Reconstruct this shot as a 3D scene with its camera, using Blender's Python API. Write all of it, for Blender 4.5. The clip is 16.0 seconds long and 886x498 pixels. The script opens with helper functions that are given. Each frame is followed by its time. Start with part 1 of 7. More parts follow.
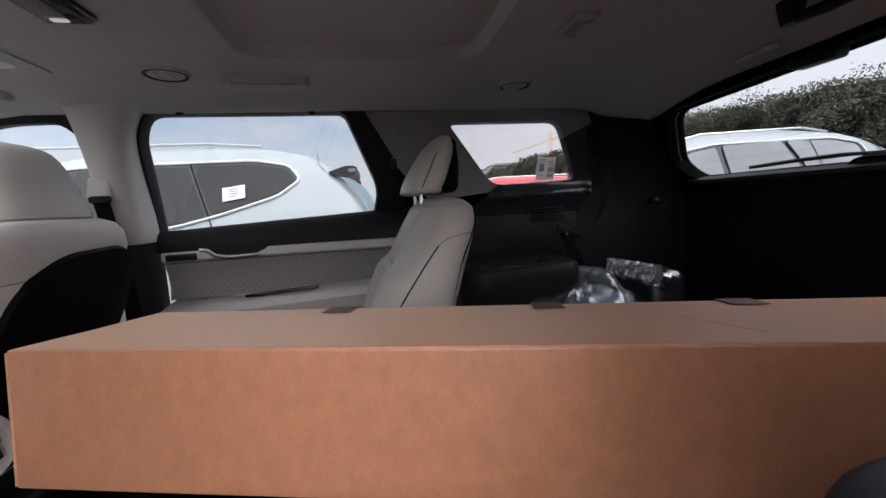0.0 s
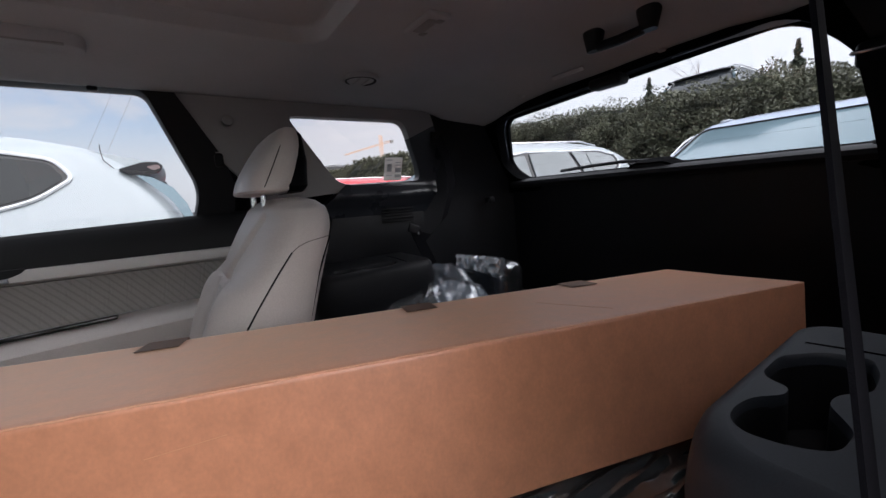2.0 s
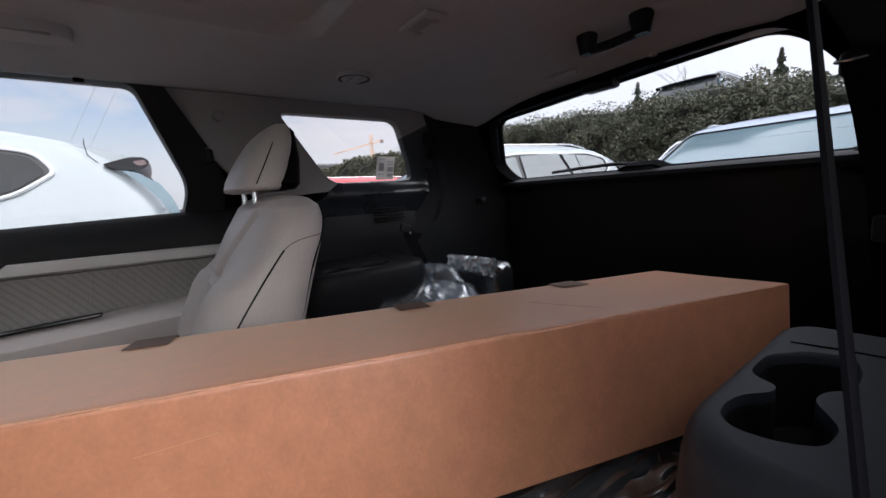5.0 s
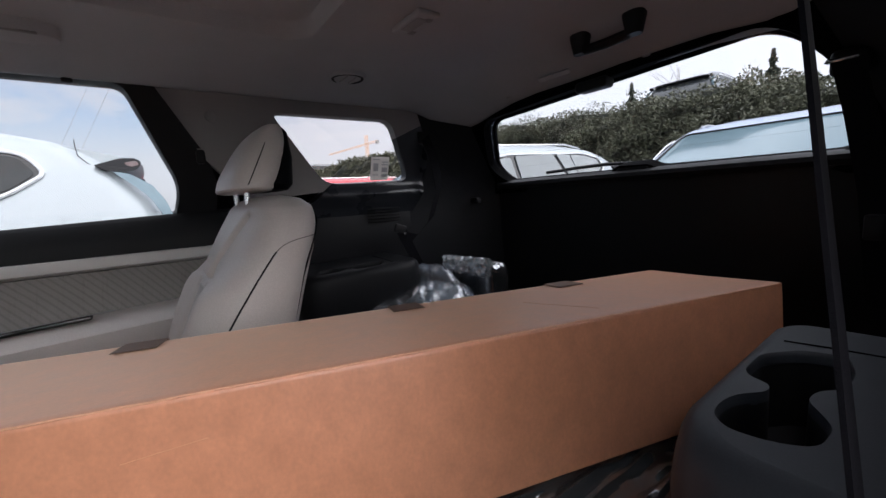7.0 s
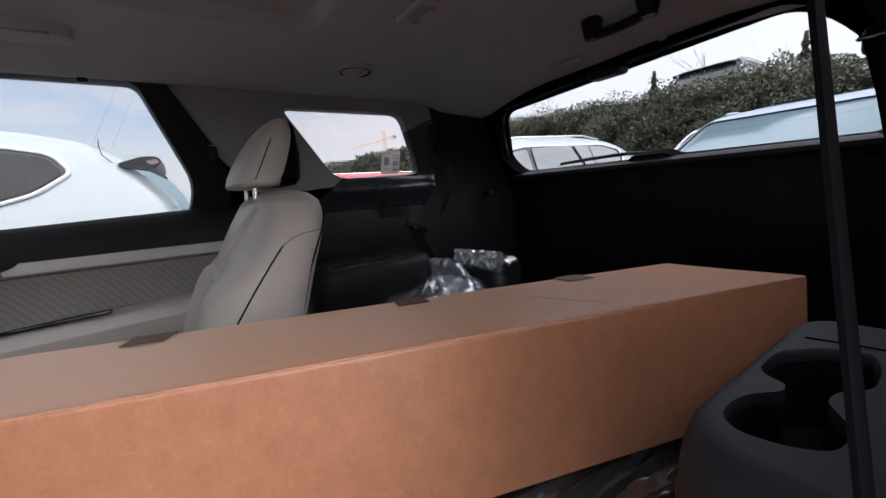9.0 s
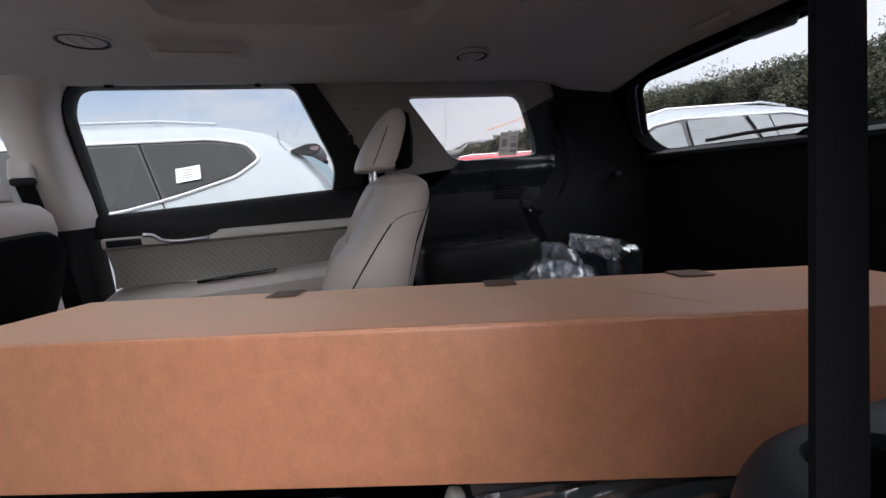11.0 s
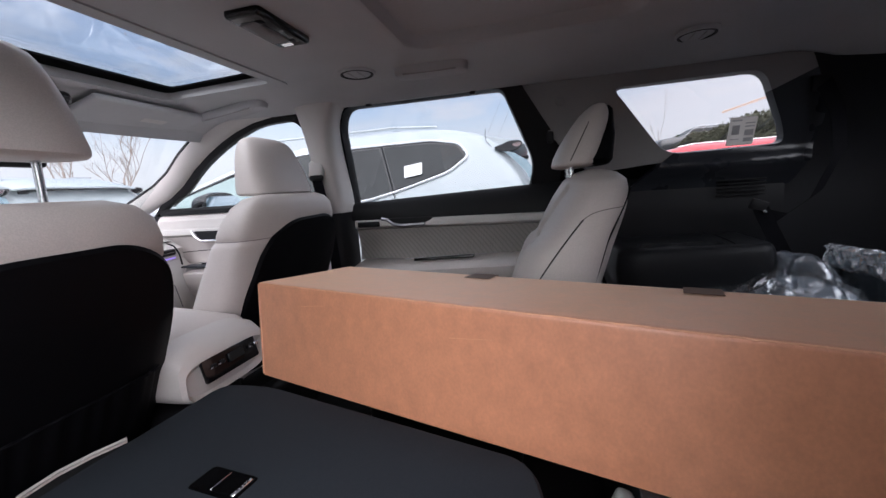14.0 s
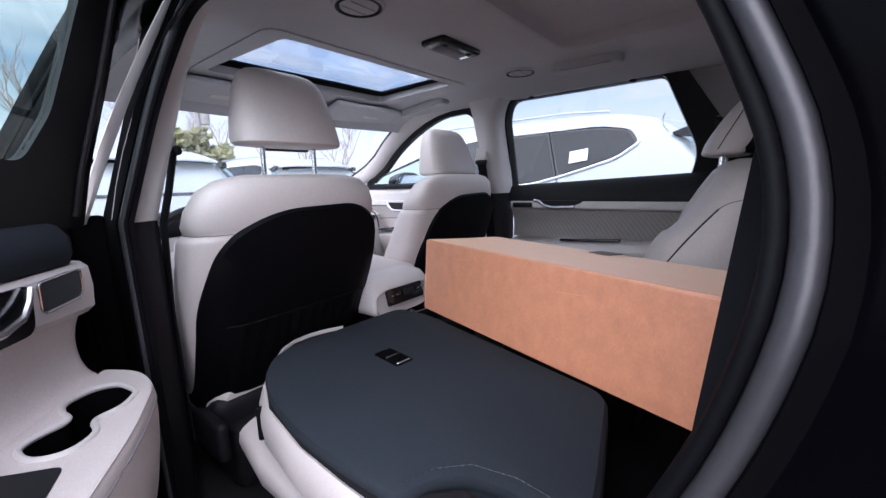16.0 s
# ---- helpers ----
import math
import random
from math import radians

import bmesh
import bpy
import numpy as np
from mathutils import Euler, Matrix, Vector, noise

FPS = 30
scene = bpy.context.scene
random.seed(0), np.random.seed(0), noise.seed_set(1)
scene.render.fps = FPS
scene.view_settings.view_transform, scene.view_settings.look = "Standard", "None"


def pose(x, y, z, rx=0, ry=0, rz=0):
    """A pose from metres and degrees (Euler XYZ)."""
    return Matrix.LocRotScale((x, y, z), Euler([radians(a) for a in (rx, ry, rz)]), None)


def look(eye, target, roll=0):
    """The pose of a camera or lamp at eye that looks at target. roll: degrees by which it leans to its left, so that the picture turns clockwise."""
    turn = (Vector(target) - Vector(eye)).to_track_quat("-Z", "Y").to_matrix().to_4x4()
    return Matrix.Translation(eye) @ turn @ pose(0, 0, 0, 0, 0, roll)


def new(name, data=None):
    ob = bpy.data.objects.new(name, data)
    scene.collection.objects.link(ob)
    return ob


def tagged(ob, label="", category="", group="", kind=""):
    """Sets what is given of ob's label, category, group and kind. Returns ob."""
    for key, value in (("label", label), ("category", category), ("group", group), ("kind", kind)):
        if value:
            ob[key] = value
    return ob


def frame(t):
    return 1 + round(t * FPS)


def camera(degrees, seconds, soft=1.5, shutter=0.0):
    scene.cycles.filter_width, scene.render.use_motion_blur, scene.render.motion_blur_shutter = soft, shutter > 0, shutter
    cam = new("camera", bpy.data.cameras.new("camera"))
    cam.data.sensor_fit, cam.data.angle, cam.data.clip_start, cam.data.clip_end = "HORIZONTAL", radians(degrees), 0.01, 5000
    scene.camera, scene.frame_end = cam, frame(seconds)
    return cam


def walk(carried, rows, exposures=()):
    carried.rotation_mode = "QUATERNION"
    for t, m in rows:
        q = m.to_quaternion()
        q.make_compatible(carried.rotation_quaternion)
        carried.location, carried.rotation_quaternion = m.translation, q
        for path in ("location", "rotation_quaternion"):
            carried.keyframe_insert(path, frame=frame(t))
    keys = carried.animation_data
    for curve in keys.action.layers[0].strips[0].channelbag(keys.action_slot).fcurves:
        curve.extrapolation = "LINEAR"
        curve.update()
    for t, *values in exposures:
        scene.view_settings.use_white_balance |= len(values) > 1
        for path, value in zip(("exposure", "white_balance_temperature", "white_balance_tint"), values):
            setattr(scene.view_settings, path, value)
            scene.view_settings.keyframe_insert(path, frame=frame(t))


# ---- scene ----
cam = camera(97.0, 16.0)
PATH = [
    (0, (0.212, -0.759, 1.227), (0.568, 1.196, 1.001), -3.2),
    (0.5, (0.205, -0.732, 1.229), (0.74, 1.18, 0.989), -3.6),
    (1, (0.197, -0.691, 1.228), (1.026, 1.113, 0.989), -3.9),
    (1.5, (0.18, -0.682, 1.23), (1.199, 1.022, 0.991), -4.0),
    (2, (0.181, -0.686, 1.224), (1.282, 0.963, 0.959), -4.0),
    (2.5, (0.178, -0.684, 1.226), (1.305, 0.947, 0.961), -4.1),
    (3, (0.18, -0.688, 1.228), (1.316, 0.937, 0.967), -4.0),
    (3.5, (0.177, -0.689, 1.228), (1.314, 0.936, 0.968), -3.8),
    (4, (0.173, -0.682, 1.224), (1.309, 0.942, 0.959), -3.5),
    (6.5, (0.176, -0.683, 1.221), (1.334, 0.926, 0.958), -3.2),
    (7, (0.179, -0.681, 1.221), (1.341, 0.925, 0.957), -3.4),
    (7.5, (0.176, -0.684, 1.219), (1.334, 0.925, 0.954), -3.6),
    (8, (0.179, -0.683, 1.215), (1.337, 0.926, 0.949), -3.7),
    (10.5, (0.262, -0.72, 1.217), (0.95, 1.129, 0.885), -4.3),
    (11, (0.273, -0.743, 1.217), (0.732, 1.174, 0.88), -4.1),
    (11.5, (0.283, -0.745, 1.21), (0.463, 1.219, 0.875), -4.0),
    (12, (0.306, -0.77, 1.218), (0.217, 1.2, 0.885), -3.9),
    (12.5, (0.316, -0.797, 1.223), (0.026, 1.154, 0.893), -4.0),
    (13, (0.314, -0.811, 1.221), (-0.081, 1.122, 0.892), -4.1),
    (13.5, (0.311, -0.813, 1.215), (-0.141, 1.108, 0.895), -4.1),
    (14, (0.28, -0.802, 1.222), (-0.216, 1.112, 0.921), -3.8),
    (14.5, (0.26, -0.77, 1.209), (-0.381, 1.105, 0.938), -3.0),
    (15, (0.357, -0.83, 1.217), (-0.563, 0.925, 0.942), -2.3),
    (15.5, (0.419, -0.924, 1.222), (-0.698, 0.709, 0.929), -1.9),
    (16, (0.445, -0.97, 1.211), (-0.793, 0.565, 0.876), -1.8),
]
EXPOSURE = [(0, 0.61, 6200, 17), (3, 0.78, 6150, 17), (8, 0.81, 6150, 17), (11, 0.75, 6200, 17), (12, 0.87, 6150, 17), (13, 1.00, 6100, 17), (14, 0.83, 6000, 18), (15, 0.96, 5850, 18), (15.5, 1.12, 5700, 19), (16, 1.11, 5600, 20)]
walk(cam, [(t, look(eye, target, roll)) for t, eye, target, roll in PATH], EXPOSURE)

# ---------------------------------------------------------------- light
world = bpy.data.worlds.new("sky")
scene.world = world
world.use_nodes = True
SUN_UP, SUN_TURN = 38.0, 166.0


def build_sky():
    nt = world.node_tree
    nt.nodes.clear()
    out = nt.nodes.new("ShaderNodeOutputWorld")
    bg = nt.nodes.new("ShaderNodeBackground")
    sky = nt.nodes.new("ShaderNodeTexSky")
    sky.sky_type = "NISHITA"
    sky.sun_disc = False
    sky.sun_elevation = radians(SUN_UP)
    sky.sun_rotation = radians(SUN_TURN)
    sky.air_density, sky.dust_density, sky.ozone_density = 1.0, 2.0, 1.5
    dim = nt.nodes.new("ShaderNodeMix")
    dim.data_type, dim.blend_type = "RGBA", "MULTIPLY"
    dim.inputs[0].default_value = 1.0
    dim.inputs[7].default_value = (0.085, 0.085, 0.085, 1)
    nt.links.new(sky.outputs[0], dim.inputs[6])
    cloud = nt.nodes.new("ShaderNodeTexNoise")
    cloud.inputs["Scale"].default_value = 2.6
    co, squash = nt.nodes.new("ShaderNodeTexCoord"), nt.nodes.new("ShaderNodeMapping")
    squash.inputs["Scale"].default_value = (1.0, 1.0, 3.4)
    squash.inputs["Rotation"].default_value = (radians(7), radians(-5), radians(20))
    nt.links.new(co.outputs["Generated"], squash.inputs[0])
    nt.links.new(squash.outputs[0], cloud.inputs["Vector"])
    cloud.inputs["Detail"].default_value = 7
    cloud.inputs["Roughness"].default_value = 0.58
    cloud.inputs["Distortion"].default_value = 0.6
    ramp = nt.nodes.new("ShaderNodeValToRGB")
    ramp.color_ramp.elements[0].position, ramp.color_ramp.elements[1].position = 0.40, 0.64
    ramp.color_ramp.elements[0].color = (0.22, 0.22, 0.22, 1)
    ramp.color_ramp.elements[1].color = (1, 1, 1, 1)
    nt.links.new(cloud.outputs[0], ramp.inputs[0])
    grey = nt.nodes.new("ShaderNodeRGBToBW")
    nt.links.new(dim.outputs[2], grey.inputs[0])
    veil = nt.nodes.new("ShaderNodeMapRange")
    veil.inputs[2].default_value, veil.inputs[3].default_value, veil.inputs[4].default_value = 4.0, 0.44, 1.1
    nt.links.new(grey.outputs[0], veil.inputs[0])
    # the cloud layer is thicker and brighter overhead, as under an overcast sky
    apart, over = nt.nodes.new("ShaderNodeSeparateXYZ"), nt.nodes.new("ShaderNodeMapRange")
    nt.links.new(co.outputs["Generated"], apart.inputs[0])
    over.inputs[1].default_value, over.inputs[2].default_value, over.inputs[4].default_value = 0.27, 0.62, 0.96
    nt.links.new(apart.outputs[2], over.inputs[0])
    cover = nt.nodes.new("ShaderNodeMath")
    cover.operation = "MAXIMUM"
    nt.links.new(ramp.outputs[0], cover.inputs[0])
    nt.links.new(over.outputs[0], cover.inputs[1])
    low = nt.nodes.new("ShaderNodeMapRange")
    low.inputs[1].default_value, low.inputs[2].default_value, low.inputs[3].default_value, low.inputs[4].default_value = 0.10, 0.27, 0.92, 0.0
    # the white bank stands higher and brighter behind the car
    along, lift = nt.nodes.new("ShaderNodeMath"), nt.nodes.new("ShaderNodeMath")
    along.operation, lift.operation = "MAXIMUM", "MULTIPLY_ADD"
    along.inputs[1].default_value, lift.inputs[1].default_value = 0.0, -0.24
    nt.links.new(apart.outputs[0], along.inputs[0])
    nt.links.new(along.outputs[0], lift.inputs[0])
    nt.links.new(apart.outputs[2], lift.inputs[2])
    nt.links.new(lift.outputs[0], low.inputs[0])
    hazy = nt.nodes.new("ShaderNodeMath")
    hazy.operation = "MAXIMUM"
    nt.links.new(cover.outputs[0], hazy.inputs[0])
    nt.links.new(low.outputs[0], hazy.inputs[1])
    bright = nt.nodes.new("ShaderNodeMath")
    bright.operation = "MULTIPLY_ADD"
    bright.inputs[1].default_value = 0.60
    nt.links.new(over.outputs[0], bright.inputs[0])
    glow = nt.nodes.new("ShaderNodeMath")
    glow.operation = "MULTIPLY_ADD"
    glow.inputs[1].default_value = 0.28
    nt.links.new(along.outputs[0], glow.inputs[0])
    nt.links.new(veil.outputs[0], glow.inputs[2])
    nt.links.new(glow.outputs[0], bright.inputs[2])
    white = nt.nodes.new("ShaderNodeVectorMath")
    white.operation = "SCALE"
    white.inputs[0].default_value = (1.0, 0.975, 0.975)
    nt.links.new(bright.outputs[0], white.inputs["Scale"])
    mix = nt.nodes.new("ShaderNodeMix")
    mix.data_type = "RGBA"
    nt.links.new(hazy.outputs[0], mix.inputs[0])
    nt.links.new(dim.outputs[2], mix.inputs[6])
    nt.links.new(white.outputs[0], mix.inputs[7])
    nt.links.new(mix.outputs[2], bg.inputs[0])
    bg.inputs[1].default_value = SKY
    nt.links.new(bg.outputs[0], out.inputs[0])


SKY = 1.22
build_sky()
sun = new("sun", bpy.data.lights.new("sun", "SUN"))
sun.data.energy, sun.data.angle, sun.data.color = 3.6, radians(95), (1.0, 0.93, 0.87)
sun.matrix_world = look((0, 0, 30), (Vector((0, 0, 30)) - Vector((math.sin(radians(SUN_TURN)) * math.cos(radians(SUN_UP)), math.cos(radians(SUN_TURN)) * math.cos(radians(SUN_UP)), math.sin(radians(SUN_UP))))))

# ---------------------------------------------------------------- materials


def mat(name, col, rough=0.6, metal=0.0, var=0.12, scale=6.0, grain=220.0, gvar=0.08, bump=0.12, dist=0.0006, spec=0.5, coat=0.0, kind="noise", stretch=None, rand=0.0):
    m = bpy.data.materials.new(name)
    m.use_nodes = True
    nt = m.node_tree
    b = nt.nodes["Principled BSDF"]
    b.inputs["Roughness"].default_value, b.inputs["Metallic"].default_value = rough, metal
    b.inputs["Specular IOR Level"].default_value = spec
    b.inputs["Coat Weight"].default_value = coat
    b.inputs["Coat Roughness"].default_value = 0.05
    tc = nt.nodes.new("ShaderNodeTexCoord")
    src = tc.outputs["Object"]
    if stretch:
        mp = nt.nodes.new("ShaderNodeMapping")
        mp.inputs["Scale"].default_value = stretch
        nt.links.new(src, mp.inputs[0])
        src = mp.outputs[0]
    big = nt.nodes.new("ShaderNodeTexNoise")
    big.inputs["Scale"].default_value, big.inputs["Detail"].default_value = scale, 5
    nt.links.new(src, big.inputs["Vector"])
    if kind == "voronoi":
        fine = nt.nodes.new("ShaderNodeTexVoronoi")
        fine.inputs["Scale"].default_value = grain
        nt.links.new(src, fine.inputs["Vector"])
    else:
        fine = nt.nodes.new("ShaderNodeTexNoise")
        fine.inputs["Scale"].default_value, fine.inputs["Detail"].default_value = grain, 3
        nt.links.new(src, fine.inputs["Vector"])
    def scaled(node, amount):
        r = nt.nodes.new("ShaderNodeMapRange")
        r.inputs[1].default_value, r.inputs[2].default_value = 0.25, 0.75
        r.inputs[3].default_value, r.inputs[4].default_value = 1 - amount, 1 + amount
        nt.links.new(node.outputs[0], r.inputs[0])
        return r.outputs[0]
    mul = nt.nodes.new("ShaderNodeMath")
    mul.operation = "MULTIPLY"
    nt.links.new(scaled(big, var), mul.inputs[0])
    nt.links.new(scaled(fine, gvar), mul.inputs[1])
    value = mul.outputs[0]
    if rand:
        info = nt.nodes.new("ShaderNodeObjectInfo")
        r = nt.nodes.new("ShaderNodeMapRange")
        r.inputs[3].default_value, r.inputs[4].default_value = 1 - rand, 1 + rand
        nt.links.new(info.outputs["Random"], r.inputs[0])
        m2 = nt.nodes.new("ShaderNodeMath")
        m2.operation = "MULTIPLY"
        nt.links.new(value, m2.inputs[0])
        nt.links.new(r.outputs[0], m2.inputs[1])
        value = m2.outputs[0]
    c = nt.nodes.new("ShaderNodeVectorMath")
    c.operation = "SCALE"
    c.inputs[0].default_value = col
    nt.links.new(value, c.inputs["Scale"])
    nt.links.new(c.outputs[0], b.inputs["Base Color"])
    rr = nt.nodes.new("ShaderNodeMath")
    rr.operation = "MULTIPLY"
    rr.inputs[1].default_value = rough
    nt.links.new(scaled(big, 0.12), rr.inputs[0])
    nt.links.new(rr.outputs[0], b.inputs["Roughness"])
    if bump:
        bp = nt.nodes.new("ShaderNodeBump")
        bp.inputs["Strength"].default_value, bp.inputs["Distance"].default_value = bump, dist
        nt.links.new(fine.outputs[0], bp.inputs["Height"])
        nt.links.new(bp.outputs[0], b.inputs["Normal"])
    return m


def edge_gloss(nt, low, high, power, normal=None):
    """A gloss weight that rises towards grazing view."""
    lw = nt.nodes.new("ShaderNodeLayerWeight")
    lw.inputs[0].default_value = 0.5
    if normal:
        nt.links.new(normal, lw.inputs["Normal"])
    pw = nt.nodes.new("ShaderNodeMath")
    pw.operation = "POWER"
    pw.inputs[1].default_value = power
    nt.links.new(lw.outputs["Facing"], pw.inputs[0])
    r = nt.nodes.new("ShaderNodeMapRange")
    r.inputs[3].default_value, r.inputs[4].default_value = low, high
    nt.links.new(pw.outputs[0], r.inputs[0])
    return r.outputs[0]


def glass_mat(name, tint):
    m = bpy.data.materials.new(name)
    m.use_nodes = True
    nt = m.node_tree
    nt.nodes.clear()
    out = nt.nodes.new("ShaderNodeOutputMaterial")
    tr = nt.nodes.new("ShaderNodeBsdfTransparent")
    tr.inputs[0].default_value = (*tint, 1)
    gl = nt.nodes.new("ShaderNodeBsdfGlossy")
    gl.inputs["Roughness"].default_value = 0.02
    fac = edge_gloss(nt, 0.03, 0.55, 3.5)
    mx = nt.nodes.new("ShaderNodeMixShader")
    nt.links.new(fac, mx.inputs[0])
    nt.links.new(tr.outputs[0], mx.inputs[1])
    nt.links.new(gl.outputs[0], mx.inputs[2])
    nt.links.new(mx.outputs[0], out.inputs[0])
    return m


CREAM = mat("cream leather", (0.56, 0.51, 0.485), 0.42, var=0.05, grain=420, gvar=0.05, bump=0.25, dist=0.0004, kind="voronoi")
CREAM_PERF = mat("perforated cream leather", (0.50, 0.465, 0.445), 0.55, var=0.05, grain=190, gvar=0.16, bump=0.4, dist=0.0006, kind="voronoi")
CREAM_PLASTIC = mat("cream plastic", (0.55, 0.52, 0.50), 0.5, var=0.04, grain=500, gvar=0.03, bump=0.1)
HEADLINER = mat("grey knit headliner", (0.46, 0.46, 0.468), 0.95, var=0.05, grain=700, gvar=0.1, bump=0.3, dist=0.0005, spec=0.2)
BLACK = mat("black plastic", (0.009, 0.009, 0.0105), 0.55, spec=0.22, var=0.15, grain=600, gvar=0.1, bump=0.2, dist=0.0003)
SHELL = mat("black seat back vinyl", (0.0028, 0.0028, 0.0038), 0.6, spec=0.07, var=0.12, grain=350, gvar=0.1, bump=0.25, dist=0.0004, kind="voronoi")
GLOSS = mat("gloss black", (0.006, 0.006, 0.007), 0.16, var=0.1, bump=0.0)
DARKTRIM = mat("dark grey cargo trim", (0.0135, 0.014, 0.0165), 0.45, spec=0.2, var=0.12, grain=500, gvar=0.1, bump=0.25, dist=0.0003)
# darker than the leather, painting the shade in its seam creases
TAUPE = mat("seam crease shade", (0.20, 0.18, 0.17), 0.8, var=0.1, bump=0.0)
# CREAM_PLASTIC darkened to paint shade by the quarter window; also plain grey parts
PILLAR = mat("grey pillar trim plastic", (0.30, 0.29, 0.285), 0.6, var=0.05, grain=500, gvar=0.05, bump=0.15)
SILL = mat("satin dark trim", (0.022, 0.024, 0.030), 0.28, spec=0.6, var=0.1, grain=500, gvar=0.08, bump=0.15, dist=0.0003)
# lighter than DARKTRIM to paint door light on the near armrest; also small grey parts
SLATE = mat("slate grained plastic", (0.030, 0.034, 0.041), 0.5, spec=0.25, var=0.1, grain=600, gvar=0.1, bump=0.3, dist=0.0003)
CREAM_LINES = mat("quilted cream fabric", (0.27, 0.25, 0.237), 0.7, var=0.06, grain=300, gvar=0.08, bump=0.2)


def add_lines(m, turn, scale, depth):
    """Fine slanted lines darkened in a material's colour, painting the shade between quilt ribs."""
    nt = m.node_tree
    b = nt.nodes["Principled BSDF"]
    old = b.inputs["Base Color"].links[0].from_socket
    tc, mp, wv = nt.nodes.new("ShaderNodeTexCoord"), nt.nodes.new("ShaderNodeMapping"), nt.nodes.new("ShaderNodeTexWave")
    mp.inputs["Rotation"].default_value = (0, radians(turn), 0)
    wv.inputs["Scale"].default_value, wv.inputs["Distortion"].default_value = scale, 0.0
    nt.links.new(tc.outputs["Object"], mp.inputs[0])
    nt.links.new(mp.outputs[0], wv.inputs["Vector"])
    r = nt.nodes.new("ShaderNodeMapRange")
    r.inputs[1].default_value, r.inputs[2].default_value = 0.0, 0.45
    r.inputs[3].default_value, r.inputs[4].default_value = depth, 1.0
    nt.links.new(wv.outputs["Fac"], r.inputs[0])
    sc = nt.nodes.new("ShaderNodeVectorMath")
    sc.operation = "SCALE"
    nt.links.new(old, sc.inputs[0])
    nt.links.new(r.outputs[0], sc.inputs["Scale"])
    nt.links.new(sc.outputs[0], b.inputs["Base Color"])


add_lines(CREAM_LINES, 38, 19.0, 0.80)
CARPET = mat("slate carpet", (0.021, 0.0255, 0.032), 0.95, var=0.15, scale=4, grain=900, gvar=0.3, bump=0.5, dist=0.0008, spec=0.15)
FLOORMAT = mat("black carpet", (0.014, 0.014, 0.015), 0.95, var=0.2, grain=700, gvar=0.3, bump=0.5, dist=0.001, spec=0.1)
CARD = mat("corrugated cardboard", (0.63, 0.270, 0.148), 0.43, var=0.10, scale=34, grain=210, gvar=0.07, bump=0.06, dist=0.0003, spec=0.9, stretch=(1, 1, 0.75))
CARD.node_tree.nodes["Principled BSDF"].inputs["Sheen Weight"].default_value = 0.85
CARD.node_tree.nodes["Principled BSDF"].inputs["Sheen Roughness"].default_value = 0.4
CARD.node_tree.nodes["Principled BSDF"].inputs["Sheen Tint"].default_value = (1.0, 0.74, 0.56, 1)
# paler than CARD: light caught on the box edges, put into the colour
CARD_HIGHLIGHT = mat("cardboard edge highlight", (0.72, 0.38, 0.235), 0.7, var=0.08, grain=150, bump=0.2)
SCUFF = mat("cardboard scuff", (0.70, 0.36, 0.21), 0.7, var=0.08, grain=150, bump=0.2)
TAPE = mat("brown packing tape", (0.17, 0.095, 0.06), 0.6, var=0.1, grain=90, gvar=0.05, bump=0.1)
CHROME = mat("satin chrome", (0.72, 0.72, 0.73), 0.22, 1.0, var=0.04, bump=0.0)
# chrome with the dim cabin it reflects put into a darker colour
DARK_CHROME = mat("chrome darkened for dim reflections", (0.26, 0.26, 0.27), 0.32, metal=1.0, var=0.1, grain=300, gvar=0.1, bump=0.1)
# mostly diffuse: the sky that chrome trim would mirror is painted in as pale colour
BRIGHT_TRIM = mat("chrome trim whitened for sky", (0.74, 0.75, 0.77), 0.45, 0.35, var=0.04, bump=0.0)
RUBBER = mat("grey rubber seal", (0.028, 0.0275, 0.031), 0.40, spec=0.5, var=0.15, grain=300, gvar=0.12, bump=0.2)
BELT = mat("black woven webbing", (0.0055, 0.0055, 0.0075), 0.8, spec=0.08, var=0.1, grain=900, gvar=0.25, bump=0.5, dist=0.0006)
PAINT_BLACK = mat("black car paint", (0.004, 0.004, 0.005), 0.3, var=0.1, bump=0.0, coat=0.35, spec=0.3)
PAINT_GLOSS = mat("polished black car paint", (0.0015, 0.0015, 0.0022), 0.22, var=0.1, bump=0.0, spec=0.06)
PAINT_WHITE = mat("white car paint", (0.35, 0.385, 0.40), 0.3, var=0.03, bump=0.0, coat=0.4)
PAINT_PEARL = mat("pale blue pearl paint", (0.27, 0.33, 0.45), 0.3, var=0.03, bump=0.0, coat=0.4)
PAINT_RED = mat("red car paint", (0.55, 0.03, 0.04), 0.3, var=0.03, bump=0.0, coat=1.0)
PAINT_GREY = mat("dark grey car paint", (0.05, 0.055, 0.06), 0.3, var=0.05, bump=0.0, coat=1.0)
PAINT_SILVER = mat("silver car paint", (0.45, 0.47, 0.50), 0.3, var=0.05, bump=0.0, coat=1.0)
TINTED = mat("tinted car window", (0.017, 0.019, 0.020), 0.06, var=0.3, scale=2, bump=0.0, spec=0.28)
# reflected sky and see-through light are put into these three pale base colours
PALE_GLASS = mat("side glass paled for see-through light", (0.15, 0.165, 0.17), 0.08, var=0.45, scale=1.1, bump=0.0, spec=0.5)
GREEN_GLASS = mat("front door glass paled for see-through light", (0.27, 0.34, 0.335), 0.08, var=0.2, scale=1.3, bump=0.0, spec=0.5)
SCREEN_GLASS = mat("windscreen paled for reflected sky", (0.135, 0.195, 0.225), 0.1, var=0.16, scale=1.2, bump=0.0, spec=0.35)
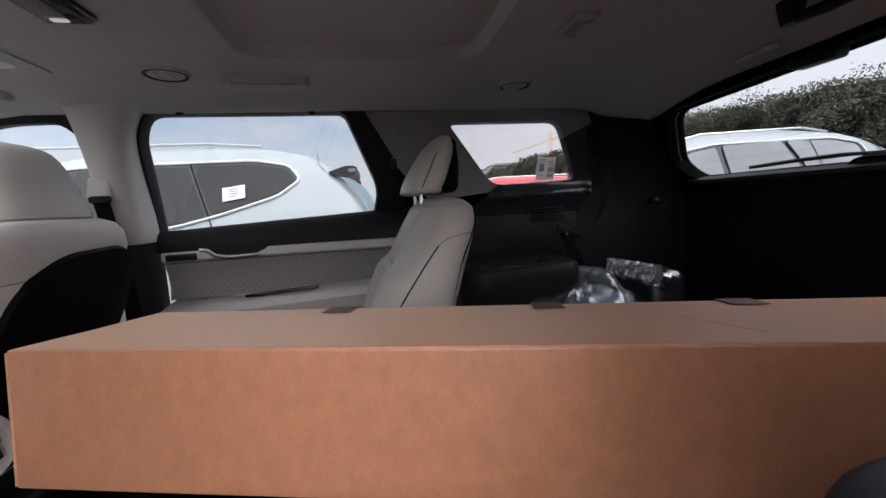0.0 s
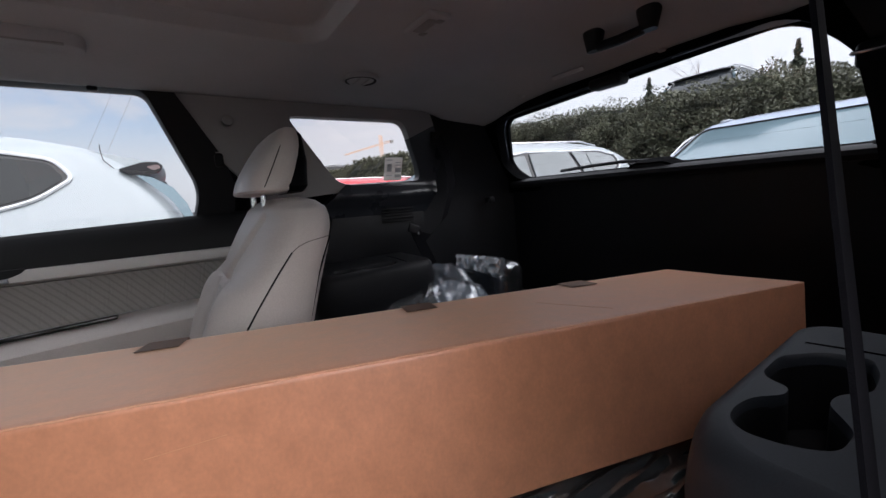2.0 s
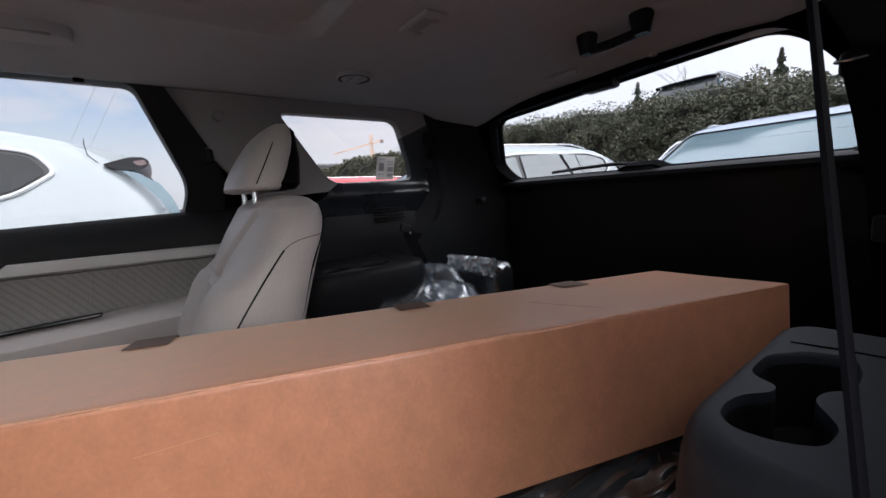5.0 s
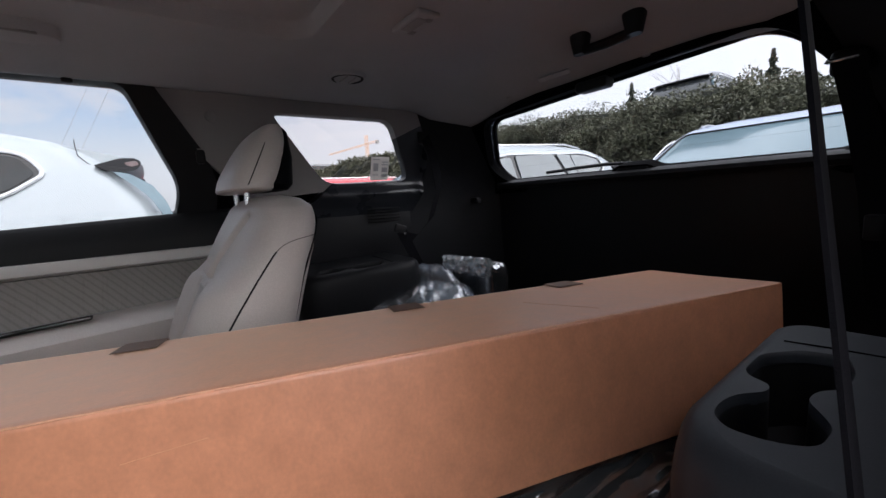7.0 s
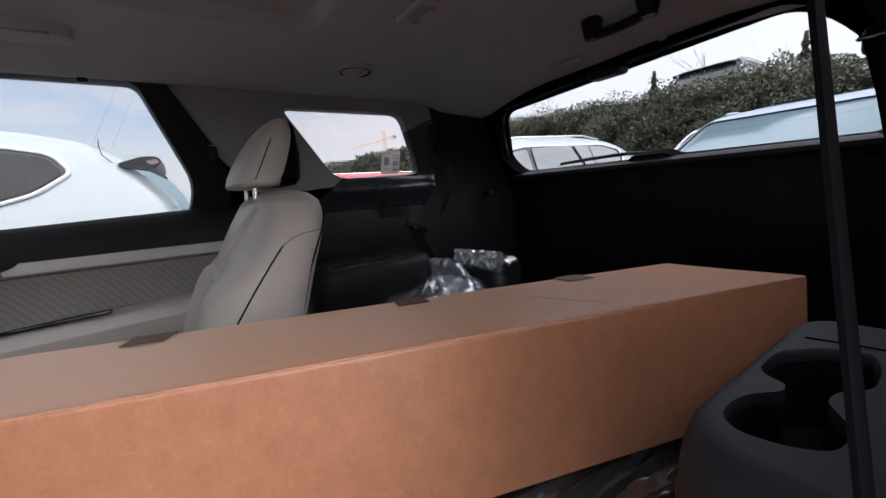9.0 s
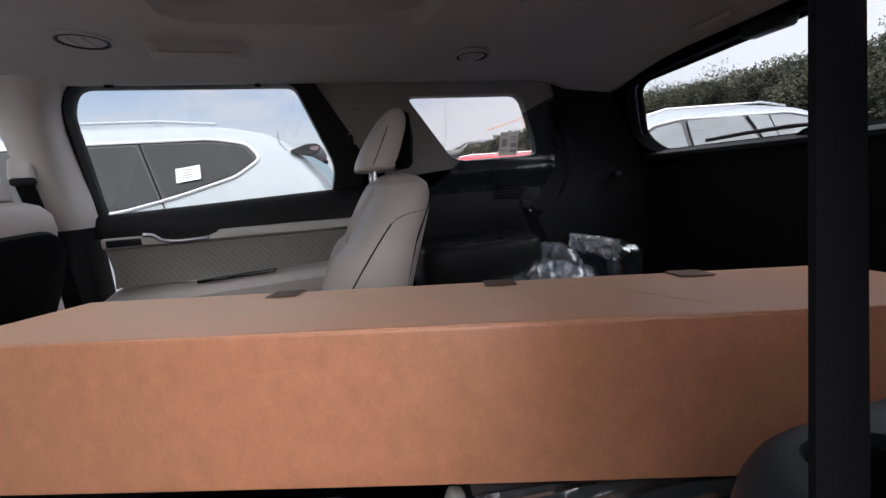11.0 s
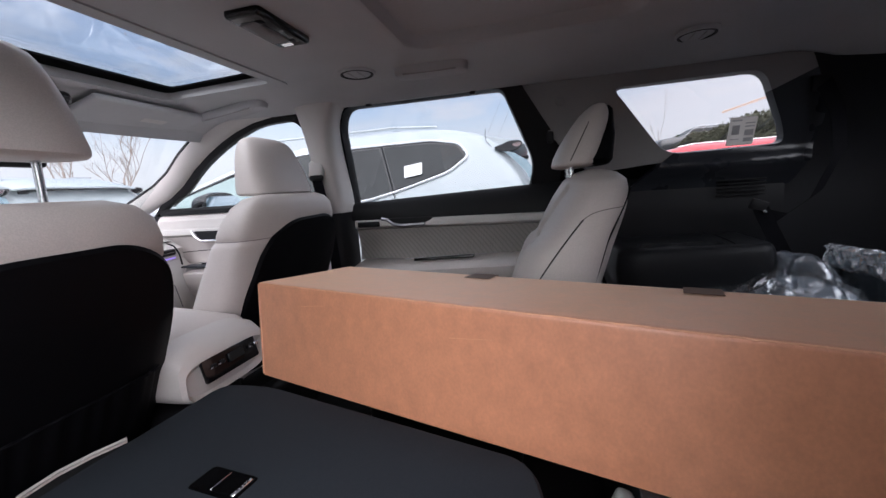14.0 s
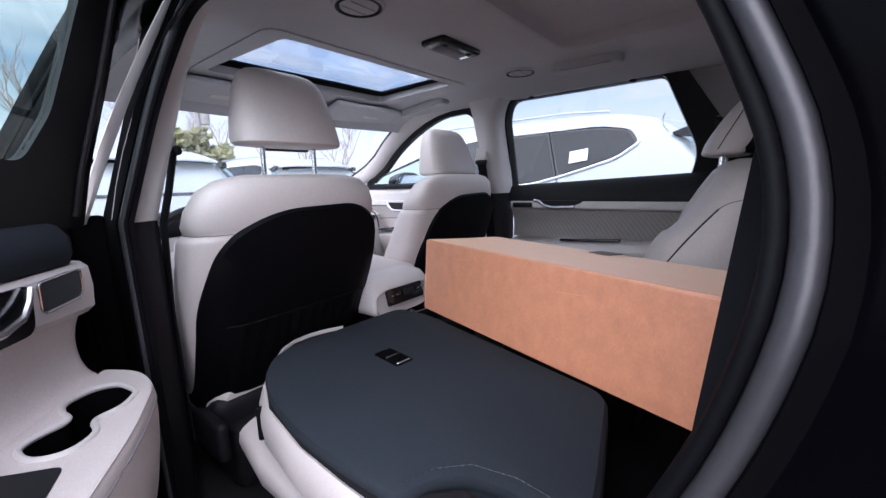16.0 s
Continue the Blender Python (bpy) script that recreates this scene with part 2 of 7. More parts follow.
TYRE = mat("tyre rubber", (0.02, 0.02, 0.02), 0.85, bump=0.2)
LAMP_RED = mat("dark red tail lamp", (0.045, 0.004, 0.004), 0.15, bump=0.0, coat=0.5)
def thin_paper(name, col):
    """Paper that lets some daylight through."""
    m = bpy.data.materials.new(name)
    m.use_nodes = True
    nt = m.node_tree
    nt.nodes.clear()
    out, mx = nt.nodes.new("ShaderNodeOutputMaterial"), nt.nodes.new("ShaderNodeMixShader")
    df, tl = nt.nodes.new("ShaderNodeBsdfDiffuse"), nt.nodes.new("ShaderNodeBsdfTranslucent")
    df.inputs[0].default_value = tl.inputs[0].default_value = (*col, 1)
    mx.inputs[0].default_value = 0.55
    nt.links.new(df.outputs[0], mx.inputs[1])
    nt.links.new(tl.outputs[0], mx.inputs[2])
    nt.links.new(mx.outputs[0], out.inputs[0])
    return m


THIN_PAPER = thin_paper("thin printed paper", (0.80, 0.78, 0.75))
PAPER = mat("white paper", (0.78, 0.78, 0.76), 0.8, var=0.03, bump=0.05)
INK = mat("grey ink", (0.22, 0.22, 0.23), 0.8, var=0.1, bump=0.0)
ASPHALT = mat("asphalt", (0.052, 0.052, 0.054), 0.9, var=0.25, scale=0.4, grain=60, gvar=0.3, bump=0.5, dist=0.004)
LEAF = mat("hedge leaves", (0.085, 0.088, 0.055), 0.62, var=0.45, scale=1.6, grain=7, gvar=0.3, bump=0.0)
LEAF_SHADE = mat("hedge core shade", (0.012, 0.014, 0.007), 0.9, var=0.3, scale=2, grain=12, gvar=0.4, bump=0.0)
PINE = mat("pine needles", (0.05, 0.062, 0.042), 0.7, var=0.3, scale=2, grain=9, gvar=0.3, bump=0.0)
BARK = mat("grey bark", (0.27, 0.22, 0.19), 0.9, var=0.3, grain=30, gvar=0.3, bump=0.5, dist=0.01)
BUSH = mat("olive leaves", (0.21, 0.21, 0.10), 0.6, var=0.35, scale=1, grain=6, gvar=0.4, bump=0.0)
# crane orange, with the distance haze mixed into the colour
HAZED_ORANGE = mat("crane orange paled for haze", (0.80, 0.52, 0.34), 0.6, var=0.1, bump=0.0)
CONCRETE = mat("grey concrete pole", (0.30, 0.29, 0.28), 0.9, var=0.15, grain=20, bump=0.3)
CLEAR = glass_mat("clear window glass", (0.93, 0.96, 0.96))
REAR_PANE = glass_mat("lightly tinted rear glass", (0.83, 0.86, 0.865))
QUARTER_PANE = glass_mat("tinted quarter glass", (0.80, 0.81, 0.81))
FADED = mat("faded print", (0.45, 0.45, 0.46), 0.8, var=0.1, bump=0.0)
PRIVACY = glass_mat("tinted window glass", (0.74, 0.84, 0.81))
MATTE = mat("matte black jamb", (0.0022, 0.0022, 0.0026), 0.8, spec=0.02, var=0.15, grain=300, gvar=0.1, bump=0.1)


def emit_mat(name, col, power):
    m = mat(name, col, 0.4, bump=0.0)
    b = m.node_tree.nodes["Principled BSDF"]
    b.inputs["Emission Color"].default_value = (*col, 1)
    b.inputs["Emission Strength"].default_value = power
    return m


def film_mat(name, size=26, depth=0.012, low=0.20, rough=0.04, haze=0.0):
    """Thin clear plastic film: mostly see-through, with sharp wrinkled highlights."""
    m = bpy.data.materials.new(name)
    m.use_nodes = True
    nt = m.node_tree
    nt.nodes.clear()
    out = nt.nodes.new("ShaderNodeOutputMaterial")
    tr = nt.nodes.new("ShaderNodeBsdfTransparent")
    tr.inputs[0].default_value = (0.86, 0.87, 0.89, 1)
    gl = nt.nodes.new("ShaderNodeBsdfGlossy")
    gl.inputs["Roughness"].default_value = rough
    gl.inputs["Color"].default_value = (0.9, 0.92, 0.95, 1)
    tc = nt.nodes.new("ShaderNodeTexCoord")
    no = nt.nodes.new("ShaderNodeTexNoise")
    no.inputs["Scale"].default_value, no.inputs["Detail"].default_value, no.inputs["Distortion"].default_value = size, 4, 1.5
    nt.links.new(tc.outputs["Object"], no.inputs["Vector"])
    bp = nt.nodes.new("ShaderNodeBump")
    bp.inputs["Strength"].default_value, bp.inputs["Distance"].default_value = 1.0, depth
    nt.links.new(no.outputs[0], bp.inputs["Height"])
    nt.links.new(bp.outputs[0], gl.inputs["Normal"])
    fac = edge_gloss(nt, low, 0.85, 1.2, bp.outputs[0])
    mx = nt.nodes.new("ShaderNodeMixShader")
    nt.links.new(fac, mx.inputs[0])
    milk, df = nt.nodes.new("ShaderNodeMixShader"), nt.nodes.new("ShaderNodeBsdfDiffuse")
    df.inputs[0].default_value = (0.75, 0.80, 0.86, 1)
    milk.inputs[0].default_value = haze
    nt.links.new(tr.outputs[0], milk.inputs[1])
    nt.links.new(df.outputs[0], milk.inputs[2])
    nt.links.new(milk.outputs[0], mx.inputs[1])
    nt.links.new(gl.outputs[0], mx.inputs[2])
    nt.links.new(mx.outputs[0], out.inputs[0])
    return m


FILM = film_mat("clear plastic film", 20, 0.006, 0.12, 0.07, 0.13)
FILM_SHEET = film_mat("stretched plastic film", 9, 0.003, 0.03, 0.09, 0.06)
FILM_TIGHT = film_mat("tight plastic film", 16, 0.006, 0.12, 0.05, 0.02)
# half white diffuse, which paints in the window sky the bunched film reflects
FOIL = film_mat("bunched film whitened for reflections", 24, 0.006, 0.60, 0.12, 0.5)

# ---------------------------------------------------------------- mesh helpers


def part(name, bm, material, parent=None, label="", smooth=True):
    """Links a bmesh as one mesh object, under a thing or part where one is given."""
    bmesh.ops.recalc_face_normals(bm, faces=bm.faces)
    me = bpy.data.meshes.new(name)
    if smooth:
        for fc in bm.faces:
            fc.smooth = True
        for e in bm.edges:
            if len(e.link_faces) == 2 and e.calc_face_angle(0) > radians(38):
                e.smooth = False
    bm.to_mesh(me)
    bm.free()
    me.materials.append(material)
    ob = new(name, me)
    if parent:
        ob.parent = parent
        ob.matrix_parent_inverse = parent.matrix_basis.inverted()
    if label:
        ob["label"] = label
    return ob


def thing(name, place, label, category, group="", kind=""):
    ob = new(name)
    ob.empty_display_size = 0.1
    ob.matrix_basis = Matrix.Translation(place)
    return tagged(ob, label, category, group, kind)


def rbox(size, loc=(0, 0, 0), r=0.01, seg=2, rot=None, bm=None):
    """A box with rounded edges."""
    b = bmesh.new()
    bmesh.ops.create_cube(b, size=1)
    bmesh.ops.scale(b, vec=size, verts=b.verts)
    if r > 0:
        bmesh.ops.bevel(b, geom=list(b.edges), offset=min(r, min(size) * 0.45), segments=seg, profile=0.5, affect="EDGES")
    m = Matrix.Translation(loc) @ (rot.to_4x4() if rot else Matrix())
    bmesh.ops.transform(b, matrix=m, verts=b.verts)
    if bm is None:
        return b
    return join(bm, b)


def join(bm, other):
    me = bpy.data.meshes.new("tmp")
    other.to_mesh(me)
    other.free()
    bm.from_mesh(me)
    bpy.data.meshes.remove(me)
    return bm


def loft(rings, cap=True, close=True, bm=None):
    """A skin through rings of equally many points."""
    bm = bm or bmesh.new()
    vs = [[bm.verts.new(p) for p in ring] for ring in rings]
    n = len(rings[0])
    for a, b in zip(vs, vs[1:]):
        for i in range(n if close else n - 1):
            j = (i + 1) % n
            bm.faces.new((a[i], a[j], b[j], b[i]))
    if cap and close:
        bm.faces.new(vs[0])
        bm.faces.new(vs[-1])
    return bm


def oval(n, a, b, e=2.5):
    """Points of a superellipse with half axes a, b."""
    out = []
    for i in range(n):
        t = 2 * math.pi * i / n
        c, s = math.cos(t), math.sin(t)
        out.append((a * math.copysign(abs(c) ** (2 / e), c), b * math.copysign(abs(s) ** (2 / e), s)))
    return out


def tube(pts, r, n=8, closed=False, flat=1.0, bm=None):
    """A round cord along points."""
    pts = [Vector(p) for p in pts]
    rings = []
    up = Vector((0, 0, 1))
    for i, p in enumerate(pts):
        a = pts[i - 1] if (i or closed) else p
        b = pts[(i + 1) % len(pts)] if (i < len(pts) - 1 or closed) else p
        d = (b - a).normalized()
        if abs(d.dot(up)) > 0.97:
            up = Vector((0, 1, 0)) if abs(d.y) < 0.9 else Vector((1, 0, 0))
        side = d.cross(up).normalized()
        up2 = side.cross(d).normalized()
        up = up2
        rings.append([p + r * (math.cos(t) * side + flat * math.sin(t) * up2) for t in [2 * math.pi * k / n for k in range(n)]])
    if closed:
        rings.append(rings[0])
        bm = loft(rings, cap=False, bm=bm)
        bmesh.ops.remove_doubles(bm, verts=bm.verts, dist=1e-6)
        return bm
    return loft(rings, bm=bm)


def rpoly(pts, r, seg=5):
    """A polygon with rounded corners; r is one radius or one for each corner."""
    n, out = len(pts), []
    for i, p in enumerate(pts):
        p, a, b = Vector(p), Vector(pts[i - 1]), Vector(pts[(i + 1) % n])
        rad = r[i] if isinstance(r, (list, tuple)) else r
        da, db = (a - p), (b - p)
        cut = min(rad, da.length * 0.49, db.length * 0.49)
        s, e = p + da.normalized() * cut, p + db.normalized() * cut
        for k in range(seg + 1):
            t = k / seg
            q = (1 - t) ** 2 * s + 2 * t * (1 - t) * p + t * t * e
            out.append((q.x, q.y))
    return out


def meet(c, ang, poly):
    """Where the ray from c at an angle leaves a polygon (the farthest crossing)."""
    d = Vector((math.cos(ang), math.sin(ang)))
    best = None
    for i in range(len(poly)):
        a, b = Vector(poly[i - 1]), Vector(poly[i])
        e = b - a
        den = d.x * e.y - d.y * e.x
        if abs(den) < 1e-12:
            continue
        w = a - c
        t = (w.x * e.y - w.y * e.x) / den
        u = (w.x * d.y - w.y * d.x) / den
        if t > 0 and -1e-6 <= u <= 1 + 1e-6 and (best is None or t > best):
            best = t
    return c + d * best


def ring_panel(hole, outer, f, push, keep=None, hole_out=None, lip=0.0, steps=()):
    """A wall with an opening: hole and outer are polygons in a plane, f maps (u, v) to space, push is the thickness vector.
    keep(angle) picks a stretch of the ring."""
    c = Vector((sum(p[0] for p in hole) / len(hole), sum(p[1] for p in hole) / len(hole)))
    angs = sorted({round(math.atan2(p[1] - c.y, p[0] - c.x), 5) for p in list(hole) + list(outer)} | {round(-math.pi + 0.001 + 2 * math.pi * i / 72, 5) for i in range(72)})
    clean = [angs[0]]
    for a in angs[1:]:
        if a - clean[-1] > 1e-3:
            clean.append(a)
    closed = keep is None
    if not closed:
        picked = [keep(a) for a in clean]
        starts = [i for i in range(len(clean)) if picked[i] and not picked[i - 1]]
        clean = clean[starts[0]:] + clean[:starts[0]]
    angs = [a for a in clean if keep is None or keep(a)]
    push = Vector(push)
    inner = [meet(c, a, hole) for a in angs]
    outr = [meet(c, a, outer) for a in angs]
    back = [meet(c, a, hole_out) for a in angs] if hole_out else inner
    bm = bmesh.new()
    loops = []
    for a, b, k in zip(inner, outr, back):
        pa, pb = Vector(f(a.x, a.y)), Vector(f(b.x, b.y))
        ring = [pa + push * lip, pa + (pb - pa) * min(0.3, 0.006 / max((pb - pa).length, 1e-4))]
        ring += [Vector(f(*(a + (b - a) * q))) for q in steps]
        ring += [pb, pb + push, Vector(f(k.x, k.y)) + push]
        loops.append(ring)
    if closed:
        loops.append(loops[0])
    loft(loops, cap=not closed, close=True, bm=bm)
    if closed:
        bmesh.ops.remove_doubles(bm, verts=bm.verts, dist=1e-6)
    return bm


def plate(poly, f, push):
    """A solid plate: polygon in a plane, mapped by f, thickened by push."""
    bm = bmesh.new()
    push = Vector(push)
    a = [bm.verts.new(f(u, v)) for u, v in poly]
    b = [bm.verts.new(Vector(f(u, v)) + push) for u, v in poly]
    bm.faces.new(a)
    bm.faces.new(b)
    n = len(poly)
    for i in range(n):
        j = (i + 1) % n
        bm.faces.new((a[i], a[j], b[j], b[i]))
    return bm


def sweep(profile, x0, x1, f=lambda x, y, z: (x, y, z), n=2):
    """A closed (y, z) profile drawn along x."""
    return loft([[f(x0 + (x1 - x0) * k / (n - 1), y, z) for y, z in profile] for k in range(n)])


def structure(ob, label, category):
    return tagged(ob, label, category, kind="structure")


def smoothstep(t):
    t = max(0.0, min(1.0, t))
    return t * t * (3 - 2 * t)

# ---------------------------------------------------------------- cabin shell
ROOF_Z = 1.600


def side_y(z):
    """Inner face of the right doors at a height."""
    return 0.85 - 0.466 * (z - 1.19) if z > 1.19 else 0.85


def quarter_y(z):
    return 0.765 - 0.30 * (z - 1.351)


def rear_x(z):
    return 1.477 - 0.94 * (z - 1.265) if z > 1.265 else 1.477 + 0.06 * (1.265 - z)


def left_y(z):
    return -(0.76 - 0.28 * (z - 1.15)) if z > 1.15 else -0.76


def tail_top(y):
    """Upper edge of the black tailgate frame."""
    return float(np.interp(y, (-0.70, -0.50, -0.43, -0.39, -0.29, -0.09, 0.02, 0.20, 0.337, 0.436, 0.70), (1.60, 1.548, 1.530, 1.536, 1.543, 1.541, 1.537, 1.535, 1.527, 1.512, 1.47)))


def roof_z(x, y):
    drop = 0.035 * smoothstep((abs(y) - 0.42) / 0.24)
    drop += 0.012 * smoothstep((x - 1.0) / 0.25) + 0.07 * smoothstep((-0.98 - x) / 0.3)
    qx, qy = abs(x - 0.229) - 0.283 + 0.07, abs(y) - 0.288 + 0.07
    d = math.hypot(max(qx, 0.0), max(qy, 0.0)) + min(max(qx, qy), 0.0) - 0.07
    raised = 0.032 * (1 - smoothstep(d / 0.018 + 0.5))
    z = ROOF_Z - drop + raised
    if x > 1.02:
        zt = tail_top(y)
        t = max(0.0, (x - 1.02) / (rear_x(zt) - 1.02))
        z += (zt + 0.003 - z) * t ** 1.6
    return z


SUNROOF = rpoly([(-1.00, -0.385), (-0.558, -0.36), (-0.558, 0.36), (-1.00, 0.385)], 0.03, 4)


def build_headliner():
    bm = bmesh.new()
    xs = sorted({round(-1.22 + 0.02 * i, 3) for i in range(125)} | {round(c + 0.006 * i, 3) for c in (-0.054, 0.512) for i in range(-6, 7)})
    ys = sorted({round(-0.68 + 0.02 * i, 3) for i in range(69)} | {round(c + 0.006 * i, 3) for c in (-0.288, 0.288) for i in range(-6, 7)})
    grid = {}
    for i, x in enumerate(xs):
        for j, y in enumerate(ys):
            grid[i, j] = bm.verts.new((x, y, roof_z(x, y)))
    for i in range(len(xs) - 1):
        for j in range(len(ys) - 1):
            cx, cy = (xs[i] + xs[i + 1]) / 2, (ys[j] + ys[j + 1]) / 2
            if -1.04 < cx < -0.54 and abs(cy) < 0.40:
                continue
            bm.faces.new((grid[i, j], grid[i + 1, j], grid[i + 1, j + 1], grid[i, j + 1]))
    for v in [v for v in bm.verts if not v.link_faces]:
        bm.verts.remove(v)
    ob = part("ceiling", bm, HEADLINER)
    structure(ob, "light grey knitted car roof lining", "ceiling")
    sol = ob.modifiers.new("thick", "SOLIDIFY")
    sol.thickness, sol.offset = 0.02, 1.0
    bez = ring_panel(SUNROOF, rpoly([(-1.06, -0.425), (-0.52, -0.425), (-0.52, 0.425), (-1.06, 0.425)], 0.05, 4), lambda u, v: (u, v, roof_z(u, v) - 0.004), (0, 0, 0.028))
    structure(part("sunroof_surround", bez, HEADLINER), "light grey sunroof surround in the roof lining", "trim")
    frame_bm = ring_panel(rpoly([(-0.935, -0.347), (-0.570, -0.322), (-0.570, 0.322), (-0.935, 0.347)], 0.02, 4), rpoly([(-1.30, -0.50), (-0.45, -0.50), (-0.45, 0.50), (-1.30, 0.50)], 0.04, 4), lambda u, v: (u, v, 1.621), (0, 0, 0.006))
    structure(part("sunroof_frame", frame_bm, MATTE), "black sunroof frame", "trim")
    pane = plate(rpoly([(-1.10, -0.42), (-0.50, -0.42), (-0.50, 0.42), (-1.10, 0.42)], 0.03, 4), lambda u, v: (u, v, 1.631), (0, 0, 0.004))
    structure(part("sunroof_glass", pane, CLEAR), "clear sunroof glass with a few fallen bits on it", "window")
    # outer roof skin with the opening in it
    skin = ring_panel(rpoly([(-1.27, -0.47), (-0.47, -0.47), (-0.47, 0.47), (-1.27, 0.47)], 0.04, 4), [(-1.35, -0.70), (1.35, -0.70), (1.35, 0.70), (-1.35, 0.70)], lambda u, v: (u, v, 1.645 - 0.02 * smoothstep((abs(v) - 0.4) / 0.3)), (0, 0, 0.03))
    structure(part("roof", skin, PAINT_BLACK), "black painted car roof", "roof")


build_headliner()

REAR_GLASS_R = rpoly([(-0.502, 1.497), (-0.543, 1.170), (0.228, 1.207), (0.252, 1.30), (0.148, 1.561), (-0.462, 1.563)], [0.03, 0.012, 0.02, 0.08, 0.025, 0.05], 6)
FRONT_GLASS_R = rpoly([(-0.664, 1.485), (-0.695, 1.333), (-0.705, 1.19), (-1.72, 1.175), (-1.56, 1.245), (-1.443, 1.285), (-1.285, 1.385), (-1.128, 1.458), (-0.994, 1.508), (-0.874, 1.541), (-0.71, 1.545)], [0.03, 0.1, 0.02, 0.02, 0.05, 0.05, 0.08, 0.08, 0.08, 0.06, 0.04], 4)
QUARTER_R = rpoly([(0.530, 1.524), (0.715, 1.296), (1.062, 1.303), (1.045, 1.36), (0.965, 1.525)], [0.03, 0.05, 0.04, 0.05, 0.04], 6)


def build_side(s):
    """Pillars, window frames and glass of one side; s is +1 for the passenger side, -1 for the driver side."""
    where = "passenger" if s > 0 else "driver"
    fq = lambda u, v: (u, s * quarter_y(v), v)
    out = (0, s * 0.03, 0)
    # front door window
    bm = ring_panel(FRONT_GLASS_R, [(-1.80, 1.12), (-0.67, 1.12), (-0.638, 1.40), (-0.636, 1.53), (-0.68, 1.575), (-0.88, 1.572), (-1.02, 1.535), (-1.16, 1.483), (-1.32, 1.408), (-1.48, 1.308), (-1.62, 1.255)], lambda u, v: (u, s * (side_y(v) + 0.006), v), out)
    structure(part("door_frame", bm, BLACK), "black window frame of the %s door" % where, "trim")
    bm = plate(FRONT_GLASS_R, lambda u, v: (u, s * (side_y(v) + 0.02), v), (0, s * 0.004, 0))
    structure(part("window", bm, CLEAR), "clear glass of the %s door window" % where, "window")
    # one light trim from the roof edge down the windscreen pillar
    line = [(-0.60, 1.585), (-0.70, 1.580), (-0.80, 1.577), (-0.90, 1.565), (-1.00, 1.540), (-1.10, 1.505), (-1.20, 1.462), (-1.32, 1.402), (-1.44, 1.330), (-1.56, 1.275), (-1.68, 1.235), (-1.80, 1.195)]
    rings = []
    for u, v in line:
        far = smoothstep((-0.85 - u) / 0.3)
        y = side_y(v)
        prof = ((0.030, -0.010, 0.0), (0.010, -0.012, 0.0), (-0.010, -0.008, 0.0), (-0.024, 0.002, -0.006), (-0.034, 0.016, -0.014), (-0.040, 0.032, -0.022), (-0.040, 0.048, -0.030), (-0.030, 0.058, -0.034), (0.030, 0.060, -0.03))
        rings.append([(u + dx * far, s * (y + dy), v + dz) for dy, dz, dx in prof])
    structure(part("pillar_trim", loft(rings), CREAM_PLASTIC), "light grey trim along the roof edge and windscreen pillar", "trim")
    gasket = [(u - 0.032 * smoothstep((-0.85 - u) / 0.3), s * (side_y(v) - 0.037), v + 0.059) for u, v in line if u < -1.08]
    structure(part("windscreen_gasket", tube(gasket, 0.006, 6), BLACK), "black gasket between pillar trim and windscreen", "trim")
    edge = 0.09 if s > 0 else 0.006
    grow = 1.0 if s > 0 else 1.26
    plan = lambda z, k: [(x, dy * grow if dy < 0 else dy) for x, dy in [(-0.546 + k, 0.004), (-0.548 + k, -0.020), (-0.556 + k, -0.040), (-0.570 + k, -0.052), (-0.590 + k * 0.7, -0.056), (-0.607 + k * 0.3, -0.055), (-0.620, -0.048), (-0.630 - k * 0.2, -0.034), (-0.634 - k * 0.3, -0.01), (-0.634 - k * 0.3, edge), (-0.546 + k, edge)]]
    rows = ((1.150, 0.0), (1.20, 0.002), (1.25, 0.005), (1.30, 0.009), (1.36, 0.014), (1.41, 0.019), (1.45, 0.024), (1.49, 0.033), (1.52, 0.045), (1.55, 0.065), (1.57, 0.085), (1.59, 0.115))
    bm = loft([[(x, s * (-left_y(z) + dy), z) for x, dy in plan(z, k)] for z, k in rows])
    trim = part("pillar_trim", bm, CREAM_PLASTIC)
    structure(trim, "light grey door pillar trim", "trim")
    low = loft([[(x, s * (0.76 + dy), z) for x, dy in plan(z, 0)] for z in (0.42, 0.8, 1.149)])
    structure(part("pillar_trim", low, BLACK), "black lower door pillar trim", "trim")
    # quarter window: light front trim, dark rear trim
    outer = rpoly([(0.28, 1.155), (1.12, 1.15), (1.17, 1.40), (1.08, 1.60), (0.20, 1.60), (0.20, 1.45)], 0.06, 4)
    if s < 0:
        outer = [(0.50, 1.17), (0.62, 1.15), (1.12, 1.15), (1.17, 1.40), (1.08, 1.60), (0.48, 1.60)]
    fqd = lambda u, v: (u, s * (quarter_y(v) - 0.030 * math.exp(-((v - 1.245) / 0.030) ** 2) * smoothstep((u - 0.45) / 0.2)), v)
    light = [(0.46, 1.240), (0.56, 1.252), (0.66, 1.262), (0.74, 1.266), (1.12, 1.262), (1.17, 1.40), (1.08, 1.60), (0.17, 1.60), (0.200, 1.561), (0.262, 1.479), (0.330, 1.377)] if s > 0 else outer
    bm = ring_panel(QUARTER_R, light, fq, out, keep=lambda a: a > 0.42 or a < -2.42, lip=0.8)
    structure(part("pillar_trim", bm, PILLAR), "light grey trim in front of the quarter window", "trim")
    bm = ring_panel(QUARTER_R, outer, fqd, out, keep=lambda a: -2.46 < a < 0.46, lip=0.8, steps=(0.10, 0.18, 0.26, 0.34, 0.42, 0.52, 0.64, 0.8))
    structure(part("pillar_trim", bm, SILL), "dark grey trim behind and under the quarter window", "trim")
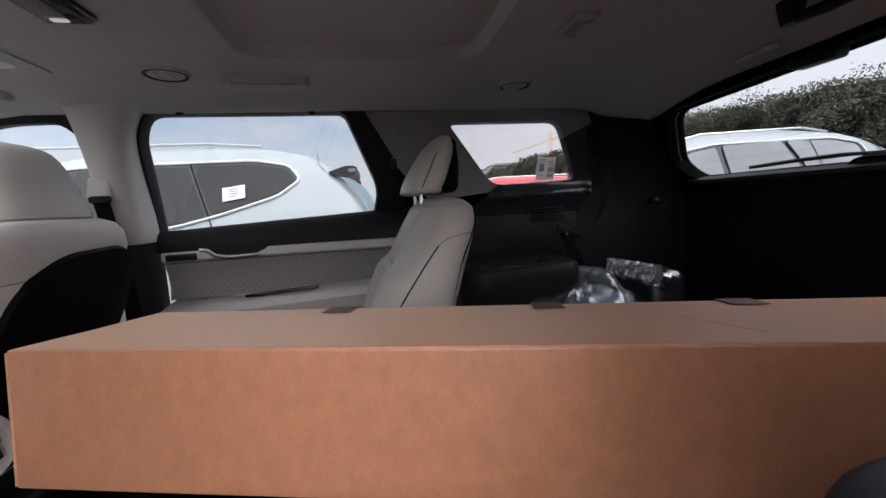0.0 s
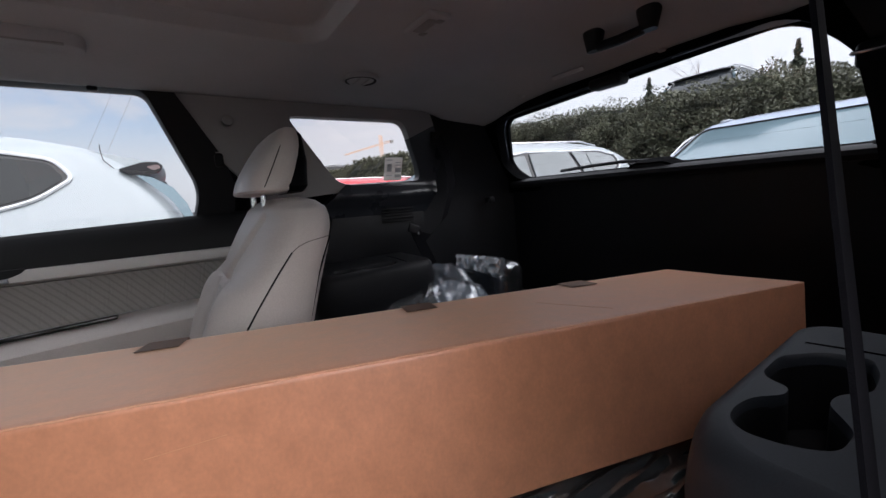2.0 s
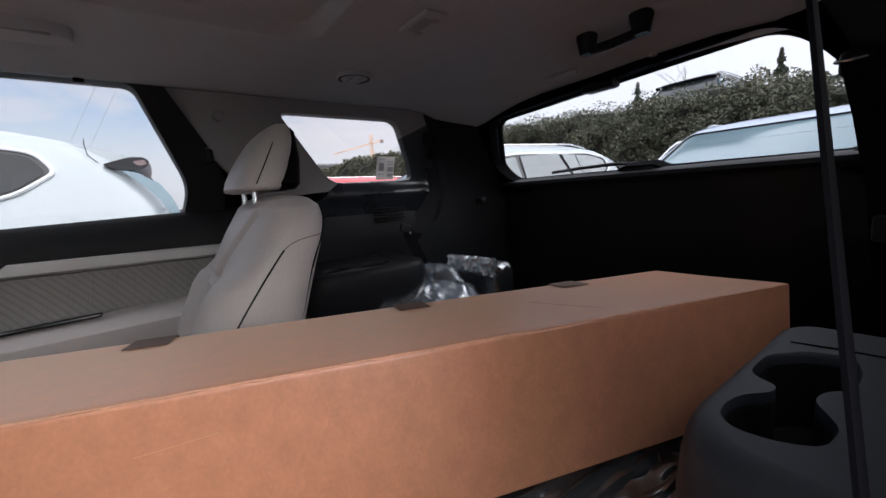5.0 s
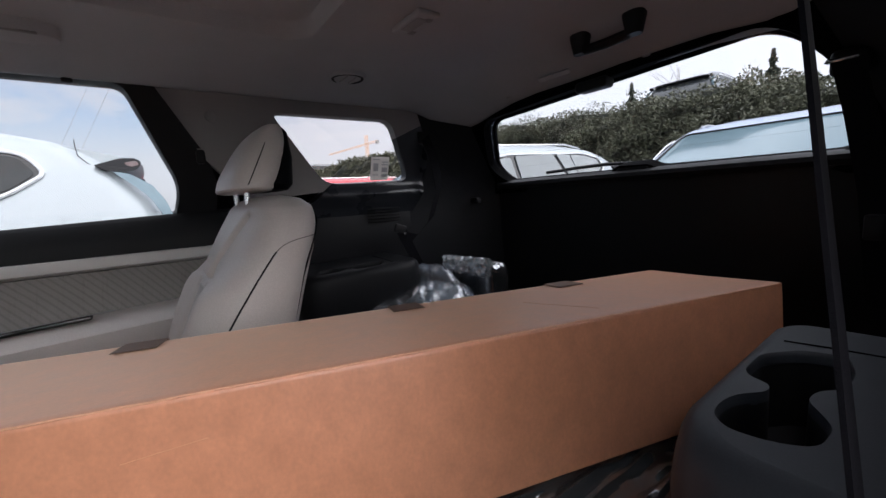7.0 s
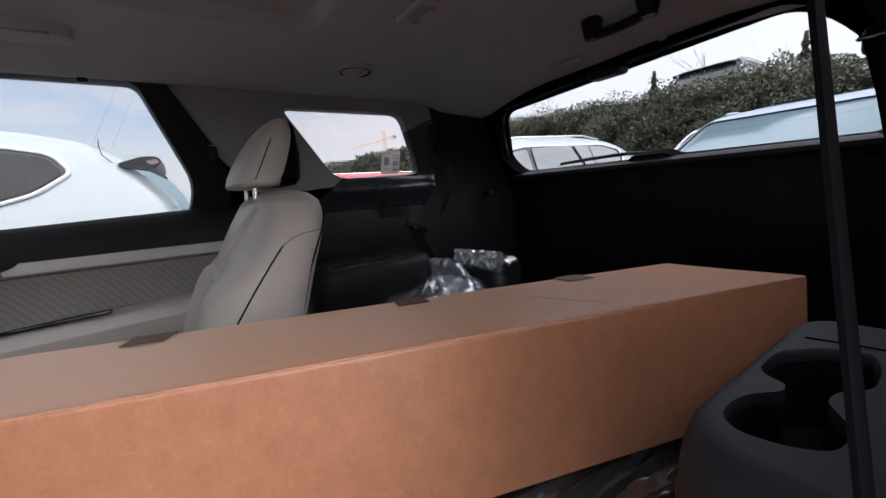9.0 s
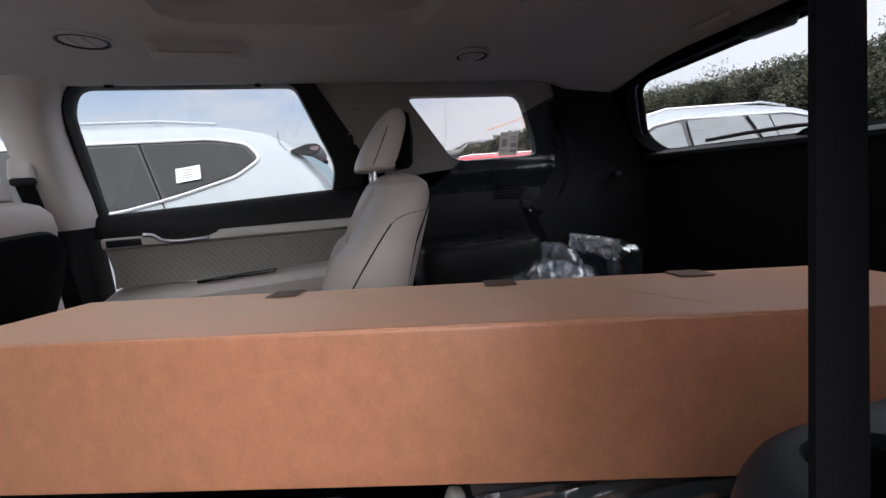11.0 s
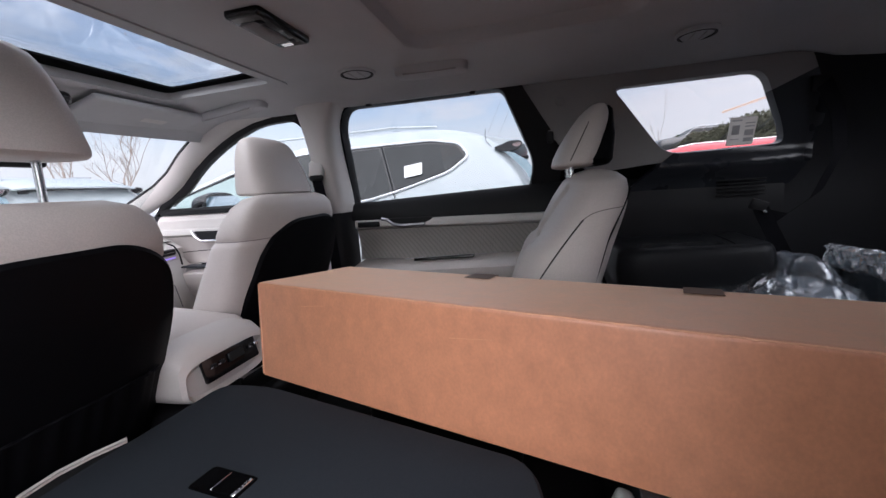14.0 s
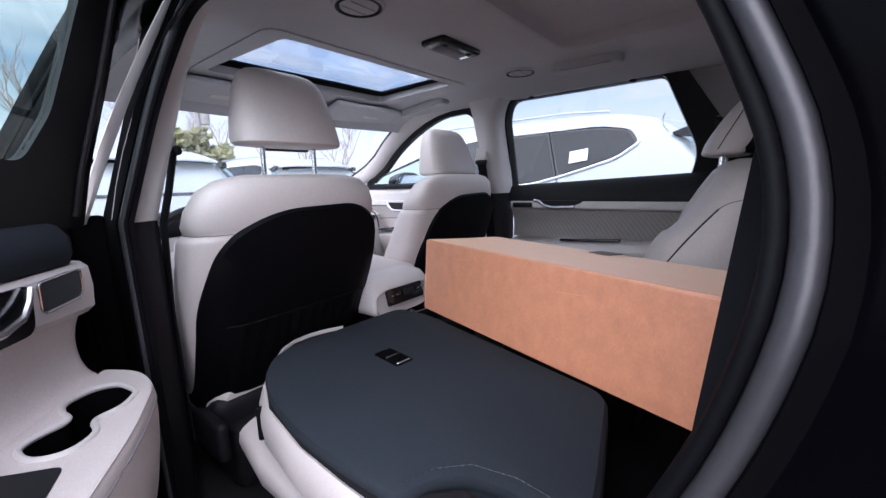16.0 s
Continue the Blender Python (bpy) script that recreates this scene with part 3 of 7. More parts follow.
    back = [(0.30, 1.08), (1.14, 1.08), (1.14, 1.288), (0.722, 1.282), (0.535, 1.505), (0.515, 1.56), (0.30, 1.56)] if s > 0 else [(0.52, 1.08), (1.14, 1.08), (1.14, 1.288), (0.722, 1.282), (0.535, 1.505), (0.52, 1.52)]
    structure(part("pillar_trim", plate(back, lambda u, v: (u, s * (quarter_y(v) + 0.034), v), (0, s * 0.02, 0)), MATTE), "black inner panel behind the quarter window trim", "trim")
    bm = plate(QUARTER_R, lambda u, v: (u, s * (quarter_y(v) + 0.022), v), (0, s * 0.004, 0))
    structure(part("window", bm, QUARTER_PANE), "lightly tinted quarter window glass", "window")
    return trim


build_side(1)
build_side(-1)


def wall_y(z):
    """Inner face of the cargo side at a height, for the passenger side."""
    return quarter_y(1.20) if z < 1.20 else quarter_y(z)


def build_cargo_sides():
    for s in (1, -1):
        rings = []
        for z in (0.74, 0.85, 0.95, 1.05, 1.12, 1.20, 1.26, 1.32, 1.40, 1.48, 1.56, 1.62):
            x1 = rear_x(z) + 0.01
            y1 = (0.655 if s > 0 else 0.575) - 0.42 * max(0, z - 1.26)
            x0 = 1.09 - 0.1 * max(0, z - 1.4)
            y0 = wall_y(min(z, 1.56)) + 0.012
            a, b, c = Vector((x0, y0)), Vector((x1 - (0.12 if s > 0 else 0.22), y0 + 0.005)), Vector((x1, y1))
            row = []
            for k in range(19):
                t = k / 18
                q = (1 - t) ** 2 * a + 2 * t * (1 - t) * b + t * t * c
                row.append((q.x, s * q.y, z))
            rings.append(row + [(x1 + 0.02, s * (y1 + 0.05), z), (x1 + 0.02, s * (y0 + 0.08), z), (x0, s * (y0 + 0.08), z)])
        ob = part("wall_" + ("right" if s > 0 else "left"), loft(rings), DARKTRIM)
        structure(ob, "dark grey plastic cargo side trim curving into the tailgate pillar", "wall")
        x0 = 0.46 if s > 0 else 0.565
        prof = [(0.0, 0.74), (0.0, 1.00), (-0.004, 1.04), (-0.004, 1.16), (0.006, 1.195), (0.016, 1.212), (0.08, 1.212), (0.08, 0.74)]
        y0 = wall_y(1.20) + 0.012
        low = loft([[(x, s * (y0 + dy), z) for dy, z in prof] for x in (x0, 0.70, 0.95, 1.095)])
        structure(part("cargo_side_panel", low, DARKTRIM), "dark grey plastic cargo side panel under the quarter window", "wall")
    # third row armrest ledges with two joined cup holders
    for s in (1, -1):
        arm = thing("armrest", (0.74, s * 0.64, 0.80), "dark grey third row armrest with moulded cup holders", "armrest", "third row armrests")
        shape = rpoly([(0.772, 0.531), (0.815, 0.560), (0.826, 0.600), (0.781, 0.612), (0.731, 0.614), (0.707, 0.594), (0.680, 0.592), (0.660, 0.606), (0.640, 0.618), (0.600, 0.616), (0.582, 0.590), (0.578, 0.559), (0.592, 0.543), (0.618, 0.539), (0.648, 0.544), (0.673, 0.563), (0.693, 0.561), (0.700, 0.540), (0.715, 0.532)], 0.014, 4)
        outline = rpoly([(0.548, 0.562), (0.60, 0.533), (0.90, 0.527), (0.925, 0.545), (0.935, 0.79), (0.535, 0.79)], [0.05, 0.05, 0.03, 0.02, 0.01, 0.01], 5)
        # door light is put into the near armrest's colour; the far one stays darker
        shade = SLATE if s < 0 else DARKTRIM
        top_z = lambda u: 1.000 + 0.02 * (u - 0.74)
        mid = Vector((0.69, 0.575))
        # the mouth of the wells dips in a soft rim
        rim = [[(mid.x + (u - mid.x) * k, s * (mid.y + (v - mid.y) * k), top_z(u) + dz) for u, v in shape] for k, dz in ((0.985, -0.014), (0.995, -0.006), (1.01, -0.0015), (1.03, 0.0))]
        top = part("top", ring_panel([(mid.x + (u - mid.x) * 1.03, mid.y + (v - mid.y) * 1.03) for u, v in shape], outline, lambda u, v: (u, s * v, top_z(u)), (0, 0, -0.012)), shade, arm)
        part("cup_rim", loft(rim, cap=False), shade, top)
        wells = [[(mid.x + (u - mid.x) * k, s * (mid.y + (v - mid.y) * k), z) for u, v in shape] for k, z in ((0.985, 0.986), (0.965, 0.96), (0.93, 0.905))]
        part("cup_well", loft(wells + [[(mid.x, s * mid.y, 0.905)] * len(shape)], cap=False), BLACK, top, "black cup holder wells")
        part("groove", tube([(0.838, s * 0.538, 1.0025), (0.845, s * 0.58, 1.003), (0.852, s * 0.64, 1.003), (0.86, s * 0.74, 1.003)], 0.0012, 5), MATTE, top)
        hub = Vector((0.74, 0.72))
        rings = []
        for off, dz in ((0.0, 0.0), (0.007, -0.001), (0.014, -0.005), (0.020, -0.012), (0.024, -0.022), (0.027, -0.040), (0.030, -0.07), (0.026, -0.13), (0.010, -0.19), (-0.01, -0.25)):
            row = []
            for u, v in outline:
                n = (Vector((u, v)) - hub).normalized()
                row.append((u + n.x * off * (1.5 if n.x < -0.5 else 1.0), s * min(0.80, v + n.y * off), top_z(u) + dz))
            rings.append(row)
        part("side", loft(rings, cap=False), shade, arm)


build_cargo_sides()

# tailgate: lower panel, window frame, glass
TAIL_HOLE = rpoly([(-0.50, 1.272), (-0.072, 1.274), (-0.045, 1.292), (0.055, 1.292), (0.082, 1.272), (0.585, 1.272), (0.625, 1.34), (0.49, 1.500), (-0.40, 1.530), (-0.475, 1.46), (-0.525, 1.33)], [0.05, 0.02, 0.02, 0.02, 0.02, 0.05, 0.08, 0.05, 0.06, 0.05, 0.05], 5)


def build_tailgate():
    tg = thing("tailgate", (1.48, 0, 0.8), "closed black tailgate with a wide rear window", "tailgate", kind="structure")
    bm = ring_panel(TAIL_HOLE, [(-0.74, 1.22), (0.74, 1.22)] + [(0.70 - 0.1 * k, tail_top(0.70 - 0.1 * k)) for k in range(15)], lambda u, v: (rear_x(v), u, v), (0.05, 0, 0.01), lip=0.9)
    part("window_frame", bm, MATTE, tg)
    prof = [(1.470, 1.232), (1.462, 1.262), (1.476, 1.276), (1.53, 1.276), (1.56, 0.74), (1.50, 0.74), (1.495, 0.95), (1.480, 1.00), (1.474, 1.14)]
    bm = loft([[(x + 0.03 * (abs(y) / 0.74) ** 3, y, z) for x, z in prof] for y in [-0.74 + 0.0925 * k for k in range(17)]])
    part("lower_panel", bm, DARKTRIM, tg)
    sill = [(1.446, 1.240), (1.438, 1.252), (1.441, 1.264), (1.455, 1.272), (1.474, 1.276), (1.478, 1.24)]
    bm = loft([[(x + 0.03 * (abs(y) / 0.74) ** 3, y, z) for x, z in sill] for y in [-0.56 + 0.075 * k for k in range(17)]])
    part("window_sill", bm, BLACK, tg, "black sill under the rear window")
    bm = ring_panel(TAIL_HOLE, [(-0.82, 1.10), (0.82, 1.10), (0.80, 1.645), (-0.80, 1.645)], lambda u, v: (rear_x(v) + 0.058, u, v), (0.012, 0, 0.004))
    part("outer_skin", bm, MATTE, tg, "black outer tailgate skin")
    bm = rbox((0.04, 0.115, 0.036), (1.474, 0.004, 1.272), 0.014, 3)
    part("wiper_motor_cover", bm, BLACK, tg)
    bm = plate(TAIL_HOLE, lambda u, v: (rear_x(v) + 0.035, u, v), (0.004, 0, 0.001))
    part("pane", bm, REAR_PANE, tg)
    bm = rbox((0.05, 0.10, 0.03), (1.240, 0.0, 1.512), 0.01, 3)
    part("trim_slot", rbox((0.014, 0.11, 0.004), (1.165, 0.080, 1.549), 0.0015, 1, Euler((0, radians(44), radians(0))).to_matrix()), HEADLINER, tg)
    part("latch_cover", bm, BLACK, tg)
    bm = tube([(1.505, -0.05, 1.288), (1.50, 0.02, 1.296), (1.496, 0.12, 1.302), (1.496, 0.22, 1.300)], 0.009, 8, flat=0.6)
    wip = part("wiper_arm", bm, BLACK, tg)
    bm = tube([(1.499, 0.10, 1.301), (1.497, 0.24, 1.299), (1.502, 0.385, 1.2935)], 0.0065, 6)
    part("wiper_blade", bm, BLACK, wip)
    for k in range(1, 4):
        z = 1.285 + 0.042 * k
        half = 0.56 - 0.4 * (z - 1.285)
        bm = tube([(rear_x(z) + 0.033, -half + 0.06, z), (rear_x(z) + 0.033, half, z)], 0.0002, 4)
        part("heating_wire", bm, TINTED, tg)


build_tailgate()

# floor and cargo floor
structure(part("floor", rbox((2.9, 1.62, 0.06), (-0.55, 0, 0.39), 0.01), FLOORMAT), "black carpeted car floor", "floor")
structure(part("cargo_floor", rbox((1.15, 1.44, 0.30), (0.985, 0, 0.607), 0.01), FLOORMAT), "black carpeted cargo floor over the folded third row", "floor")


# ---------------------------------------------------------------- passenger side doors
def build_door(name, x0, x1, s, detail):
    f = lambda x, y, z: (x, s * y, z)
    d = thing(name, ((x0 + x1) / 2, s * 0.84, 0.45), "closed car door with black upper and cream quilted lower lining", "door", kind="structure")
    n = 12
    prof = [(0.852, 1.205), (0.838, 1.212), (0.822, 1.20), (0.802, 1.135), (0.803, 1.108), (0.90, 1.108), (0.90, 1.205)]
    rise = lambda x: 0.04 * (x - x0) / 0.9 if detail else 0.0
    if detail:
        bm = loft([[f(x, y, z + (rise(x) - 0.028 if z > 1.19 else 0.0)) for y, z in prof] for x in [x0 + (x1 - x0) * k / (n - 1) for k in range(n)]])
    else:
        bm = sweep([(0.845, 1.178), (0.826, 1.172), (0.806, 1.150), (0.803, 1.108), (0.90, 1.108), (0.90, 1.178)], x0, x1, f, n)
        part("belt_moulding", sweep([(0.862, 1.212), (0.838, 1.212), (0.826, 1.200), (0.828, 1.1785), (0.862, 1.1785)], x0, x1, f, n), BLACK, d, "black moulding under the window")
    part("upper_lining", bm, BLACK if detail else CREAM_PLASTIC, d)
    prof = [(0.806, 1.1085), (0.788, 1.106), (0.784, 1.098), (0.786, 1.078), (0.806, 1.068), (0.86, 1.068), (0.86, 1.1085)]
    part("trim_bar", sweep(prof, x0 + 0.02, x1, f, n), CREAM_PLASTIC, d)
    # quilted insert
    rings = []
    for k in range(241):
        x = x0 + 0.02 + (x1 - x0 - 0.02) * k / 240
        row = []
        for j in range(15):
            t = j / 14
            z = 1.067 - 0.135 * t
            y = 0.80 + 0.022 * math.sin(math.pi * t * 0.8)
            w = -0.0032 * max(0.0, math.sin((x + 0.9 * z) * 2 * math.pi / 0.021)) ** 4 * smoothstep((x - x0 - 0.22) / 0.2) * (1 if detail else 0)
            row.append(f(x, y + w, z))
        row += [f(x, 0.88, 0.932), f(x, 0.88, 1.067)]
        rings.append(row)
    part("insert", loft(rings), CREAM_LINES if detail else CREAM, d, "cream insert with fine slanted quilting")
    # armrest
    prof = [(0.86, 0.942), (0.80, 0.938), (0.725, 0.925), (0.700, 0.905), (0.702, 0.865), (0.735, 0.80), (0.79, 0.74), (0.80, 0.47), (0.87, 0.47)]
    rings = []
    for k in range(n):
        t = k / (n - 1)
        x = x0 + 0.02 + (x1 - x0 - 0.02) * t
        lift = 0.035 * (t - 0.5)
        rings.append([f(x, y, z + lift * (z > 0.8)) for y, z in prof])
    part("armrest", loft(rings), CREAM, d)
    part("pull_pocket", rbox((0.26, 0.03, 0.012), (x0 + 0.42, s * 0.765, 0.940), 0.005, 2, Euler((0, radians(-2.5), 0)).to_matrix()), GLOSS, d, "black pull pocket with a thin chrome edge")
    part("pocket_edge", tube([(x0 + 0.26, s * 0.752, 0.940), (x0 + 0.42, s * 0.751, 0.949), (x0 + 0.60, s * 0.755, 0.956)], 0.0014, 6), DARK_CHROME, d)
    if detail:
        part("speaker_grille", rbox((0.105, 0.012, 0.024), (x0 + 0.085, s * 0.786, 1.090), 0.006, 2), DARKTRIM, d)
        part("handle_recess", plate(rpoly([(x0 + 0.148, 1.112), (x0 + 0.180, 1.094), (x0 + 0.215, 1.083), (x0 + 0.33, 1.085), (x0 + 0.37, 1.100), (x0 + 0.38, 1.112)], 0.008, 3), lambda u, v: (u, s * 0.7825, v), (0, s * 0.01, 0)), BLACK, d)
        pts = [(x0 + 0.15, 1.112), (x0 + 0.175, 1.108), (x0 + 0.20, 1.088), (x0 + 0.24, 1.080), (x0 + 0.32, 1.082), (x0 + 0.345, 1.084)]
        part("door_handle", tube([(x, s * 0.776, z) for x, z in pts], 0.006, 8, flat=1.2), DARK_CHROME, d)
    else:
        part("handle_recess", plate(rpoly([(-1.405, 1.096), (-1.20, 1.094), (-1.20, 1.050), (-1.355, 1.050), (-1.385, 1.068)], 0.010, 4), lambda u, v: (u, s * 0.780, v), (0, s * 0.01, 0)), BLACK, d)
        pts = [(-1.412, 1.098), (-1.392, 1.068), (-1.358, 1.048), (-1.20, 1.048)]
        part("door_handle", tube([(x, s * 0.774, z) for x, z in pts], 0.006, 8), CHROME, d)
        part("lining_seam", tube([(-1.60, s * 0.798, 0.985), (-1.40, s * 0.798, 0.996), (-1.10, s * 0.798, 1.010)], 0.002, 5), BLACK, d)
        part("switch_panel", rbox((0.26, 0.07, 0.008), (-1.30, s * 0.735, 0.930), 0.003, 2), SLATE, d, "grey switch panel on the armrest")
    return d


rd = build_door("door_1", -0.545, 0.40, 1, True)
build_door("door_2", -1.65, -0.70, 1, False)
build_door("door_3", -1.65, -0.70, -1, False)
rear_frame = ring_panel(REAR_GLASS_R, [(-0.580, 1.12), (0.335, 1.12), (0.36, 1.30), (0.335, 1.385), (0.215, 1.575), (0.17, 1.59), (-0.47, 1.59), (-0.535, 1.52)], lambda u, v: (u, side_y(v), v), (0, 0.05, 0), lip=0.5)
part("window_frame", rear_frame, BLACK, rd)
part("pane", plate(REAR_GLASS_R, lambda u, v: (u, side_y(v) + 0.03, v), (0, 0.004, 0)), REAR_PANE, rd)
for x, z in ((-0.36, 1.562), (0.047, 1.559), (-0.159, 1.186)):
    part("shade_hook", rbox((0.022, 0.016, 0.012), (x, side_y(z) - 0.006, z), 0.004, 2), BLACK, rd)


# ---------------------------------------------------------------- driver side opening
DOOR_HOLE = rpoly([(-0.535, 1.15), (-0.495, 1.40), (-0.40, 1.545), (0.235, 1.552), (0.355, 1.43), (0.420, 1.31), (0.464, 1.20), (0.446, 1.095), (0.40, 0.98), (0.25, 0.72), (0.10, 0.50), (-0.50, 0.48)], [0.05, 0.1, 0.06, 0.08, 0.08, 0.05, 0.06, 0.05, 0.05, 0.1, 0.08, 0.06], 6)


def build_left_opening():
    f = lambda u, v: (u, left_y(v), v)
    wide = [(u * 1.020 + 0.002, 1.1 + (v - 1.1) * 1.020) for u, v in DOOR_HOLE]
    bm = ring_panel(wide, [(-0.95, 0.36), (0.535, 0.36), (0.535, 1.66), (-0.60, 1.66), (-0.635, 1.30), (-0.655, 1.135), (-0.95, 1.115)], f, (0, -0.012, 0))
    ob = part("wall_left_door_opening", bm, MATTE)
    structure(ob, "black painted rear door opening of the car", "wall")
    pts = [Vector(f(u, v)) + Vector((0, 0.004, 0)) for u, v in DOOR_HOLE]
    keep = []
    for p in pts:
        if not keep or (p - keep[-1]).length > 0.008:
            keep.append(p)
    # a fat outer lobe beside a thin dark inner lip
    mid = sum(keep, Vector()) / len(keep)
    lip = [(-0.0080 + 0.0044 * math.cos(t), -0.002 + 0.0050 * math.sin(t)) for t in [math.pi * (0.75 + 0.14 * k) for k in range(9)]] + [(-0.0036, 0.009), (-0.0125, 0.009)]
    lobe = [(0.0039 + 0.0073 * math.cos(t), -0.003 + 0.0098 * math.sin(t)) for t in [math.pi * (1.0 + 0.083 * k) for k in range(13)]] + [(0.0112, 0.010), (-0.0034, 0.010)]
    def band(profile):
        rings = []
        for i, p in enumerate(keep):
            d = (keep[(i + 1) % len(keep)] - keep[i - 1]).normalized()
            n = Vector((d.z, 0, -d.x))
            if n.dot(p - mid) < 0:
                n = -n
            rings.append([p + n.normalized() * (a + 0.002) + Vector((0, b, 0)) for a, b in profile])
        bm = loft(rings + [rings[0]], cap=False)
        bmesh.ops.remove_doubles(bm, verts=bm.verts, dist=1e-6)
        return bm
    seal = part("door_seal", band(lobe), RUBBER)
    structure(seal, "dark grey rubber seal round the rear door opening", "trim")
    part("seal_lip", band(lip), SHELL, seal, "black inner lip of the seal")


build_left_opening()


# outer body side behind the opening
side_panel = lambda pts: plate(pts, lambda u, v: (u, left_y(v) - 0.11, v), (0, -0.012, 0))
structure(part("body_side", side_panel([(0.545, 0.36), (1.58, 0.36), (1.58, 1.27), (0.74, 1.27), (0.70, 1.66), (0.40, 1.66), (0.50, 1.45), (0.535, 1.30), (0.55, 1.15)]), PAINT_BLACK), "glossy black painted rear body side", "wall")
jamb = loft([[(u * k + dx, left_y(v) - d, 1.1 + (v - 1.1) * k) for k, dx, d in ((1.018, 0.006, 0.0), (1.045, 0.010, 0.03), (1.10, 0.02, 0.09), (1.13, 0.03, 0.115))] for u, v in DOOR_HOLE if u > 0.05 and v > 0.6], cap=False, close=False)
structure(part("door_jamb", jamb, PAINT_GLOSS), "black door jamb stepping out to the body side", "wall")
# pale strip in place of the sky reflected along the gloss black frame
edge_line = [(-0.410, -0.676, 1.548, 0.010), (-0.455, -0.690, 1.510, 0.015), (-0.495, -0.707, 1.466, 0.018), (-0.530, -0.725, 1.417, 0.019), (-0.560, -0.744, 1.367, 0.021), (-0.585, -0.768, 1.302, 0.022), (-0.605, -0.785, 1.248, 0.020), (-0.620, -0.804, 1.180, 0.015), (-0.630, -0.814, 1.147, 0.013)]
strip = loft([[(x, y, z), (x + 0.003, y + w * 0.5, z + 0.001), (x, y + w, z + 0.002), (x - 0.012, y + w, z + 0.002), (x - 0.012, y, z)] for x, y, z, w in edge_line])
structure(part("door_edge_trim", strip, CREAM_PLASTIC), "pale strip painting the sky's reflection on the black front door frame", "trim")
flange = tube([(-0.36, -0.662, 1.538), (-0.43, -0.670, 1.507), (-0.48, -0.681, 1.467), (-0.52, -0.695, 1.42), (-0.56, -0.712, 1.359), (-0.585, -0.730, 1.292), (-0.59, -0.749, 1.224), (-0.575, -0.768, 1.156)], 0.0035, 8)
structure(part("door_flange", flange, GLOSS), "glossy black edge of the door opening", "trim")
arch_line = [(-0.40, 1.606), (-0.60, 1.602), (-0.80, 1.596), (-0.95, 1.580), (-1.10, 1.525), (-1.26, 1.445), (-1.42, 1.345), (-1.58, 1.245), (-1.70, 1.16)]
outer_arch = loft([[(u, -(side_y(v) + dy), v + dz) for dy, dz in ((-0.02, -0.045), (0.02, -0.050), (0.055, -0.034), (0.062, -0.018), (0.056, -0.006), (0.075, 0.004), (0.082, 0.022), (0.06, 0.05), (-0.02, 0.06))] for u, v in arch_line])
structure(part("door_frame", outer_arch, GLOSS), "glossy black outer frame of the driver door", "trim")
inner_rib = tube([(u, -(side_y(v) + 0.066), v - 0.008) for u, v in arch_line], 0.006, 8)
structure(part("door_frame_moulding", inner_rib, GLOSS), "glossy black moulding on the driver door frame", "trim")
front_skin = plate([(-1.75, 0.36), (-0.602, 0.36), (-0.602, 1.10), (-0.66, 1.135), (-1.75, 1.135)], lambda u, v: (u, -0.815 - 0.03 * math.sin((v - 0.36) * 3.5), v), (0, -0.015, 0))
structure(part("front_door_skin", front_skin, MATTE), "black painted front door seen from outside", "door")

structure(part("pillar_skin", rbox((0.03, 0.085, 0.78), (-0.648, -0.808, 0.775), 0.012, 3), MATTE), "black painted outer skin of the door pillar", "wall")
# bright end of the front seat rail on the floor
rail = part("seat_rail", rbox((0.10, 0.022, 0.02), (-0.30, -0.62, 0.436), 0.006, 2), CHROME)
structure(rail, "bright metal end of the front seat rail", "rail")

# ---------------------------------------------------------------- seats
def headrest(parent, cx, cy, z0, w=0.135, h=0.165, lean=0.03, back=False, deep=1.0):
    rows = ((0.0, 0.84, 0.036), (0.012, 0.98, 0.051), (0.04, 1.02, 0.057), (0.10, 1.03, 0.0575), (0.22, 1.01, 0.054), (0.35, 0.985, 0.050), (0.55, 0.93, 0.044), (0.72, 0.87, 0.038), (0.84, 0.81, 0.031), (0.92, 0.74, 0.024), (0.97, 0.63, 0.016), (1.0, 0.45, 0.007))
    if back:
        rows = ((0.0, 0.84, 0.036), (0.015, 0.98, 0.048), (0.05, 1.02, 0.053), (0.18, 1.03, 0.056), (0.35, 1.02, 0.054), (0.55, 1.0, 0.048), (0.72, 0.97, 0.041), (0.84, 0.93, 0.034), (0.92, 0.88, 0.026), (0.97, 0.80, 0.018), (1.0, 0.62, 0.007))
    rings = []
    for t, k, d in rows:
        rings.append([(cx + lean * t + b, cy + a, z0 + h * t) for b, a in oval(28, d * deep, w * k, 2.9)])
    hr = part("headrest", loft(rings), CREAM, parent)
    for dy in (-0.072, 0.072):
        part("headrest_post", tube([(cx - 0.004, cy + dy, z0 + 0.02), (cx - 0.008, cy + dy, z0 - 0.115)], 0.0065, 10), CHROME, parent)
    if back:
        rings = []
        for t, k, d in ((0.02, 0.82, 0.045), (0.1, 0.93, 0.052), (0.5, 0.86, 0.040), (0.9, 0.64, 0.018), (0.97, 0.5, 0.006)):
            rings.append([(cx + lean * (0.35 + 0.65 * t) + 0.026 + b, cy + a, z0 + h * t) for b, a in oval(20, d, w * k, 2.9)])
        part("headrest_back", loft(rings), SHELL, hr, "black rear cover of the headrest")
    return hr


def backrest_x(rows, z, sign):
    zs = [r[0] for r in rows]
    return float(np.interp(z, zs, [r[1] + sign * r[2] for r in rows]))


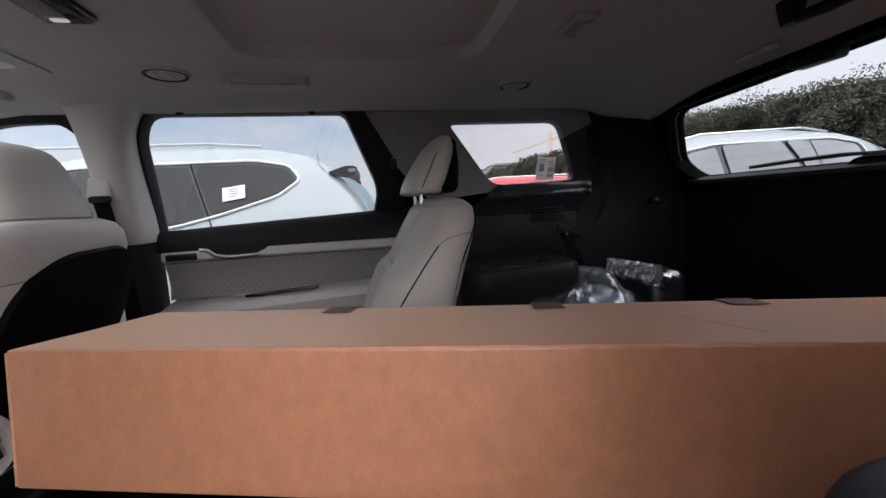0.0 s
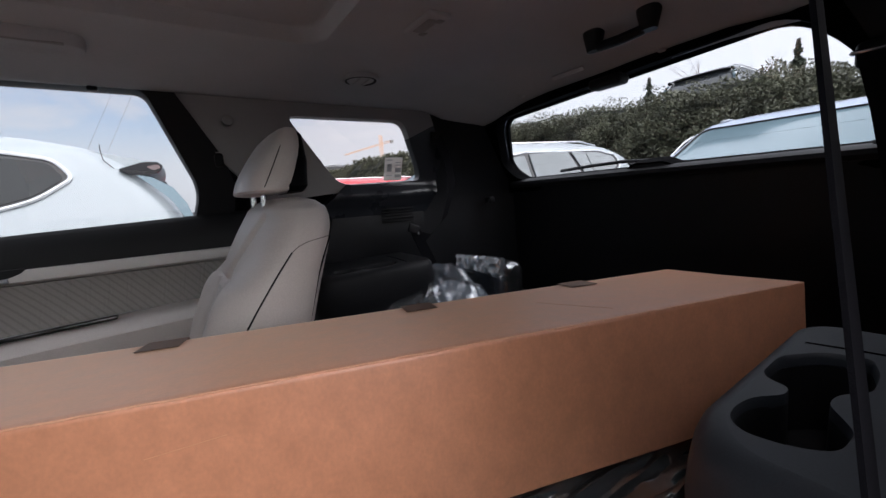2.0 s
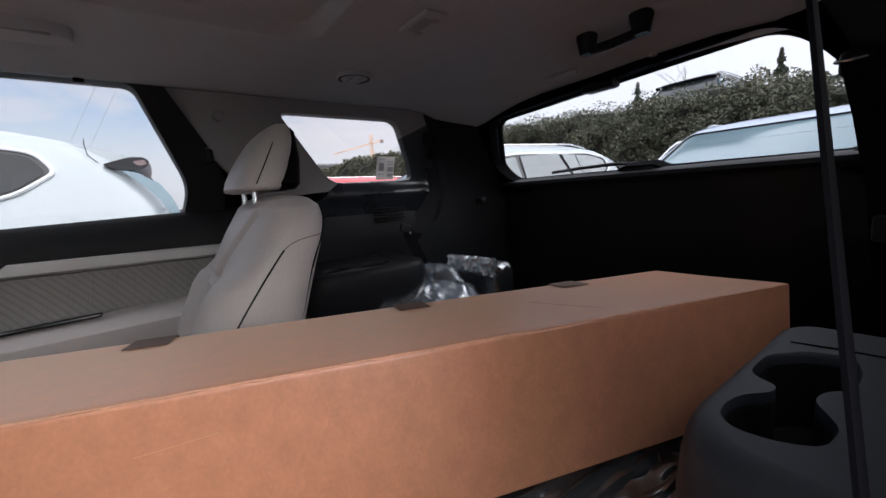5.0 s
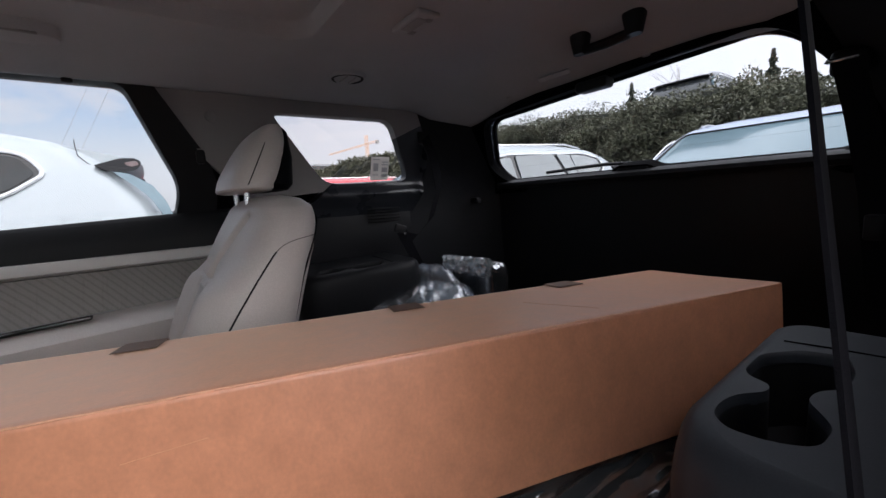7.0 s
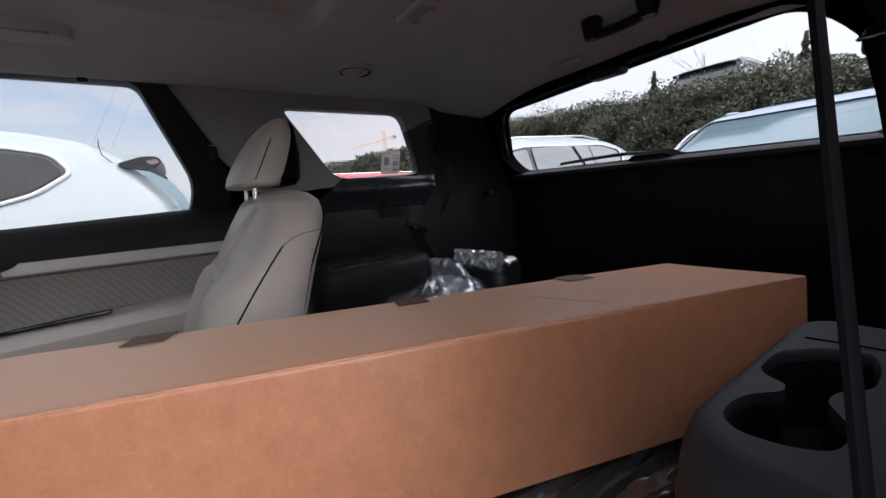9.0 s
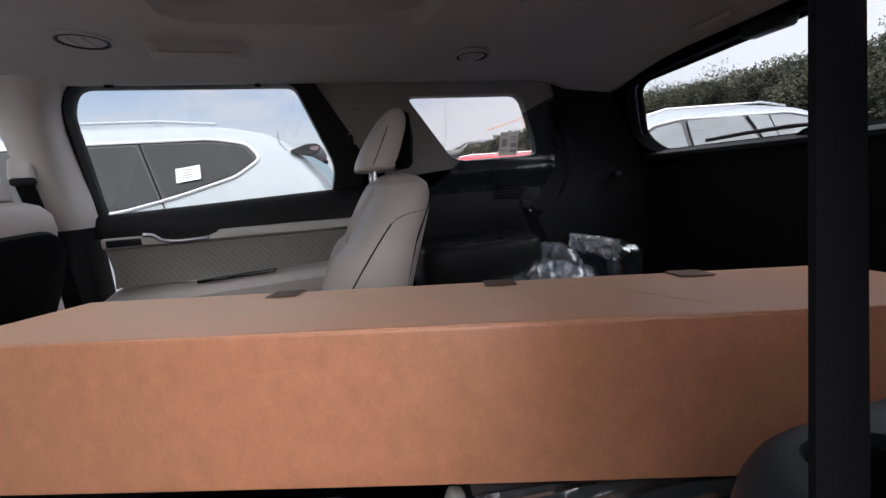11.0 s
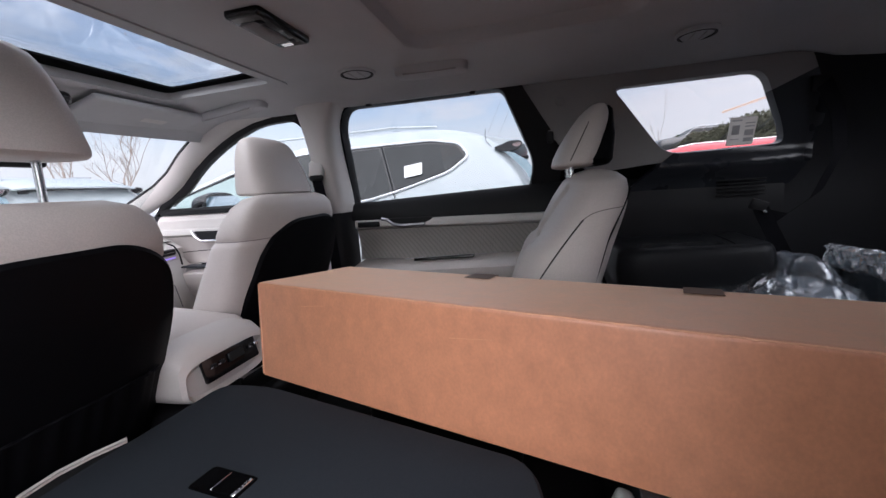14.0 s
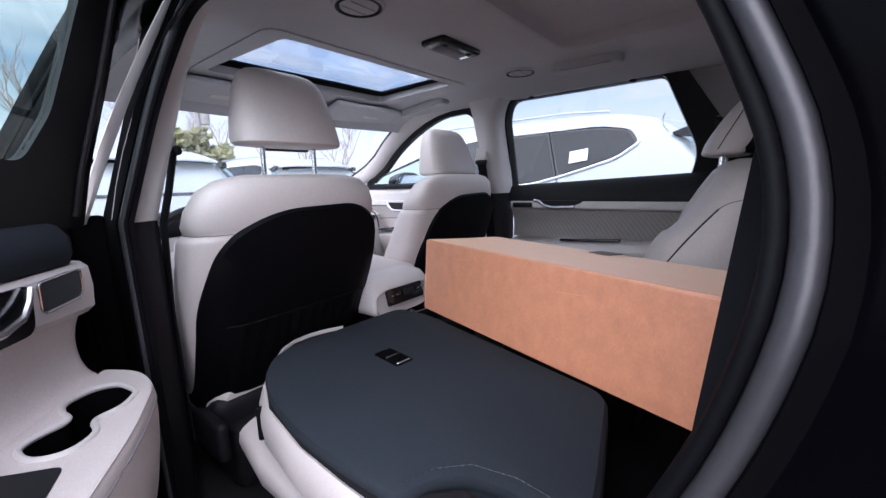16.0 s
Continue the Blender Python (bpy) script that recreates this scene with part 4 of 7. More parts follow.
def front_seat(cy, dx, rest_z, label):
    s = thing("front_seat", (-0.75 + dx, cy, 0.42), label, "car seat", "front seats")
    rows = [(0.60, -0.775, 0.10, 0.205), (0.72, -0.735, 0.115, 0.228), (0.86, -0.675, 0.118, 0.238), (1.00, -0.605, 0.105, 0.240), (1.10, -0.560, 0.090, 0.238), (1.165, -0.532, 0.076, 0.230), (1.205, -0.518, 0.062, 0.212), (1.230, -0.512, 0.045, 0.180), (1.242, -0.508, 0.022, 0.13)]
    rows = [(z, x + dx, d, w) for z, x, d, w in rows]
    wide = lambda a: a * 1.15 if a < 0 else a
    pinch = lambda z: 1 - 0.035 * math.exp(-((z - 1.112) / 0.010) ** 2)
    zs = sorted({r[0] for r in rows} | {1.085, 1.095, 1.104, 1.112, 1.120, 1.13})
    at = lambda z, k: float(np.interp(z, [r[0] for r in rows], [r[k] for r in rows]))
    rings = [[(at(z, 1) + b, cy + wide(a) * pinch(z), z) for b, a in oval(48, at(z, 2) * pinch(z), at(z, 3), 3.4)] for z in zs]
    br = part("backrest", loft(rings), CREAM, s)
    arch = rpoly([(-0.250, 0.62), (0.226, 0.62), (0.239, 1.00), (0.224, 1.11), (0.14, 1.165), (-0.10, 1.160), (-0.222, 1.10), (-0.260, 0.96)], [0.04, 0.04, 0.1, 0.06, 0.08, 0.08, 0.06, 0.1], 6)
    if cy > 0:
        arch = [(u * 0.90 if u < 0 else u, v) for u, v in arch]
    bm = bmesh.new()
    f = lambda u, v, k=0.0: (backrest_x(rows, v, 1) + 0.010 - 0.056 * abs(u / 0.278) ** 5 * (1.0 if u < 0 else 0.9) - k, cy + u, v)
    rings = []
    for k, off in ((1.0, 0.10), (1.0, 0.008), (0.97, 0.0), (0.75, -0.004), (0.4, -0.006), (0.05, -0.006)):
        rings.append([f(u * k, 0.9 + (v - 0.9) * k, off) for u, v in arch])
    loft(rings, bm=bm)
    shell = part("back_shell", bm, SHELL, s, "black vinyl seat back cover")
    # map pocket: a cloth panel gathered under its elastic hem
    rows_p = []
    for j in range(13):
        t = j / 12
        row = []
        for i in range(73):
            u = -0.205 + 0.41 * i / 72
            v = 0.64 + (0.242 + 0.010 * (i / 72)) * t
            side = min(1.0, 14 * min(i / 72, 1 - i / 72))
            fold = 0.0035 * math.sin(u * 175 + 2.2 * noise.noise((u * 14, t, 1))) * t ** 1.5
            row.append(f(u, v, 0.004 - (0.013 + 0.004 * t) * side * smoothstep(t * 5 + 0.2) - fold * side))
        rows_p.append(row)
    part("map_pocket", loft(rows_p, cap=False, close=False), SHELL, shell, "gathered black map pocket")
    part("pocket_hem", tube([f(-0.205 + 0.005125 * k, 0.882 + 0.00012 * k + 0.0012 * math.sin(k * 0.9), -0.010 * min(1.0, k / 6, (80 - k) / 6) - 0.002 * math.sin(k * 0.9)) for k in range(81)], 0.0035, 6), SHELL, shell)
    # shoulder seam and side piping
    ring = [(at(1.112, 1) + p, cy + wide(q) * pinch(1.112) * 1.004, 1.112) for p, q in oval(48, at(1.112, 2) * pinch(1.112) * 1.004, at(1.112, 3), 3.4)]
    part("seam", tube(ring, 0.0012, 5, closed=True), TAUPE, br)
    headrest(s, -0.545 + dx - (0.018 if rest_z < 1.3 else 0.0), cy, rest_z, 0.146 if rest_z < 1.3 else 0.138, 0.190, -0.026, False, 1.3 if rest_z < 1.3 else 1.15)
    rings = [[(x, cy + a, z + b) for a, b in oval(28, w, h, 3.2)] for x, z, w, h in ((-1.13 + dx, 0.68, 0.20, 0.05), (-1.10 + dx, 0.685, 0.235, 0.075), (-0.95 + dx, 0.68, 0.245, 0.085), (-0.70 + dx, 0.665, 0.245, 0.085), (-0.66 + dx, 0.65, 0.235, 0.075), (-0.63 + dx, 0.65, 0.2, 0.05))]
    part("cushion", loft(rings), CREAM, s)
    part("seat_base", rbox((0.50, 0.42, 0.18), (-0.82 + dx, cy, 0.51), 0.03, 3), BLACK, s)
    for sg in (-1, 1):
        part("side_shield", rbox((0.42, 0.03, 0.10), (-0.75 + dx, cy + sg * 0.245, 0.60), 0.014, 3), BLACK, s)
    part("recliner_cover", rbox((0.14, 0.48, 0.15), (-0.69 + dx, cy, 0.60), 0.04, 4), BLACK, s)
    return s


front_seat(-0.395, 0.025, 1.312, "cream leather driver seat with a black shell back")
front_seat(0.385, -0.04, 1.240, "cream leather passenger seat with a black shell back")


def second_row_seat():
    cy = 0.41
    s = thing("captain_seat", (0.20, cy, 0.42), "upright cream leather second row seat with dark piping", "car seat")
    rows = [(0.70, 0.236, 0.116, 0.22), (0.82, 0.267, 0.125, 0.238), (0.95, 0.309, 0.125, 0.242), (1.05, 0.345, 0.117, 0.240), (1.14, 0.384, 0.108, 0.232), (1.19, 0.403, 0.098, 0.222), (1.220, 0.412, 0.082, 0.206), (1.238, 0.413, 0.058, 0.18), (1.247, 0.412, 0.026, 0.13)]
    heights = [0.70 + 0.547 * k / 110 for k in range(111)]
    fine = {}
    for k in (1, 2, 3):
        col = np.interp(heights, [r[0] for r in rows], [r[k] for r in rows])
        soft = np.convolve(np.pad(col, 4, mode="edge"), np.ones(9) / 9, mode="valid")
        edge = np.clip((np.array(heights) - 1.19) / 0.02, 0, 1)
        fine[k] = soft * (1 - edge) + col * edge
    at = lambda z, k: float(np.interp(z, heights, fine[k]))
    def relief(a, z):
        """Depth of the front over its round form: a yoke with a curved lower edge over a sunk panel between bolsters."""
        q, a = abs(a) / at(z, 3), abs(a)
        low, top = smoothstep((1.12 - z) / 0.10), smoothstep((1.225 - z) / 0.03)
        out = 0.026 * smoothstep((0.62 - q) / 0.35) * low - 0.012 * math.exp(-((q - 0.70) / 0.16) ** 2) * low
        shield = 0.025 + 0.105 * max(0.0, (z - 1.06) / 0.15) ** 0.7
        side = min(0.050 + 0.24 * (1.10 - z), 0.11)
        if z > 1.06:
            out += top * (0.009 * math.exp(-((a - shield) / 0.007) ** 2) + 0.008 * smoothstep((a - shield + 0.004) / 0.012) * smoothstep((0.95 - q) / 0.4))
        if z < 1.10:
            out += 0.010 * math.exp(-((a - side) / 0.008) ** 2) * smoothstep((1.10 - z) / 0.03)
        if a < 0.032:
            out += 0.010 * math.exp(-((z - 1.06) / 0.007) ** 2)
        return out
    power = lambda z: 3.0 - 0.9 * smoothstep((z - 1.04) / 0.10) * smoothstep((1.24 - z) / 0.05)
    rings = []
    for z in heights:
        x, d, w = at(z, 1), at(z, 2), at(z, 3)
        lean = 1 - 0.13 * smoothstep((z - 1.02) / 0.10)
        rings.append([(x + b * lean + relief(a, z) * smoothstep((-b / d - 0.1) / 0.3), cy + a, z) if b < 0 else (x + p, cy + q, z) for (b, a), (p, q) in zip(oval(200, d, w, power(z)), oval(200, d, w, 3.0))])
    br = part("backrest", loft(rings), CREAM, s)
    # perforated panel in the hollow between the bolsters
    front = lambda a, z: at(z, 1) - at(z, 2) * (1 - 0.13 * smoothstep((z - 1.02) / 0.10)) * max(0.0, 1 - (abs(a) / at(z, 3)) ** power(z)) ** (1 / power(z)) + relief(a, z)
    rr = []
    for k in range(40):
        z = 0.76 + 0.285 * k / 39
        hw = min(0.050 + 0.24 * (1.10 - z), 0.11) - 0.010
        rr.append([(front(u, z) - 0.0012, cy + u, z) for u in [-hw + 2 * hw * i / 18 for i in range(19)]] + [(front(0, z) + 0.02, cy + hw, z), (front(0, z) + 0.02, cy - hw, z)])
    part("centre_panel", loft(rr), CREAM_PERF, br, "perforated cream centre panel")
    # long dark piping that curves up from the cushion, running on as a thin seam to the back
    flank = lambda x, z: cy - at(z, 3) * max(0.0, 1 - min(1.0, abs(x - at(z, 1)) / at(z, 2)) ** (power(z) if x < at(z, 1) else 3)) ** (1 / (power(z) if x < at(z, 1) else 3))
    pts = []
    for k in range(22):
        t = k / 21
        x, z = 0.222 + 0.115 * t + 0.036 * t * t, 0.90 + 0.228 * t
        pts.append((x, flank(x, z) - 0.0004, z))
    part("piping", tube(pts, 0.0021, 6), BLACK, br)
    pts = []
    for k in range(14):
        x = 0.373 + 0.096 * k / 13
        z = 1.128 + 0.026 * (1 - math.exp(-(x - 0.373) / 0.028))
        pts.append((x, flank(x, z) - 0.0002, z))
    part("seam", tube(pts, 0.0011, 5), TAUPE, br)
    bm = plate(rpoly([(-0.20, 0.70), (0.20, 0.70), (0.215, 1.12), (0.15, 1.205), (-0.15, 1.205), (-0.215, 1.12)], 0.05), lambda u, v: (backrest_x(rows, v, 1) + 0.002 - 0.03 * (abs(u) / 0.2) ** 4, cy + u, v), (-0.03, 0, 0))
    part("back_shell", bm, SHELL, s, "dark seat back cover")
    hr = headrest(s, 0.364, cy, 1.258, 0.134, 0.158, 0.066, True, 1.12)
    pts = [(0.348 + 0.074 * t, cy - 0.134 * float(np.interp(t, (0, 0.04, 0.18, 0.35, 0.55, 0.72, 0.84, 0.92, 1), (0.84, 1.02, 1.03, 1.02, 0.99, 0.95, 0.90, 0.84, 0.7))) - 0.0006, 1.262 + 0.150 * t) for t in [k / 12 for k in range(13)]]
    part("piping", tube(pts, 0.0012, 6), SHELL, hr)
    rings = [[(x, cy + a, z + b) for a, b in oval(28, w, h, 3.2)] for x, z, w, h in ((-0.29, 0.74, 0.20, 0.05), (-0.26, 0.745, 0.235, 0.075), (0.0, 0.735, 0.245, 0.085), (0.16, 0.72, 0.24, 0.08), (0.24, 0.71, 0.2, 0.06))]
    part("cushion", loft(rings), CREAM, s)
    part("seat_base", rbox((0.46, 0.42, 0.26), (-0.02, cy, 0.55), 0.03, 3), BLACK, s)
    return s


second_row_seat()


def folded_seat():
    s = thing("folded_seat", (-0.05, -0.40, 0.42), "second row seat folded flat, slate carpeted back upwards, cream leather edge", "car seat")
    poly = [(-0.13, -0.669), (-0.27, -0.641), (-0.375, -0.595), (-0.445, -0.53), (-0.457, -0.43), (-0.450, -0.33), (-0.442, -0.110), (-0.33, -0.102), (0.258, -0.262), (0.315, -0.50), (0.325, -0.585), (0.225, -0.572), (0.165, -0.585), (0.130, -0.620), (0.115, -0.668), (0.0, -0.674)]
    rad = [0.06, 0.06, 0.05, 0.06, 0.05, 0.05, 0.035, 0.05, 0.04, 0.03, 0.03, 0.04, 0.05, 0.03, 0.02, 0.04]
    outline = rpoly(poly, rad, 6)
    c = Vector((-0.12, -0.40))
    sc = lambda p, k: ((p[0] - c.x) * k + c.x, (p[1] - c.y) * k + c.y)
    rings = []
    for k, z in ((0.02, 0.818), (0.6, 0.818), (0.95, 0.8165), (0.985, 0.813), (1.0, 0.804), (0.998, 0.797), (0.98, 0.795)):
        rings.append([(*sc(p, k), z) for p in outline])
    top = part("back_panel", loft(rings), CARPET, s, "slate carpeted seat back")
    rings = []
    for k, z in ((0.985, 0.800), (1.002, 0.790), (1.006, 0.760), (0.99, 0.72), (0.95, 0.69)):
        rings.append([(*sc(p, k), z) for p in outline])
    part("backrest", loft(rings), CARPET, s, "slate carpet wrapped round the edge")
    # cream leather along the outboard edge only
    path = [Vector(p) for p in ((-0.486, -0.300), (-0.504, -0.345), (-0.514, -0.395), (-0.510, -0.445), (-0.482, -0.495), (-0.437, -0.540), (-0.388, -0.580), (-0.335, -0.617), (-0.255, -0.653), (-0.10, -0.680), (0.02, -0.686), (0.105, -0.686))]
    edge, fill, cord = [], [], []
    for i, p in enumerate(path):
        d = (path[min(i + 1, len(path) - 1)] - path[max(i - 1, 0)]).normalized()
        n = Vector((-d.y, d.x))
        if n.dot(c - p) < 0:
            n = -n
        at = lambda q, z: (p.x + n.x * q, p.y + n.y * q, z)
        edge.append([at(0.006, 0.788), at(0.005, 0.796), at(0.0, 0.799), at(-0.004, 0.791), at(-0.012, 0.765), at(-0.008, 0.725), at(0.03, 0.69), at(0.05, 0.72)])
        fill.append([at(0.004, 0.794), at(0.13, 0.797), at(0.13, 0.76), at(0.02, 0.76)])
        cord.append(at(0.004, 0.801))
    part("edge_leather", loft(edge), CREAM, s, "cream leather edge")
    # black sheet added to fill the dark gap inside the leather edge
    part("edge_fill", loft(fill), FLOORMAT, s, "black sheet filling the gap between carpet and leather")
    part("piping", tube(cord[:5], 0.0030, 6), CREAM_PLASTIC, s)
    stitch = bmesh.new()
    seam_line = [Vector(p) for p in ((0.300, -0.560), (0.225, -0.552), (0.160, -0.566), (0.122, -0.604), (0.104, -0.650))]
    for p, q in zip(seam_line, seam_line[1:]):
        n = max(2, int((q - p).length / 0.009))
        for k in range(n):
            a, b = p + (q - p) * (k / n), p + (q - p) * ((k + 0.55) / n)
            tube([(a.x, a.y, 0.8185), (b.x, b.y, 0.8185)], 0.0006, 4, bm=stitch)
    part("stitching", stitch, SILL, top, "grey stitching")
    # lifting handle sunk in the back
    rot = Euler((0, 0, radians(-7))).to_matrix()
    spot = Vector((-0.184, -0.385, 0.8186))
    at = lambda a, b, h: spot + rot @ Vector((a, b, h))
    cup_line = rpoly([(-0.042, -0.022), (0.042, -0.022), (0.042, 0.022), (-0.042, 0.022)], 0.007, 4)
    hd = part("release_handle", loft([[at(a * k, b * k, h) for a, b in cup_line] for k, h in ((1.10, -0.001), (1.05, 0.0008), (1.0, 0.0006), (0.96, -0.0005), (0.5, -0.0003), (0.02, -0.0003))]), MATTE, top, "black release handle")
    part("handle_grip", rbox((0.036, 0.036, 0.003), tuple(at(0.017, 0, 0.0012)), 0.001, 1, rot), MATTE, hd)
    part("handle_split", rbox((0.0012, 0.036, 0.003), tuple(at(-0.003, 0, 0.0013)), 0.0004, 1, rot), CHROME, hd)
    edge_bar = part("handle_edge", rbox((0.006, 0.036, 0.003), tuple(at(0.0385, -0.001, 0.0016)), 0.001, 1, rot), CHROME, hd)
    for k in range(5):
        part("print_bar", rbox((0.0026, 0.004, 0.0006), tuple(at(0.0385, -0.014 + 0.006 * k, 0.0033)), 0.0002, 1, rot), BLACK, edge_bar)
    rings = [[(x, -0.40 + a, 0.635 + b) for a, b in oval(28, w, h, 3.2)] for x, w, h in ((-0.47, 0.20, 0.03), (-0.45, 0.235, 0.05), (-0.3, 0.262, 0.062), (0.05, 0.262, 0.062), (0.12, 0.24, 0.05))]
    part("cushion", loft(rings), CREAM, s)
    part("seat_base", rbox((0.46, 0.40, 0.16), (-0.12, -0.40, 0.50), 0.03, 3), BLACK, s)
    bm = tube([(0.15, -0.655, 0.775), (0.19, -0.64, 0.79), (0.26, -0.63, 0.785), (0.30, -0.62, 0.73)], 0.042, 14)
    part("hinge_cover", bm, BLACK, s)
    part("strap_loop", rbox((0.012, 0.05, 0.07), (-0.30, -0.628, 0.745), 0.004, 2), BELT, s)
    return s


folded_seat()

# ---------------------------------------------------------------- the long box
BOX_L, BOX_W, BOX_H, BOX_TURN = 1.573, 0.3065, 0.2270, -16.19


def long_box():
    m = pose(-0.3845, -0.0437, 0.8056, -4.4, 0.45, BOX_TURN)
    b = new("cardboard_box")
    b.matrix_basis = m
    tagged(b, "long closed brown corrugated cardboard box with three tape tabs", "box")
    def local(name, bm, mt, label="", par=None):
        bmesh.ops.transform(bm, matrix=m, verts=bm.verts)
        return part(name, bm, mt, par or b, label)
    L, W, H = BOX_L, BOX_W, BOX_H
    bm = bmesh.new()
    # sides with a slight bow, top face and bottom face
    nx, rings = 24, []
    for i in range(nx + 1):
        x = L * i / nx
        bow = 0.004 * math.sin(math.pi * i / nx)
        rings.append([(x, -bow, 0), (x, -bow * 1.3, H * 0.5), (x, -bow, H - 0.012), (x, 0.0002 - bow, H - 0.007), (x, 0.0006 - bow, H - 0.0035), (x, 0.0018 - bow * 0.8, H - 0.0012), (x, 0.005 - bow * 0.4, H - 0.0002), (x, 0.012, H), (x, W * 0.5, H - 0.001), (x, W - 0.010, H), (x, W - 0.004, H), (x, W - 0.001, H - 0.0012), (x, W, H - 0.004), (x, W, H - 0.010), (x, W, 0)])
    loft(rings, bm=bm)
    body = local("carton", bm, CARD)
    # pale cords in place of the highlight on the front edges
    local("crease", tube([(0.004 + (L - 0.008) * k / 60, -0.0012 + 0.0006 * math.sin(k * 1.7), H - 0.0012 + 0.0004 * math.sin(k * 2.9)) for k in range(61)], 0.0016, 6), CARD_HIGHLIGHT, "pale cord painting the highlight along the carton's edge", body)
    local("crease", tube([(-0.0008, -0.0008, 0.004), (-0.0008, -0.0008, H - 0.004)], 0.002, 6), CARD_HIGHLIGHT, "", body)
    for x, w in ((0.454, 0.062), (0.898, 0.062), (1.276, 0.066)):
        local("tape", rbox((w, 0.062, 0.0012), (x, W - 0.030, H + 0.0028), 0.0004, 1), TAPE, "glossy brown tape tab", b)
        local("tape", rbox((w, 0.0012, 0.05), (x, W + 0.0012, H - 0.024), 0.0004, 1), TAPE, "glossy brown tape tab", b)
    for x0, x1, y in ((1.10, 1.17, 0.16),):
        local("scuff", tube([(x0 + (x1 - x0) * k / 8, y - 0.12 * (k / 8) + 0.003 * math.sin(k * 2), H + 0.0018) for k in range(9)], 0.0003, 4), SCUFF, "", body)
    for x0, x1, z in ((0.52, 0.60, 0.168), (0.15, 0.22, 0.185)):
        local("scuff", tube([(x0 + (x1 - x0) * k / 8, -0.0042, z + 0.008 * (k / 8)) for k in range(9)], 0.0005, 4), SCUFF, "", body)


long_box()

# ---------------------------------------------------------------- console, dashboard, windscreen
def console():
    c = thing("centre_console", (-0.75, -0.02, 0.42), "cream centre console with a black rear climate panel", "console")
    rings = []
    for x, z0, h, w in ((-0.505, 0.782, 0.07, 0.112), (-0.490, 0.775, 0.092, 0.126), (-0.497, 0.772, 0.116, 0.136), (-0.525, 0.771, 0.138, 0.142), (-0.60, 0.769, 0.146, 0.143), (-0.9, 0.755, 0.165, 0.143), (-1.2, 0.75, 0.185, 0.143)):
        rings.append([(x, -0.035 + a, z0 + h / 2 + b) for a, b in oval(36, w, h / 2, 4.0)])
    part("console_body", loft(rings), CREAM_PLASTIC, c)
    part("console_base", rbox((0.70, 0.24, 0.33), (-0.92, -0.035, 0.58), 0.02, 2), BLACK, c)
    rings = [[(x, -0.03 + a, z + b) for a, b in oval(28, 0.138, h, 3.5)] for x, z, h in ((-0.565, 0.890, 0.012), (-0.58, 0.894, 0.022), (-0.75, 0.906, 0.026), (-0.98, 0.92, 0.024), (-1.0, 0.92, 0.012))]
    part("armrest_lid", loft(rings), CREAM, c)
    part("lid_seam", tube([(-0.545, -0.180, 0.860), (-0.550, -0.165, 0.888), (-0.555, -0.10, 0.901), (-0.555, 0.04, 0.901), (-0.55, 0.095, 0.888), (-0.545, 0.108, 0.86)], 0.003, 6), BLACK, c)
    rot = Euler((0, radians(-14), 0)).to_matrix()
    p = part("climate_panel", rbox((0.012, 0.172, 0.056), (-0.489, -0.030, 0.837), 0.005, 2, rot), GLOSS, c, "gloss black rear climate panel")
    part("display", rbox((0.004, 0.05, 0.022), (-0.4805, -0.020, 0.845), 0.001, 1, rot), TINTED, p)
    for y in (-0.075, -0.05, 0.045, 0.065):
        part("button", rbox((0.006, 0.014, 0.010), (-0.482, y - 0.014, 0.845), 0.002, 1, rot), CHROME if y > 0.06 else BLACK, p)
    for y in (-0.065, -0.03, 0.03):
        part("button", rbox((0.006, 0.02, 0.007), (-0.4875, y - 0.014, 0.824), 0.002, 1, rot), BLACK, p)
    for y, z in ((-0.085, 0.826), (-0.062, 0.826), (0.040, 0.827), (-0.072, 0.803), (-0.034, 0.804), (0.024, 0.804), (0.055, 0.805)):
        part("icon", rbox((0.002, 0.007, 0.0022), (-0.4785 - 0.25 * (0.826 - z), y - 0.014, z + 0.018), 0.0005, 1, rot), FADED, p)


console()


